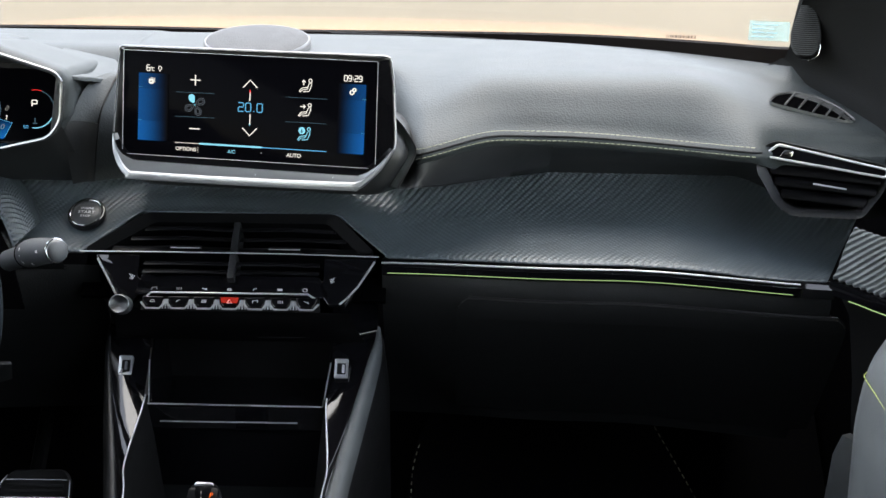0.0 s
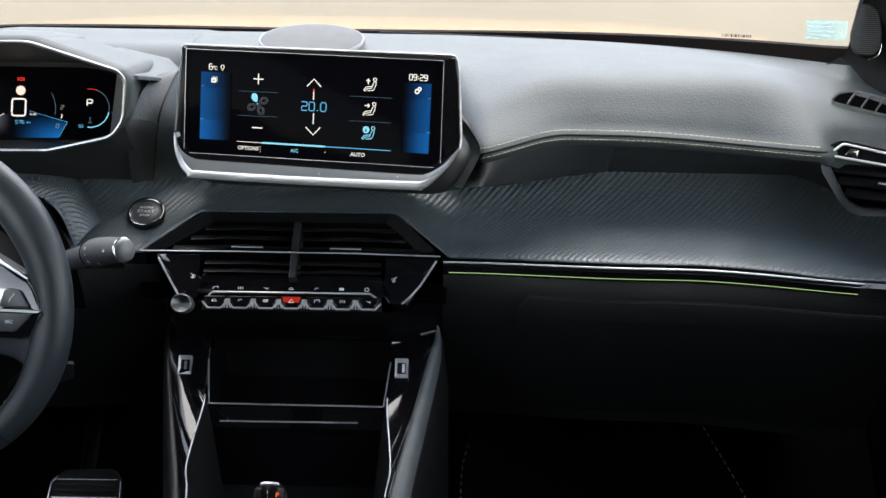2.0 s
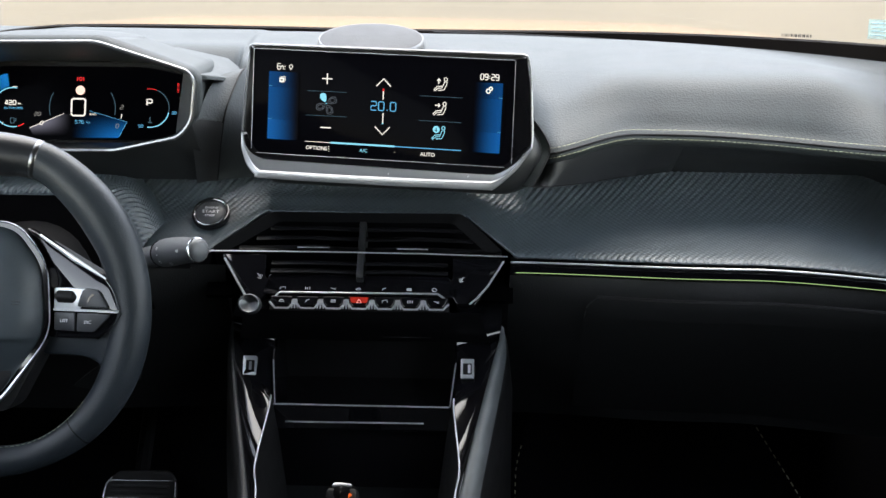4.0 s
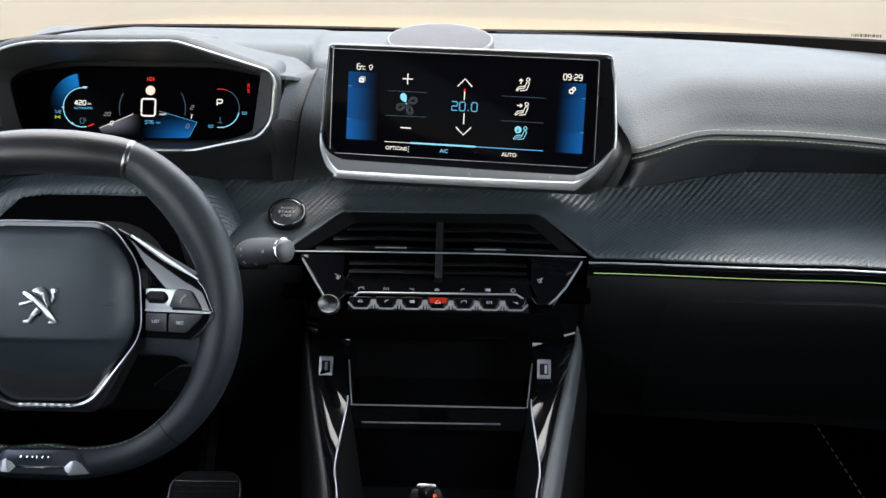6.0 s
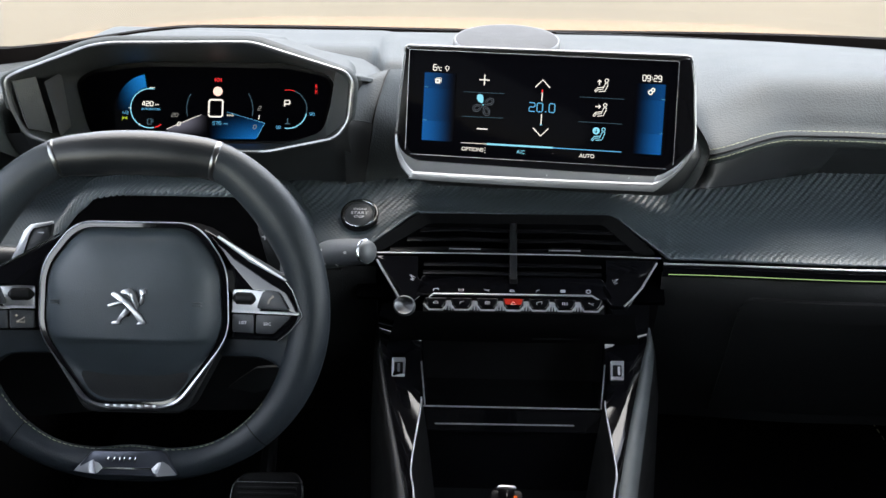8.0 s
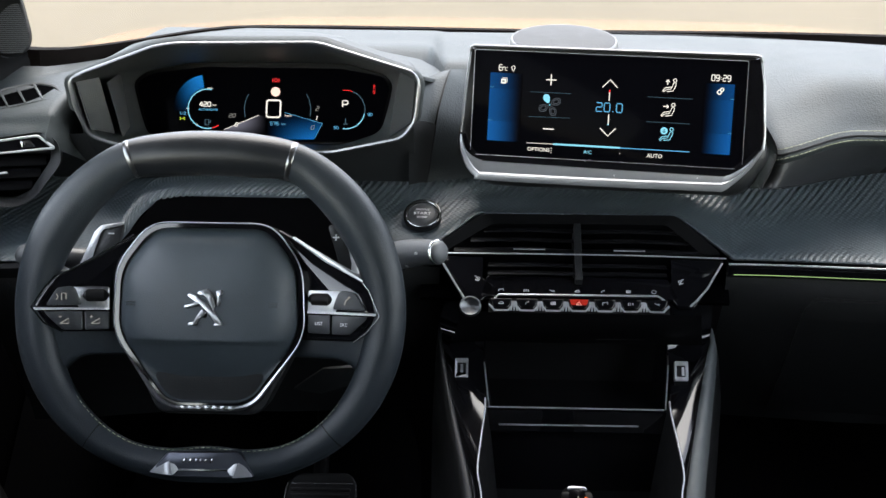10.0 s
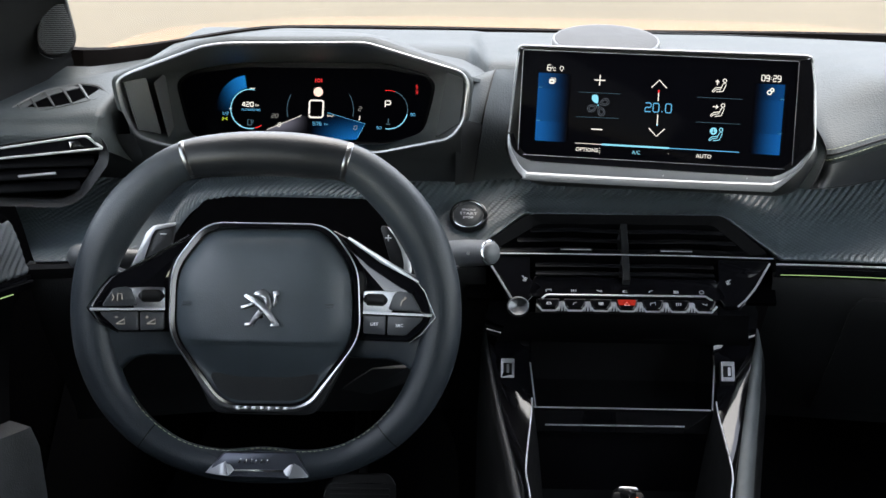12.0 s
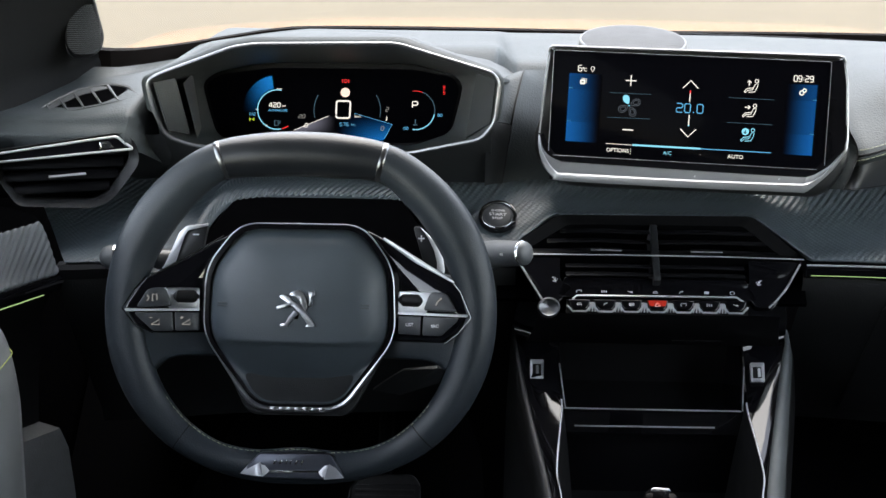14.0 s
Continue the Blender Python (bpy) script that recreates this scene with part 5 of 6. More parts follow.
for x in (-0.1085, 0.1085):
    i0 = min(range(128), key=lambda i: abs(RIM[i].x - x) + (0 if RIM[i].y < 0 else 9))
    p, t = RIM[i0], (RIM[(i0 + 1) % 128] - RIM[i0]).normalized()
    part("rim_seam", tube([p - t * 0.0006, p + t * 0.0006], rim_radius(p) + 0.0003, seg=20, flat=0.87), BLACK, wheel)
# thread along the inner edge
for lo, hi in ((-1.0, -0.40), (0.60, 1.0)):
    pts = [p - (p - Vector((0, 0, 0))).normalized() * rim_radius(p) * 0.955 + Vector((0, 0, rim_radius(p) * 0.30)) for p in RIM if lo * 0.16 < p.y < hi * 0.16 and abs(p.x) < (0.135 if lo < 0 else 0.068)]
    run = sorted(pts, key=lambda p: math.atan2(p.y, p.x) if lo > 0 else -math.atan2(-p.y, p.x))
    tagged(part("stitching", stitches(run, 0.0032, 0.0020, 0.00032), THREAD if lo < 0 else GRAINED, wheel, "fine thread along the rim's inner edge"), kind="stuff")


def swept(bm, start=0.080):
    """Lifts a part of the wheel's arms towards the rim."""
    for q in bm.verts:
        q.co.z += 0.27 * max(0.0, abs(q.co.x) - start)
    return bm


def dome(o, z0, z1, rise):
    """A plate with a softly crowned face."""
    c = sum(o, Vector((0, 0))) / len(o)
    ks = [1.0, 1.0, 0.985, 0.95, 0.9, 0.8, 0.65, 0.5, 0.3, 0.1, 0.01]
    zs = [z0, z1 - 0.0012, z1 - 0.0003] + [z1 + rise * (1 - k * k) for k in ks[3:]]
    return loft([[(c.x + (p.x - c.x) * k, c.y + (p.y - c.y) * k, z) for p in o] for k, z in zip(ks, zs)], closed=True)


for s in (-1, 1):
    out = [(0.150, 0.052), (0.146, 0.044), (0.132, 0.036), (0.075, 0.066), (0.070, -0.040), (0.112, -0.0400), (0.125, -0.044), (0.136, -0.056), (0.150, -0.064)]
    part("spoke", swept(prism(rounded([(s * x, y) for x, y in out], 0.006), -0.030, -0.0115, 0.006)), LEATHER, wheel, "leather-covered spoke")
    pod = [(0.1520, 0.0010), (0.1420, 0.0240), (0.1360, 0.0312), (0.0700, 0.0700), (0.0560, 0.0770), (0.0780, 0.0350), (0.0800, -0.0230), (0.1290, -0.0225), (0.1400, -0.0140)] if s > 0 else [(0.1585, 0.0043), (0.1480, 0.0210), (0.1385, 0.0325), (0.1150, 0.0440), (0.0640, 0.0730), (0.0560, 0.0770), (0.0780, 0.0350), (0.0800, -0.0180), (0.1320, -0.0180), (0.1480, -0.0095)]
    out_by = 0.0015 if s > 0 else 0.0075
    part("switch_pod", swept(dome(rounded([(s * x, y) for x, y in pod], 0.004), -0.0268, -0.0125, 0.0036), 0.055), GLOSS, wheel, "gloss black switch pod")
    part("pod_edge", swept(tube([(s * 0.1365, 0.0320, -0.004), (s * 0.103, 0.0505, -0.003), (s * 0.072, 0.0700, -0.003)], [0.0008, 0.0026, 0.0012] if s > 0 else [0.0006, 0.0012, 0.0006], seg=8, flat=0.5)), SILVER if s > 0 else GREYCHROME, wheel, "bright upper edge of the pod")
    part("pod_edge", swept(tube([(s * p[0], p[1], -0.0038) for p in ((pod[2], pod[1], pod[0], pod[-1], pod[-2]))], 0.0005, seg=6)), DARKCHROME, wheel, "polished outer edge of the pod")
    part("button", swept(prism(rounded([(s * (0.0850 + out_by), 0.0030), (s * (0.1100 + out_by), 0.0030), (s * (0.1215 + out_by), 0.0225), (s * (0.0990 + out_by), 0.0232), (s * (0.0850 + out_by), 0.0225)], 0.002), -0.006, -0.0012, 0.001)), SILVER if s > 0 else STEEL, wheel, "satin metal switch plate")
    part("button", swept(prism(rounded([(s * (0.1075 + out_by), 0.0062), (s * (0.1385 + out_by), 0.0055), (s * (0.1290 + out_by), 0.0218), (s * (0.1175 + out_by), 0.0235), (s * (0.1130 + out_by), 0.0215)], 0.003), -0.006, -0.0005, 0.0012)), SWITCH, wheel, "dark button")
    part("roller", swept(tube([(s * (0.0880 + out_by), 0.0150, -0.004), (s * (0.0895 + out_by), 0.0150, -0.002), (s * (0.1030 + out_by), 0.0150, -0.002), (s * (0.1045 + out_by), 0.0150, -0.004)], [0.004, 0.0058, 0.0058, 0.004], seg=14)), BLACK, wheel, "black scroll roller")
    part("divider", swept(prism([(s * (0.0848 + out_by), 0.0022), (s * (0.1470 + out_by), 0.0020), (s * (0.1480 + out_by), 0.0040), (s * (0.0848 + out_by), 0.0040)], -0.006, 0.0006, 0.0005)), SILVER, wheel, "bright dividing bar")
    part("button", swept(prism(rounded([(s * (0.0852 + out_by), -0.0155), (s * (0.1055 + out_by), -0.0160), (s * (0.1060 + out_by), 0.0008), (s * (0.0852 + out_by), 0.0005)], 0.0015), -0.006, -0.001, 0.001)), SWITCH, wheel, "dark button")
    part("button", swept(prism(rounded([(s * (0.1072 + out_by), -0.0160), (s * (0.1240 + out_by), -0.0160), (s * (0.1375 + out_by), -0.0030), (s * (0.1400 + out_by), 0.0008), (s * (0.1075 + out_by), 0.0008)], 0.002), -0.006, -0.001, 0.001)), SWITCH, wheel, "dark button")
text("word", "LIST", 0.0040, 0.0970, -0.0068, 0.0050, WHITE, wheel)
text("word", "SRC", 0.0040, 0.1200, -0.0072, 0.0112, WHITE, wheel)
drawing("symbol", [[(0.1205, 0.0110), (0.1220, 0.0150), (0.1250, 0.0175)], [(0.1240, 0.0185), (0.1260, 0.0170)]], 0.0012, L_GREY, wheel, 0.0130, "handset symbol")
drawing("symbol", [[(-0.1365, 0.0110), (-0.1345, 0.0140), (-0.1365, 0.0165)], [(-0.1315, 0.0110), (-0.1315, 0.0170), (-0.1275, 0.0170), (-0.1275, 0.0120)]], 0.0009, L_GREY, wheel, 0.0162, "voice symbol")
for x, plus in ((-0.1300, False), (-0.1040, True)):
    drawing("symbol", [[(x - 0.003, -0.0100), (x + 0.0045, -0.0100), (x + 0.0045, -0.0055), (x - 0.003, -0.0100)], [(x - 0.0045, -0.0040), (x - 0.0015, -0.0040)]] + ([[(x - 0.003, -0.0055), (x - 0.003, -0.0025)]] if plus else []), 0.0008, L_GREY, wheel, 0.0010 + 0.27 * (abs(x + 0.003) - 0.0765), "volume symbol")

oct_o = [(-0.0530, 0.0770), (0.0510, 0.0770), (0.0770, 0.0420), (0.0795, -0.0180), (0.0350, -0.0800), (-0.0390, -0.0805), (-0.0835, -0.0180), (-0.0815, 0.0400)]
ro = rounded(oct_o, 0.016, 7)
cum = [0.0]
for a, b in zip(ro, ro[1:] + ro[:1]):
    cum.append(cum[-1] + (b - a).length)
even = []
for k in range(160):
    w = cum[-1] * k / 160
    j = max(i for i in range(len(ro)) if cum[i] <= w)
    even.append(ro[j].lerp(ro[(j + 1) % len(ro)], (w - cum[j]) / max(1e-9, cum[j + 1] - cum[j])))
ro = even
mc = Vector((-0.002, 0.0))


def scaled(o, k):
    return [mc + (Vector(p) - mc) * k for p in o]


rows = []
for s in [1.0, 0.99, 0.98, 0.965] + [0.95 * (1 - k / 45) + 0.005 for k in range(45)]:
    r = []
    for p in scaled(ro, s):
        z = 0.017 * (1 - s ** 9) + 0.007 * (1 - s * s)
        z -= 0.0030 * smooth(0.0225, 0.0262, -p.y) * (1 - s ** 12)
        z -= 0.62 * max(0.0, -0.0235 - p.y) * (1 - s ** 12) + 0.05 * max(0.0, p.y - 0.02)
        r.append((p.x, p.y, z))
    rows.append(r)
part("airbag_cover", loft(rows, closed=True), COVER, wheel, "smooth dark airbag cover", sharp=70)
part("surround", frame_ring(scaled(ro, 1.050), scaled(ro, 1.002), -0.010, 0.004), GLOSS, wheel, "gloss black surround")
low = scaled(ro, 1.060)
part("surround_edge", tube([(p.x, p.y, 0.0035) for p in low], [0.0006 + 0.0019 * smooth(0.03, 0.075, -p.y) for p in low], closed=True, seg=8), STEEL, wheel, "chrome lower surround")
part("lower_hub", prism(rounded([(-0.084, -0.020), (0.082, -0.020), (0.045, -0.092), (-0.049, -0.092)], 0.012), -0.040, -0.004, 0.004), PLASTIC, wheel, "dark hub body")
for i in range(7):
    part("nameplate_bar", block(-0.0265 + 0.0072 * i, -0.0212 + 0.0072 * i, -0.0868, -0.0826, 0.0040, 0.0060, 0.0006), STEEL, wheel, "small chrome bar")
bm = bmesh.new()
for pts in ([(-0.0085, 0.0196), (-0.0060, 0.0224), (0.0000, 0.0240), (0.0036, 0.0218), (0.0062, 0.0160), (0.0078, 0.0085), (0.0062, 0.0040), (0.0036, 0.0100), (0.0010, 0.0150), (-0.0030, 0.0190)],
            [(-0.0170, 0.0178), (-0.0150, 0.0200), (-0.0100, 0.0180), (0.0020, 0.0105), (0.0090, 0.0015), (0.0140, -0.0068), (0.0095, -0.0080), (0.0020, 0.0025), (-0.0050, 0.0095)],
            [(-0.0198, 0.0090), (-0.0192, 0.0062), (-0.0105, 0.0085), (-0.0040, 0.0110), (-0.0050, 0.0132), (-0.0120, 0.0112)],
            [(-0.0161, -0.0088), (-0.0086, -0.0088), (-0.0080, -0.0060), (-0.0040, -0.0010), (0.0000, 0.0030), (-0.0035, 0.0062), (-0.0085, 0.0000), (-0.0115, -0.0060), (-0.0161, -0.0062)],
            [(0.0060, -0.0084), (0.0142, -0.0084), (0.0142, -0.0060), (0.0090, -0.0050)],
            [(0.0085, 0.0225), (0.0136, 0.0232), (0.0145, 0.0195), (0.0112, 0.0190), (0.0124, 0.0122), (0.0102, 0.0085), (0.0085, 0.0105), (0.0098, 0.0140), (0.0090, 0.0190)]):
    prism(rounded(pts, 0.0010, 3), 0.0200, 0.0272, 0.0007, bm)
for q in bm.verts:
    q.co.z -= 0.05 * max(0, q.co.y - 0.02)
part("emblem", bm, STEEL, wheel, "plain silver emblem shape")

part("foot_plate", prism(rounded([(-0.0522, -0.1424), (-0.0364, -0.1246), (-0.0320, -0.1229), (0.0262, -0.1222), (0.0308, -0.1243), (0.0424, -0.1444), (0.0237, -0.1460), (-0.0304, -0.1455)], 0.003), 0.004, 0.0150, 0.0025), NAVYMETAL, wheel, "dark polished plate at the rim's foot")


def facet(pts, lean, mat, label):
    """A thin metal facet on the foot plate, leaning sideways by lean."""
    bm = prism(rounded(pts, 0.0010, 3), 0.0110, 0.0160, 0.0006)
    mx = sum(p[0] for p in pts) / len(pts)
    for q in bm.verts:
        q.co.z += lean * (q.co.x - mx) - 0.40 * (q.co.y + 0.136)
    part("plate_wing", bm, mat, wheel, label)


# narrow facets take a brighter metal, which paints in the light they catch
facet([(-0.0517, -0.1418), (-0.0366, -0.1256), (-0.0345, -0.1262), (-0.0300, -0.1432), (-0.0375, -0.1430)], 0.22, SATIN, "satin metal wing")
facet([(-0.0347, -0.1264), (-0.0252, -0.1388), (-0.0300, -0.1432), (-0.0335, -0.1432)], -0.10, SILVER, "wing edge in brighter metal for its glint")
facet([(0.0290, -0.1285), (0.0414, -0.1438), (0.0237, -0.1446)], -0.22, SATIN, "satin metal wing")
facet([(0.0184, -0.1388), (0.0286, -0.1284), (0.0242, -0.1432), (0.0212, -0.1424)], 0.10, SILVER, "wing edge in brighter metal for its glint")
part("plate_band", prism([(-0.0250, -0.1378), (0.0186, -0.1376), (0.0190, -0.1394), (-0.0254, -0.1396)], 0.010, 0.0158, 0.0005), GREYCHROME, wheel, "satin band at the plate's foot")
for x, w in ((-0.0225, 0.0036), (-0.0172, 0.0040), (-0.0112, 0.0022), (-0.0072, 0.0022), (-0.0030, 0.0036), (0.0024, 0.0030)):
    part("plate_bar", prism([(x, -0.1328), (x + w * 0.6, -0.1322), (x + w, -0.1284), (x + w * 0.5, -0.1286)], 0.012, 0.0158, 0.0004), CHROME, wheel, "small bright bar")
for x in (-0.0690, 0.0580):
    for y in (0.0085, 0.0112):
        part("horn_mark", block(x - 0.004, x + 0.004, y - 0.0003, y + 0.0003, 0.0170, 0.0206), PLASTIC, wheel)

# gear paddles and stalks
for s in (-1, 1):
    pad = thing("shift_paddle", WHEEL @ pose(0, 0, -0.030, 0, 0, 0), "black and silver gear shift paddle behind the wheel", "paddle", "shift paddles")
    o = [(0.1180, 0.028), (0.1050, 0.0560), (0.1005, 0.0790), (0.1210, 0.0755), (0.1275, 0.0700), (0.1460, 0.0340), (0.1440, 0.026)] if s < 0 else [(0.1110, 0.030), (0.1015, 0.0600), (0.0960, 0.0780), (0.0970, 0.0805), (0.1025, 0.0800), (0.1145, 0.0680), (0.1240, 0.0500), (0.1260, 0.0380), (0.1230, 0.028)]
    part("blade", prism(rounded([(s * x, y) for x, y in o], 0.004), -0.052, -0.045, 0.0015), PLASTIC, pad)
    if s < 0:
        strip = [(-0.1465, 0.0280), (-0.1280, 0.0705), (-0.1215, 0.0768), (-0.1005, 0.0802), (-0.1005, 0.0776), (-0.1190, 0.0738), (-0.1225, 0.0690), (-0.1360, 0.0280)]
        part("edge", prism(rounded(strip, 0.0012, 3), -0.0470, -0.0425, 0.0010), SILVER, pad, "silver edge")
    else:
        strip = [(0.1020, 0.0806), (0.1148, 0.0684), (0.1244, 0.0502), (0.1266, 0.0380), (0.1240, 0.0290), (0.1185, 0.0290), (0.1192, 0.0440), (0.1156, 0.0590), (0.1095, 0.0710)]
        part("edge", prism(rounded(strip, 0.0012, 3), -0.0470, -0.0425, 0.0014), SILVER, pad, "silver edge")
    sx = s * 0.1120 if s < 0 else s * 0.1035
    drawing("sign", [[(sx - 0.003, 0.069), (sx + 0.003, 0.069)]] + ([[(sx, 0.066), (sx, 0.072)]] if s > 0 else []), 0.0012, WHITE, pad, -0.0440, "white sign")

stalk = thing("wiper_stalk", pose(-0.39, 1.15, 1.01), "dark grey wiper stalk beside the wheel", "stalk")
arm = spline([(-0.378, 1.232, 0.980), (-0.356, 1.204, 0.993), (-0.338, 1.181, 1.004), (-0.318, 1.1585, 1.0135), (-0.2985, 1.1400, 1.0200)], 26)
thick = [0.0112 + 0.0030 * smooth(8, 13, k) - 0.0022 * smooth(14, 25, k) for k in range(26)]
part("arm", tube(arm, thick, seg=24), STALKGREY, stalk, world=True)
part("collar_groove", tube([arm[11].lerp(arm[10], 0.15), arm[11].lerp(arm[12], 0.15)], thick[12] + 0.0001, seg=24), BLACK, stalk, world=True)
tip = (arm[-1] - arm[-2]).normalized()
end = arm[-1]
part("end_ring", tube([end, end + tip * 0.0006, end + tip * 0.0016, end + tip * 0.0022], [0.0120, 0.0125, 0.0123, 0.0114], seg=28), CHROME, stalk, "thin chrome ring", world=True)
part("end_cap", tube([end + tip * d for d in (0.0020, 0.0036, 0.0052, 0.0066, 0.0074, 0.0077)], [0.0112, 0.0109, 0.0098, 0.0074, 0.0043, 0.0008], seg=28), STALKGREY, stalk, "domed satin end button", world=True)
for k, turn, strokes in ((21, 8, [[(-0.0014, 0), (0.0004, 0.0013), (0.0004, -0.0013), (-0.0014, 0)], [(0.0006, 0), (0.0024, 0.0013), (0.0024, -0.0013), (0.0006, 0)]]),
                         (14, 24, [arc(0, 0, 0.0013, 0, 360, 10)]), (14, -2, [[(-0.001, 0.0), (0.0012, 0.0)], [(0, -0.0008), (0, 0.0008)]]),
                         (14, -34, [[(-0.0018, 0.0010), (0.0018, 0.0010), (0.0012, -0.0012), (-0.0012, -0.0012), (-0.0018, 0.0010)], [(0.0, 0.001), (0.0006, 0.0026)]]),
                         (17, -52, [arc(0, 0, 0.0016, 20, 340, 10)]), (11, 12, [[(-0.0012, 0), (0.0012, 0)]]), (11, 40, [[(-0.0010, 0), (0.0010, 0)]])):
    t = (arm[k + 1] - arm[k]).normalized()
    across = t.cross(Vector((0, 0, 1))).normalized()
    n = (across * math.cos(radians(turn)) + across.cross(t) * math.sin(radians(turn))).normalized()
    lay = Matrix.Translation(arm[k] + n * (thick[k] + 0.0001)) @ Matrix((t, n.cross(t), n)).transposed().to_4x4()
    bm = bmesh.new()
    for ln in strokes:
        stroke(ln, 0.0005, 0.0002, bm)
    bm.transform(lay)
    tagged(part("marking", bm, WHITE, stalk, "small white symbol", world=True), kind="stuff")
left_stalk = thing("light_stalk", pose(-0.62, 1.15, 1.01), "dark grey light stalk beside the wheel", "stalk")
part("arm", tube([(-0.55, 1.165, 0.995), (-0.62, 1.150, 1.003), (-0.688, 1.140, 1.0085)], [0.009, 0.0105, 0.0115], seg=16), PLASTIC, left_stalk, world=True)
part("end_ring", tube([(-0.6870, 1.1400, 1.0085), (-0.6905, 1.1395, 1.0087)], 0.0126, seg=20), CHROME, left_stalk, "thin chrome ring", world=True)
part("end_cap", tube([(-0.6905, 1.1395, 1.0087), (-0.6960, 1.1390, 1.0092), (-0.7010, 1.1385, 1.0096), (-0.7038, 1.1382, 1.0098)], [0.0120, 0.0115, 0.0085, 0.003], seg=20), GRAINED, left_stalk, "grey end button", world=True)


# ---- side vents ----
for s in (1, -1):
    v = thing("air_vent", pose(CX + s * (0.614 if s > 0 else 0.624), 1.250, 1.075 - (0.0 if s > 0 else 0.009), 80, 0, -15 * s) @ (Matrix() if s > 0 else pose(0, 0, 0, 0, 0, -2.0) @ Matrix.Diagonal((1.12, 1.02, 1, 1))), "black side air vent with a chrome bar across its top", "air vent", "side air vents")
    o = rounded([(s * x, y) for x, y in [(-0.0725, 0.008), (-0.0700, 0.0290), (-0.0560, 0.0395), (0.0600, 0.0205), (0.0560, -0.0040), (0.0370, -0.0345), (-0.0330, -0.0370), (-0.0490, -0.0270)]], 0.008)
    i = rounded([(s * x, y) for x, y in [(-0.0635, 0.012), (-0.0620, 0.0250), (-0.0500, 0.0335), (0.0560, 0.0160), (0.0520, -0.0040), (0.0330, -0.0280), (-0.0290, -0.0300), (-0.0430, -0.0225)]], 0.006)
    part("surround", frame_ring(o, i, -0.045, 0.006, inner_z1=-0.004), PLASTIC, v, "dark plastic surround")
    part("back", prism(o, -0.046, -0.040), SHADE_BLACK, v)
    for y, x0, x1 in ((0.0085, -0.058, 0.052), (-0.0035, -0.053, 0.049), (-0.0160, -0.045, 0.040)):
        part("slat", tube([(s * x0, y + 0.001, -0.010), (s * (x0 + x1) / 2, y - 0.0005, -0.006), (s * x1, y - 0.003, -0.010)], 0.0055, seg=8, flat=0.28, up=(0, 0.45, 0.9)), DEEP, v)
    tab = 0.0 if s > 0 else -0.0100
    part("tab", prism(rounded([(s * (-0.0145 + tab), -0.0022), (s * (0.0195 + tab), -0.0052), (s * (0.0195 + tab), -0.0082), (s * (-0.0145 + tab), -0.0052)], 0.0008), -0.010, 0.0018), BLACK, v)
    part("bright_edge", tube([(s * (-0.0140 + tab), -0.0022, 0.0040), (s * (0.0190 + tab), -0.0054, 0.0040)], 0.0009 if s > 0 else 0.0013, seg=6), SILVER, v, "bright edge")
    ch = rounded([(s * x, y) for x, y in [(-0.0680, 0.0235), (-0.0530, 0.0365), (-0.040, 0.0350), (0.0585, 0.0190), (0.0560, 0.0105)]], 0.003)
    ci = rounded([(s * x, y) for x, y in [(-0.0655, 0.0215), (-0.0510, 0.0335), (-0.040, 0.0318), (0.0565, 0.0160), (0.0550, 0.0085)]], 0.002)
    loop = [(a + b) / 2 for a, b in zip(ch, ci)]
    part("slot", prism(ch, -0.004, 0.0045), GLOSS, v, "black upper slot")
    part("chrome_bar", tube([(q.x, q.y, 0.0062) for q in loop], 0.0013, closed=True, seg=10, up=(0, 0, 1)), SILVER, v, "chrome bar round the upper slot")
    part("end_block", prism(rounded([(s * x, y) for x, y in [(-0.0500, 0.0235), (-0.0450, 0.0310), (-0.0360, 0.0296), (-0.0375, 0.0225)]], 0.0015), 0.004, 0.0068, 0.001), GREYCHROME, v, "bright end block")

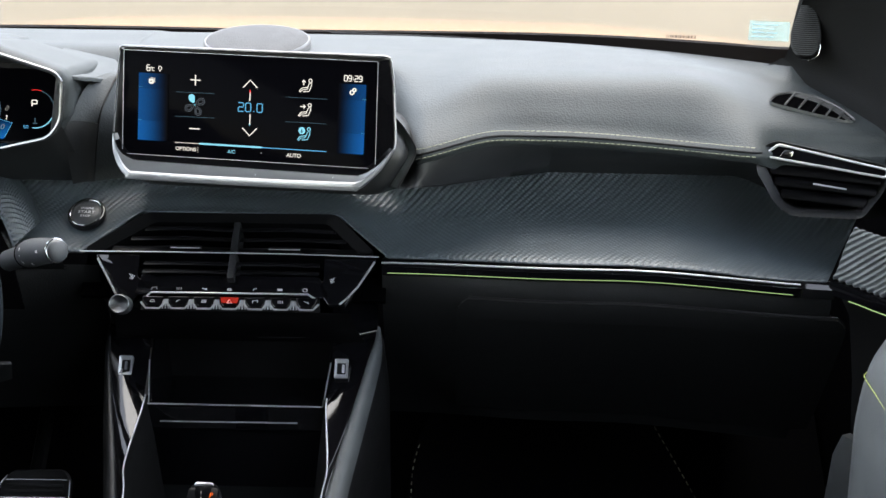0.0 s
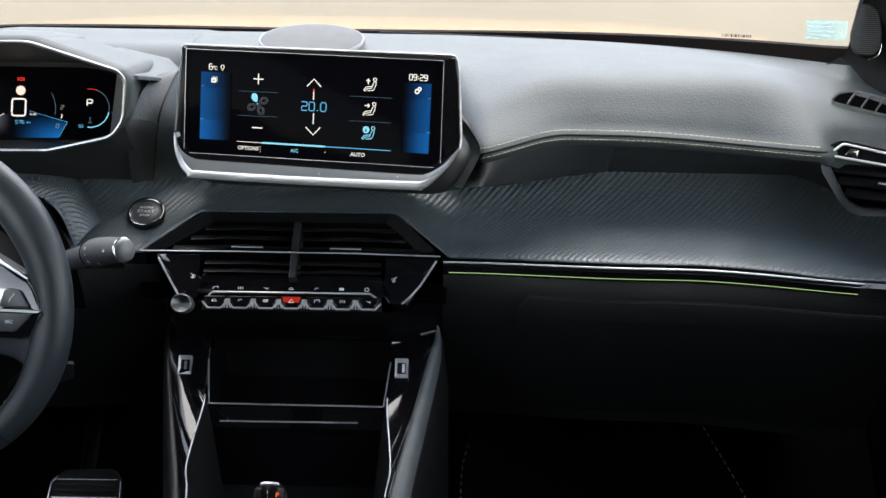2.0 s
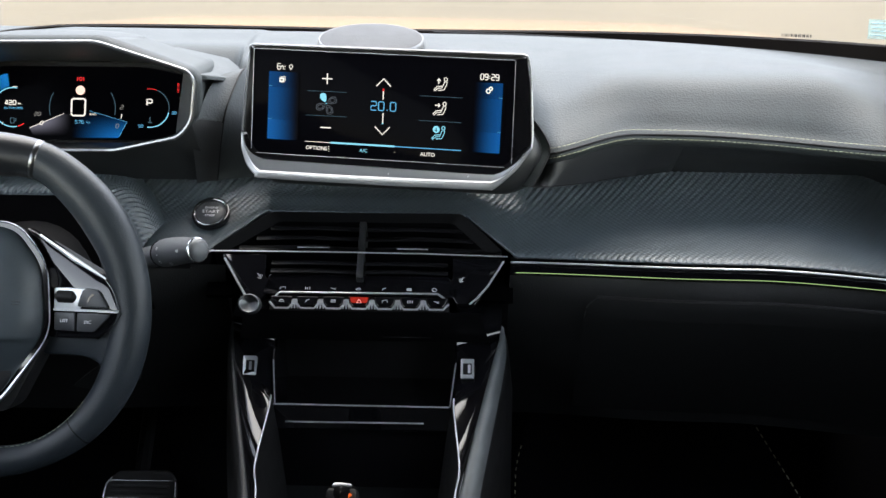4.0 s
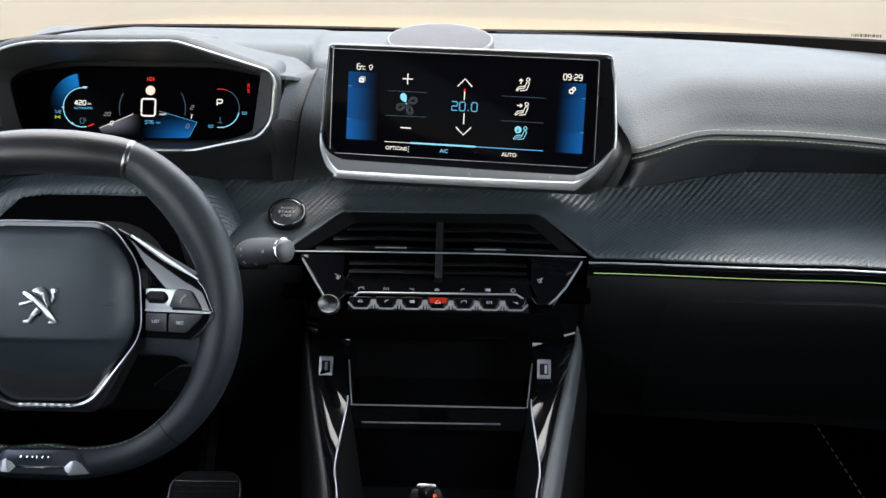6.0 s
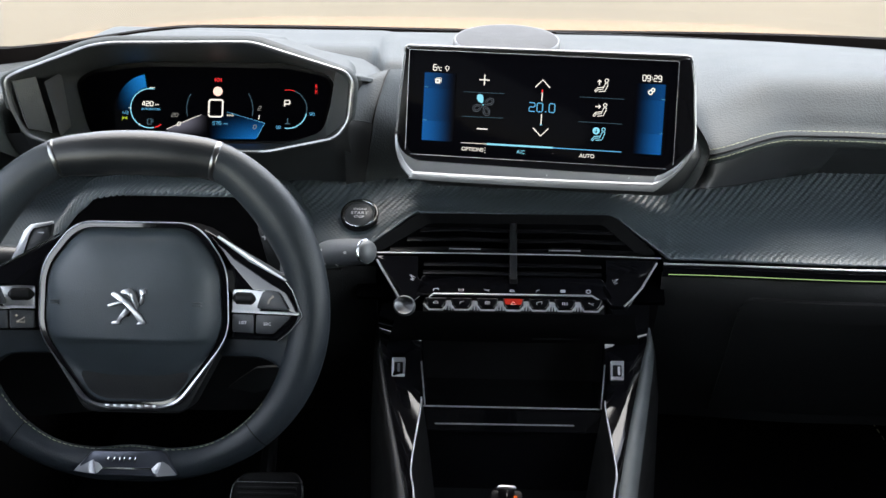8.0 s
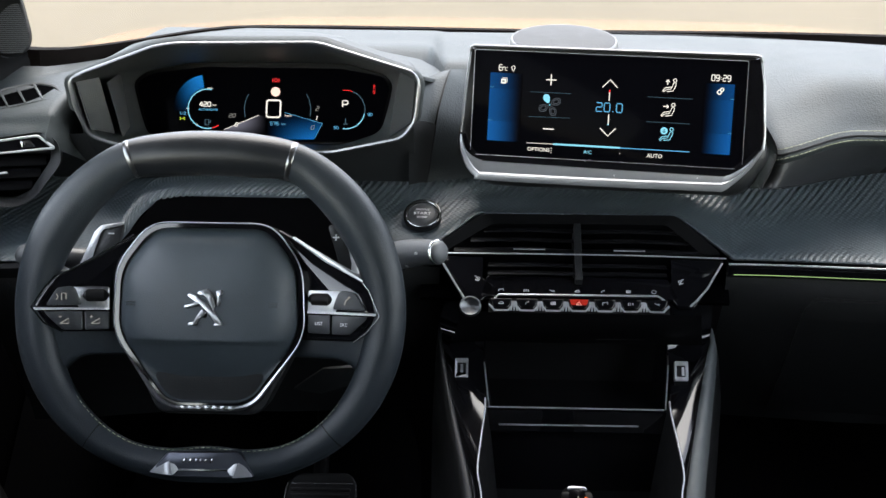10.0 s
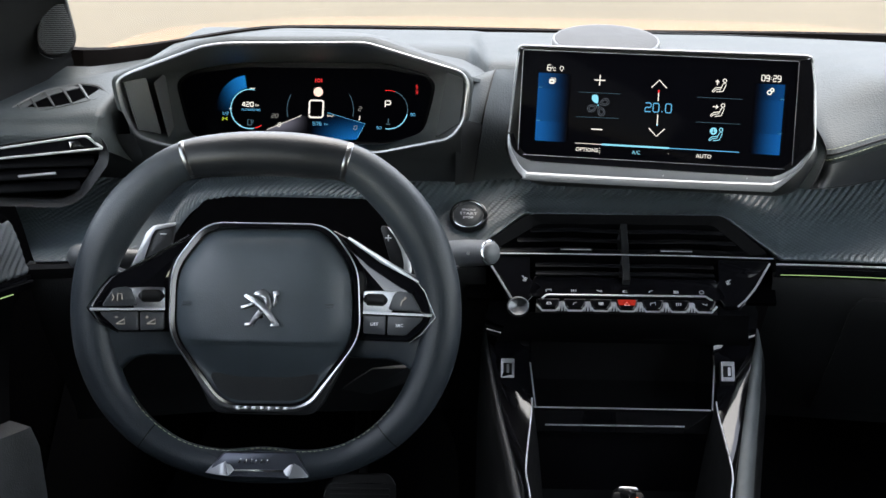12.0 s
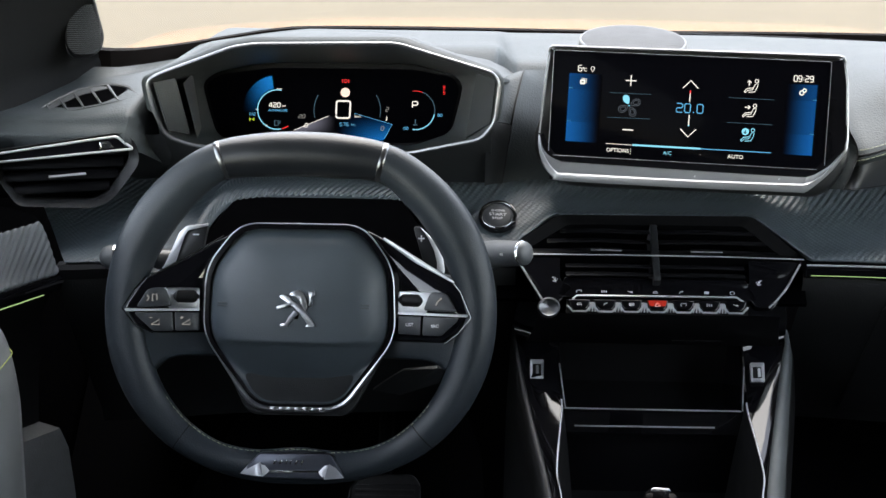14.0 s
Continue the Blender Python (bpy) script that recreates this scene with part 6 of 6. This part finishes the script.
# ---- windscreen vents for the side windows ----
for s in (1, -1):
    du, dz = (0.0, 0.0) if s > 0 else (0.003, -0.016)
    d = thing("demister_vent", pose(CX + s * (0.610 + du), 1.340, (1.1385 if s > 0 else 1.1415) + dz), "narrow slatted demister vent in the dashboard top", "air vent", "demister vents")

    def lean(bm):
        """Lays a flat piece on the pad's slope."""
        for q in bm.verts:
            q.co.x, q.co.y = q.co.x * grow, q.co.y * grow
            q.co.z += -0.106 * s * q.co.x + 0.24 * q.co.y
        return bm

    grow = 1.0 if s > 0 else 1.22
    plan = [(-0.045, -0.005), (-0.030, 0.022), (-0.010, 0.033), (0.018, 0.026), (0.037, 0.000), (0.046, -0.026), (0.035, -0.031), (0.000, -0.0205), (-0.024, -0.0125)]
    o = rounded([(s * x, y) for x, y in plan], 0.010)
    i = rounded([(s * (0.002 + (x - 0.002) * 0.965), 0.000 + (y - 0.000) * 0.945) for x, y in plan], 0.009)
    part("rim", lean(frame_ring(o, i, -0.006, 0.0004, inner_z1=-0.0004)), BLADE, d, "grey rim")
    # shallow black plate, the opening's shade put into its colour
    part("well", lean(prism(i, -0.006, -0.0018)), SHADE_BLACK, d, "black plate painted as the opening's shade")
    part("backwall", lean(prism(rounded([(s * x, y) for x, y in ((-0.012, 0.024), (0.000, 0.030), (0.018, 0.024), (0.034, 0.000), (0.041, -0.024), (0.035, -0.024), (0.026, -0.004), (0.012, 0.014))], 0.004), -0.006, -0.0010)), BLADE, d, "grey far wall of the opening")
    for x0 in (-0.027, -0.013, 0.001, 0.014, 0.026):
        y0 = -0.0165 - 0.34 * x0
        x1, y1 = x0 + 0.018 - 0.25 * max(0, x0), y0 + 0.036 - 0.55 * max(0, x0)
        part("blade", lean(prism([(s * (x0 - 0.0005), y0), (s * (x0 + 0.0007), y0), (s * (x1 + 0.0018), y1), (s * (x1 - 0.0004), y1)], -0.005, 0.0002)), BLADE, d)

# ---- pillars with tweeters ----
for s in (1, -1):
    du, dz = (0.0, 0.0) if s > 0 else (0.012, -0.016)
    pil = thing("windscreen_pillar", pose(CX + s * 0.66, 1.36, 1.12), "dark grey windscreen pillar trim flaring into the dashboard", "pillar", "windscreen pillars")

    def rise(z, *uy):
        out = 0.0 if s > 0 or z else 0.012
        return [Vector((CX + s * (u + du + out), y, (q[0] if q else z) + dz)) for u, y, *q in uy]

    levels = [rise(0, (0.590, 1.462, 1.160), (0.6116, 1.43, 1.143), (0.6357, 1.395, 1.133), (0.659, 1.35, 1.123), (0.685, 1.285, 1.109), (0.712, 1.21, 1.095)),
              rise(0, (0.6020, 1.450, 1.1700), (0.617, 1.429, 1.155), (0.640, 1.395, 1.146), (0.664, 1.35, 1.138), (0.690, 1.285, 1.124), (0.717, 1.21, 1.112)),
              rise(0, (0.6085, 1.440, 1.1800), (0.622, 1.426, 1.176), (0.645, 1.396, 1.174), (0.670, 1.35, 1.170), (0.697, 1.285, 1.165), (0.724, 1.21, 1.160)),
              rise(1.237, (0.609, 1.405), (0.624, 1.395), (0.648, 1.360), (0.675, 1.31), (0.700, 1.25), (0.724, 1.18)),
              rise(1.33, (0.606, 1.31), (0.620, 1.300), (0.645, 1.27), (0.668, 1.22), (0.690, 1.17), (0.714, 1.11)),
              rise(1.48, (0.600, 1.18), (0.610, 1.160), (0.625, 1.12), (0.640, 1.08), (0.660, 1.03), (0.682, 0.98)),
              rise(1.60, (0.595, 1.08), (0.600, 1.060), (0.610, 1.02), (0.625, 0.98), (0.640, 0.94), (0.657, 0.88))]
    cols = [spline(c, 40) for c in zip(*levels)]
    part("cover", thicken(loft([spline(r, 26) for r in zip(*cols)]), 0.004), PILLAR, pil, "dark grained pillar cover", world=True, sharp=70)
    tw = thing("tweeter", pose(CX + s * (0.6135 if s > 0 else 0.6300), 1.392, 1.2110 if s > 0 else 1.1930, 78, 0, -14 * s) @ Matrix.Diagonal((1.05 if s > 0 else 1.30, 1.15, 1.0, 1)), "teardrop black tweeter with a ribbed grille", "speaker", "tweeters")
    o = rounded([(s * x, y) for x, y in [(-0.016, -0.006), (-0.009, 0.034), (0.004, 0.044), (0.017, -0.006), (0.013, -0.022), (0.000, -0.0265), (-0.012, -0.019)]], 0.010)
    part("body", prism(o, -0.032, 0.000, 0.003), BLACK, tw, "dark tweeter body")
    for k in range(32):
        y = -0.0225 + 0.0019 * k
        w0, w1 = (-0.0150 + 0.0085 * smooth(-0.005, 0.036, y) + 0.006 * smooth(-0.014, -0.025, y)), (0.0155 - 0.0120 * smooth(-0.005, 0.040, y) - 0.006 * smooth(-0.014, -0.025, y))
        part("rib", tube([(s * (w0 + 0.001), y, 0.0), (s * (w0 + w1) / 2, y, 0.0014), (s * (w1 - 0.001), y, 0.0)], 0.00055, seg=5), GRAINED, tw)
    part("lower_rim", tube(spline([(s * 0.0160, -0.012, -0.003), (s * 0.0140, -0.0225, -0.003), (s * 0.004, -0.0280, -0.003)], 10), 0.0006, seg=5), GREYCHROME, tw, "thin bright rim at the foot")

# ---- doors ----
for s in (1, -1):
    d = thing("door_1" if s > 0 else "door_2", pose(CX + s * 0.70, 0.6, 0.70), "closed car door with woven-look trim, black strip and green light line", "car door", kind="structure")
    base = 0.012 if s > 0 else -0.004
    path = spline([(0.621, 1.218), (0.661, 1.178), (0.696, 1.09), (0.712, 0.90), (0.715, 0.5), (0.715, -0.3)], 60)

    def sheet(offs):
        return [[Vector((CX + s * (p.x + du), p.y, z + base - 0.006 * min(1, k / 10))) for k, p in enumerate([Vector((q[0], q[1], 0)) for q in path])] for du, z in offs]

    # door trim in the paler copy of the weave, its light painted in
    part("woven_panel", ribbed([r[:36] for r in sheet([(0.017, 1.026), (0.014, 1.020), (0.011, 1.012), (0.008, 1.002), (0.003, 0.980), (0.0, 0.972), (0.008, 0.969)])], 110, 620, lambda f: 0.0020 * smooth(0.0, 0.1, f) * (1 - smooth(0.9, 0.97, f)), 0.0078, s), LITWEAVE, d, "black panel embossed with diagonal ribs", world=True)
    # added black sheet in place of the side vent's shadow on the door
    part("door_shade", loft(sheet([(0.016, 1.025), (0.022, 1.032), (0.050, 1.040), (0.110, 1.044)])), SHADE_BLACK, d, "black sheet painted as shade above the door weave", world=True)
    part("gloss_strip", loft(sheet([(0.008, 0.971), (-0.002, 0.969), (-0.004, 0.962), (0.0, 0.953), (0.010, 0.951)])), GLOSS, d, "gloss black strip", world=True)
    part("light_strip", tube([Vector((CX + s * (p[0] - 0.0005), p[1] + 0.0, 0.953 + base - 0.006 * min(1, k / 10))) for k, p in enumerate(path) if k > 4], 0.0006, seg=6), L_GREEN, d, "thin green light line", world=True)
    part("lower_panel", loft(sheet([(0.008, 0.953), (0.020, 0.93), (0.030, 0.86), (0.034, 0.80), (0.034, 0.40)])), BLACK, d, "dark lower panel", world=True)
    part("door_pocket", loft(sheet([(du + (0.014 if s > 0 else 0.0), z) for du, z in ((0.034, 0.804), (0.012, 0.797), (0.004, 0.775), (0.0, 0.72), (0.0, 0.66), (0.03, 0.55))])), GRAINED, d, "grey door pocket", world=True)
    grip = [Vector((CX + s * (u - (0.009 if s > 0 else 0.0)), y, z)) for u, y, z in ((0.660, 1.118, 0.962), (0.641, 1.113, 0.930), (0.6315, 1.108, 0.88), (0.629, 1.100, 0.83), (0.630, 1.098, 0.77), (0.634, 1.100, 0.715), (0.642, 1.105, 0.68))]
    gs = spline(grip, 30)
    rows = []
    for q in gs:
        rows.append([q + Vector((s * du, dy, 0)) for du, dy in ((0.075, 0.028), (0.040, 0.024), (0.014, 0.014), (0.002, 0.002), (0.0, -0.012), (0.002, -0.06), (0.004, -0.25))])
    part("grip_pad", loft(rows), DOORPAD, d, "grey leather pull-grip pad", world=True)
    for zz in (0.918, 0.748):
        q = min(gs, key=lambda p: abs(p.z - zz))
        pts = [q + Vector((s * du, dy, dz)) for du, dy, dz in ((0.040, 0.0215, 0.010), (0.014, 0.0115, 0.005), (0.0005, 0.0, 0.002), (-0.0015, -0.012, 0.0), (0.001, -0.06, -0.006), (0.003, -0.2, -0.02))]
        tagged(part("stitching", stitches(spline(pts, 30), 0.0045, 0.0012, 0.00055), GREENTHREAD, d, "lime thread seam", world=True), kind="stuff")
    part("sill_panel", loft([[Vector((CX + s * (u), y, z)) for y in (0.9, 1.20, 1.42)] for u, z in ((0.73, 0.70), (0.69, 0.60), (0.65, 0.50), (0.62, 0.41))]), BLACK, d, "black lower sill trim", world=True)
    part("window_ledge", loft([[Vector((CX + s * u, y, z)) for y in (1.26, 0.6, -0.3)] for u, z in ((0.684, 1.100), (0.765, 1.09), (0.775, 0.97))]), BLACK, d, "black window ledge", world=True)

# ---- centre console ----
console = thing("centre_console", pose(CX, 1.15, 0.40), "gloss black centre console with open trays and grey knee pads", "console")
part("tray_back", loft([[(CX + u, 1.365, z) for u in (-0.10, 0.10)] for z in (0.935, 0.80)]), BLACK, console, world=True)
part("tray_floor", thicken(loft([[(CX + u, 1.365, 0.800) for u in (-0.098, 0.098)], [(CX + u, 1.246, 0.8165) for u in (-0.095, 0.095)]]), 0.006), GLOSS, console, "gloss black tray floor", world=True)
part("tray_lip", tube([(CX - 0.0965, 1.2445, 0.8165), (CX + 0.0930, 1.2445, 0.8165)], 0.0008, seg=6), SILVER, console, "bright tray lip", world=True)
for s in (-1, 1):
    part("tray_side", thicken(loft([[(CX + s * 0.0995, 1.279, 0.852), (CX + s * 0.0935, 1.244, 0.8175)], [(CX + s * 0.1045, 1.365, 0.90), (CX + s * 0.098, 1.365, 0.80)]]), 0.002), GLOSS, console, "gloss black tray wall", world=True)
    part("tray_edge", tube([(CX + s * 0.1000, 1.279, 0.854), (CX + s * 0.0945, 1.243, 0.8175)], 0.0008, seg=6), SILVER, console, "bright tray edge", world=True)
    rail = [(0.0985, 1.246, 0.826), (0.0990, 1.232, 0.817), (0.1060, 1.175, 0.779), (0.1020, 1.150, 0.757), (0.0985, 1.08, 0.71)]
    edge = [(0.1470, 1.300, 0.874), (0.1440, 1.285, 0.860), (0.1320, 1.236, 0.819), (0.1120, 1.158, 0.759), (0.100, 1.09, 0.705)]
    if s > 0:
        edge = [(u - 0.0045 * smooth(0, 2, k), y, z) for k, (u, y, z) in enumerate(edge)]
    part("rail", tube(spline([(CX + s * u, y, z) for u, y, z in rail], 24), 0.0009, seg=8), SILVER, console, "bright rail along the bin", world=True)
    a = spline([(CX + s * 0.1005, 1.300, 0.930), (CX + s * 0.1005, 1.296, 0.880), (CX + s * 0.1010, 1.284, 0.856)] + [(CX + s * (u + 0.001), y, z) for u, y, z in rail], 50)
    b = spline([(CX + s * 0.150, 1.312, 0.930), (CX + s * 0.149, 1.308, 0.885), (CX + s * 0.1475, 1.302, 0.876)] + [(CX + s * u, y, z) for u, y, z in edge], 50)
    part("cheek", loft([[p.lerp(q, f) + Vector((0, 0, -0.0012 * math.sin(math.pi * f))) for p, q in zip(a, b)] for f in (0, 0.25, 0.5, 0.75, 1)]), GLOSS, console, "gloss black cheek", world=True)
    part("bin_wall", loft([[(CX + s * (u - du), y + dy, z + dz) for u, y, z in rail] for du, dy, dz in ((0.001, 0, -0.001), (0.008, 0.0, -0.05), (0.016, 0.0, -0.12))]), LOWER, console, "dark bin wall", world=True)
    offs = ((-0.001, -0.006), (0.0, 0.001), (0.004, 0.0030), (0.0085, 0.0000), (0.0115, -0.007), (0.0130, -0.014)) if s > 0 else ((-0.001, -0.006), (0.0, 0.001), (0.002, 0.0030), (0.005, 0.001), (0.008, -0.008), (0.010, -0.030), (0.013, -0.10), (0.014, -0.40))
    ridge = [(0.1480, 1.312, 0.886)] + edge
    rows = [spline([Vector((CX + s * (u + du * (0.35 + 0.28 * k)), y, z + dz * min(1, 0.3 + 0.35 * k))) for k, (u, y, z) in enumerate(ridge)], 30) for du, dz in offs]
    # window light put into colour: grey pad on the right, shaded dark copy left
    part("knee_pad", loft(rows), KNEE if s > 0 else PLASTIC, console, "leather knee pad, grey on the lit right, painted dark on the left", world=True, sharp=80)
    if s > 0:
        foot = rows[-1]
        # the flank's fall into shade is painted by this darker plastic
        part("shaded_side", loft([[p + Vector((-0.0005, 0, 0)) for p in foot], [p + Vector((0.0035, 0, -0.012)) for p in foot], [p + Vector((0.008, 0, -0.05)) for p in foot], [p + Vector((0.012, 0, -0.35)) for p in foot]]), LOWER, console, "console side painted dark for the pad's shaded flank", world=True)
part("bin_lid", loft([[(CX + u, 1.2465, 0.8150) for u in (-0.094, 0.092)], [(CX + u, 1.2450, 0.8130) for u in (-0.098, 0.098)], [(CX + u, 1.2455, 0.7885) for u in (-0.103, 0.103)], [(CX + u, 1.262, 0.772) for u in (-0.103, 0.103)], [(CX + u, 1.275, 0.70) for u in (-0.10, 0.10)]]), GLOSS, console, "gloss black lid", world=True)
part("lid_line", tube([(CX - 0.0835, 1.2445, 0.7960), (CX + 0.0665, 1.2445, 0.7970)], 0.0008, seg=6), SILVER, console, "bright line on the lid", world=True)
part("bin_floor", loft([[(CX + u, 1.275, 0.705) for u in (-0.1, 0.1)], [(CX + u, 0.9, 0.690) for u in (-0.1, 0.1)]]), PLASTIC, console, "dark bin floor", world=True)
part("body", block(CX - 0.135, CX + 0.135, 0.45, 1.35, 0.40, 0.685), PLASTIC, console, world=True)

for s in (-1, 1):
    port = thing("charging_port", pose(CX + (0.1125 if s > 0 else -0.1245), 1.2690 if s > 0 else 1.2720, 0.8515 if s > 0 else 0.8490, 58, 0, 0), "silver-framed charging socket in gloss black trim", "socket", "charging ports")
    o = rounded([(-0.0072, -0.0105), (0.0072, -0.0105), (0.0072, 0.0105), (-0.0072, 0.0105)], 0.001)
    i = rounded([(-0.0048, -0.0062), (0.0048, -0.0062), (0.0048, 0.0062), (-0.0048, 0.0062)], 0.0008)
    part("surround", frame_ring(o, i, -0.004, 0.0035, inner_z1=0.001), SILVER, port, "silver surround")
    part("well", prism(i, -0.002, 0.0006), BLACK, port, "dark socket")
    part("contact", block(-0.0012 + 0.0018 * (s > 0), 0.0016 + 0.0018 * (s > 0), -0.0046, 0.0046, 0.0, 0.0016, 0.0003), STEEL if s < 0 else PRINT, port)

# ---- gear selector ----
gear = thing("gear_selector", pose(-0.158, 1.095, 0.70), "black gear selector with a lit red position letter", "gear selector")
part("stem", tube([(-0.158, 1.10, 0.690), (-0.158, 1.098, 0.736)], 0.02, seg=20), BLACK, gear, world=True)
part("head", loft([[(-0.158 + 0.0195 * k * math.copysign(abs(math.cos(w)) ** 0.6, math.cos(w)), 1.092 + 0.026 * k * math.copysign(abs(math.sin(w)) ** 0.6, math.sin(w)), z + 0.020 * math.sin(w) * sl) for w in [2 * math.pi * i / 32 for i in range(32)]] for k, z, sl in ((0.8, 0.720, 0), (1.0, 0.740, 0.2), (1.0, 0.763, 0.9), (0.94, 0.770, 0.95), (0.5, 0.773, 0.9), (0.02, 0.774, 0.9))], closed=True), DEEP, gear, "dark selector head", world=True)
GEAR = pose(-0.158, 1.090, 0.7750, 40)
button = prism(rounded([(-0.0100, 0.0225), (-0.0085, 0.0262), (0.0085, 0.0262), (0.0100, 0.0225)], 0.0025), -0.004, 0.0010, 0.0008)
button.transform(GEAR)
part("button", button, STEEL, gear, "metal release button", world=True)
face = prism(rounded([(-0.0150, -0.0200), (0.0150, -0.0200), (0.0150, 0.0210), (-0.0150, 0.0210)], 0.004), -0.006, -0.0002, 0.0008)
face.transform(GEAR)
part("face", face, DEEP, gear, "black letter face", world=True)
for body, x, y, mat in (("R", -0.0005, 0.0165, L_WHITE), ("N", -0.0005, 0.0090, L_WHITE), ("D", -0.0005, 0.0015, L_WHITE), ("P", 0.0085, 0.0125, L_ORANGE)):
    t = text("letter", body, 0.0072, x, y, 0.0006, mat, gear, "lit red letter" if body == "P" else "")
    t.data.transform(Matrix.Translation((0.158, -1.095, -0.70)) @ GEAR)

# ---- pedals and foot wells ----
pedal = thing("brake_pedal", pose(-0.463, 1.452, 0.604, 60), "metal-edged brake pedal with black rubber ribs", "pedal")
foot = [(-0.0340, -0.034), (-0.0343, -0.0135), (-0.0322, 0.0060), (-0.0180, 0.0235), (0.0483, 0.0250), (0.0575, 0.0120), (0.0585, -0.0114), (0.0575, -0.034)]
part("plate", prism(rounded(foot, 0.008), -0.010, 0.0, 0.004), RUBBER, pedal, "black pedal plate")
for y in (-0.027, -0.0195, -0.004, 0.0035):
    part("tread", block(-0.026, 0.050, y - 0.002, y + 0.002, -0.002, 0.0030, 0.001), RUBBER, pedal, "raised tread bar")
part("arm", tube([(0.01, 0.02, -0.012), (0.01, 0.12, -0.04), (0.01, 0.25, -0.04)], 0.010, seg=8), BLACK, pedal)
for pts, r in (([(-0.0335, -0.033, 0.0015), (-0.0338, -0.0135, 0.0015), (-0.0316, 0.0055, 0.0010), (-0.0240, 0.0160, -0.001)], 0.0016), ([(0.0570, -0.033, 0.0015), (0.0580, -0.0114, 0.0015), (0.0570, 0.0110, 0.0)], 0.0012), ([(-0.0300, -0.0122, 0.0020), (0.0540, -0.0112, 0.0020)], 0.0010), ([(-0.0300, 0.0108, 0.0008), (0.0530, 0.0115, 0.0008)], 0.0005)):
    part("metal_edge", tube(pts, r, seg=6), GREYCHROME, pedal, "bright metal edge")
gas = thing("accelerator_pedal", pose(-0.345, 1.56, 0.56, 60), "slim metal-faced accelerator pedal", "pedal")
part("plate", prism(rounded([(-0.026, -0.06), (0.026, -0.06), (0.024, 0.07), (-0.024, 0.07)], 0.008), -0.010, 0.0, 0.003), RUBBER, gas)
for k in range(6):
    part("tread", block(-0.019, 0.019, -0.050 + 0.02 * k, -0.044 + 0.02 * k, -0.001, 0.003, 0.001), STEEL, gas, "metal tread bar")
for s in (-1, 1):
    mat = thing("floor_mat", pose(CX + s * 0.40, 1.25, 0.41), "black floor mat with pale edge stitching", "floor mat", "floor mats")
    o = [(-0.20, 0.75), (0.20, 0.75), (0.190, 1.44), (0.158, 1.511), (0.110, 1.592), (0.070, 1.66), (-0.150, 1.66), (-0.192, 1.612), (-0.2165, 1.565), (-0.2232, 1.540), (-0.2245, 1.50), (-0.205, 1.2)]

    def lie(px, py, lift):
        return Vector((CX + s * (0.40 + px), py, 0.406 + lift + max(0.0, py - 1.30) * 0.80))

    ro2 = rounded(o, 0.03)
    part("carpet_face", loft([[lie(p.x, p.y, 0.0) for p in ro2], [lie(p.x, p.y, 0.008) for p in ro2], [lie(p.x * 0.5, 1.30 + (p.y - 1.30) * 0.5, 0.009) for p in ro2], [lie(0.0, 1.30, 0.009) for p in ro2]], closed=True), CARPET, mat, world=True)
    edge = [lie(p.x * 0.985, 1.25 + (p.y - 1.25) * 0.985, 0.0095) for p in ro2]
    if s > 0:
        top = max(range(len(edge)), key=lambda k: edge[k].y - 0.1 * edge[k].x)
        right, left = [p for p in edge[:top] if p.x > CX + 0.40 and p.y > 0.9], [p for p in edge[top:] if 0.9 < p.y < 1.566]
        bm = stitches(right, 0.006, 0.005, 0.0008)
        tagged(part("stitching", stitches(left, 0.005, 0.006, 0.0005, bm), THREAD, mat, "pale edge stitching", world=True), kind="stuff")
toe = thing("toe_board", pose(CX, 1.6, 0.40), "carpeted toe board painted black for foot-well shade", "carpet", kind="structure")
# blacker than the carpet: foot-well shade is put into this colour
part("carpet", loft([[(CX + u, y, z) for u in (-0.73, 0.0, 0.73)] for y, z in ((1.30, 0.401), (1.62, 0.657), (1.84, 0.833))]), SHADE_BLACK, toe, world=True)

# ---- paper on the windscreen ----
sticker = thing("windscreen_sticker", pose(0.444, 1.482, 1.1985, 62, 0, -14), "pale blue paper sticker inside the windscreen", "sticker")
part("paper", block(-0.0225, 0.0235, -0.012, 0.012, 0.0, 0.0004), STICKER, sticker)
bm = bmesh.new()
for k in range(4):
    block(-0.019, 0.010 - 0.004 * (k % 2), 0.007 - 0.005 * k, 0.008 - 0.005 * k, 0.0004, 0.0008, bm=bm)
part("print", bm, material("faint_print", (0.28, 0.45, 0.50), 0.7), sticker, "faint printed lines")
marks = thing("glass_marking", pose(0.35, 1.53, 1.184, 62, 0, -10), "small black printed code at the windscreen's foot", "marking")
random.seed(4)
x = -0.017
while x < 0.017:
    w = random.choice((0.0008, 0.0014, 0.0022))
    part("bar", block(x, x + w, -0.0018, 0.0018, 0.0, 0.0003), BLACK, marks)
    x += w + random.choice((0.0008, 0.0014))
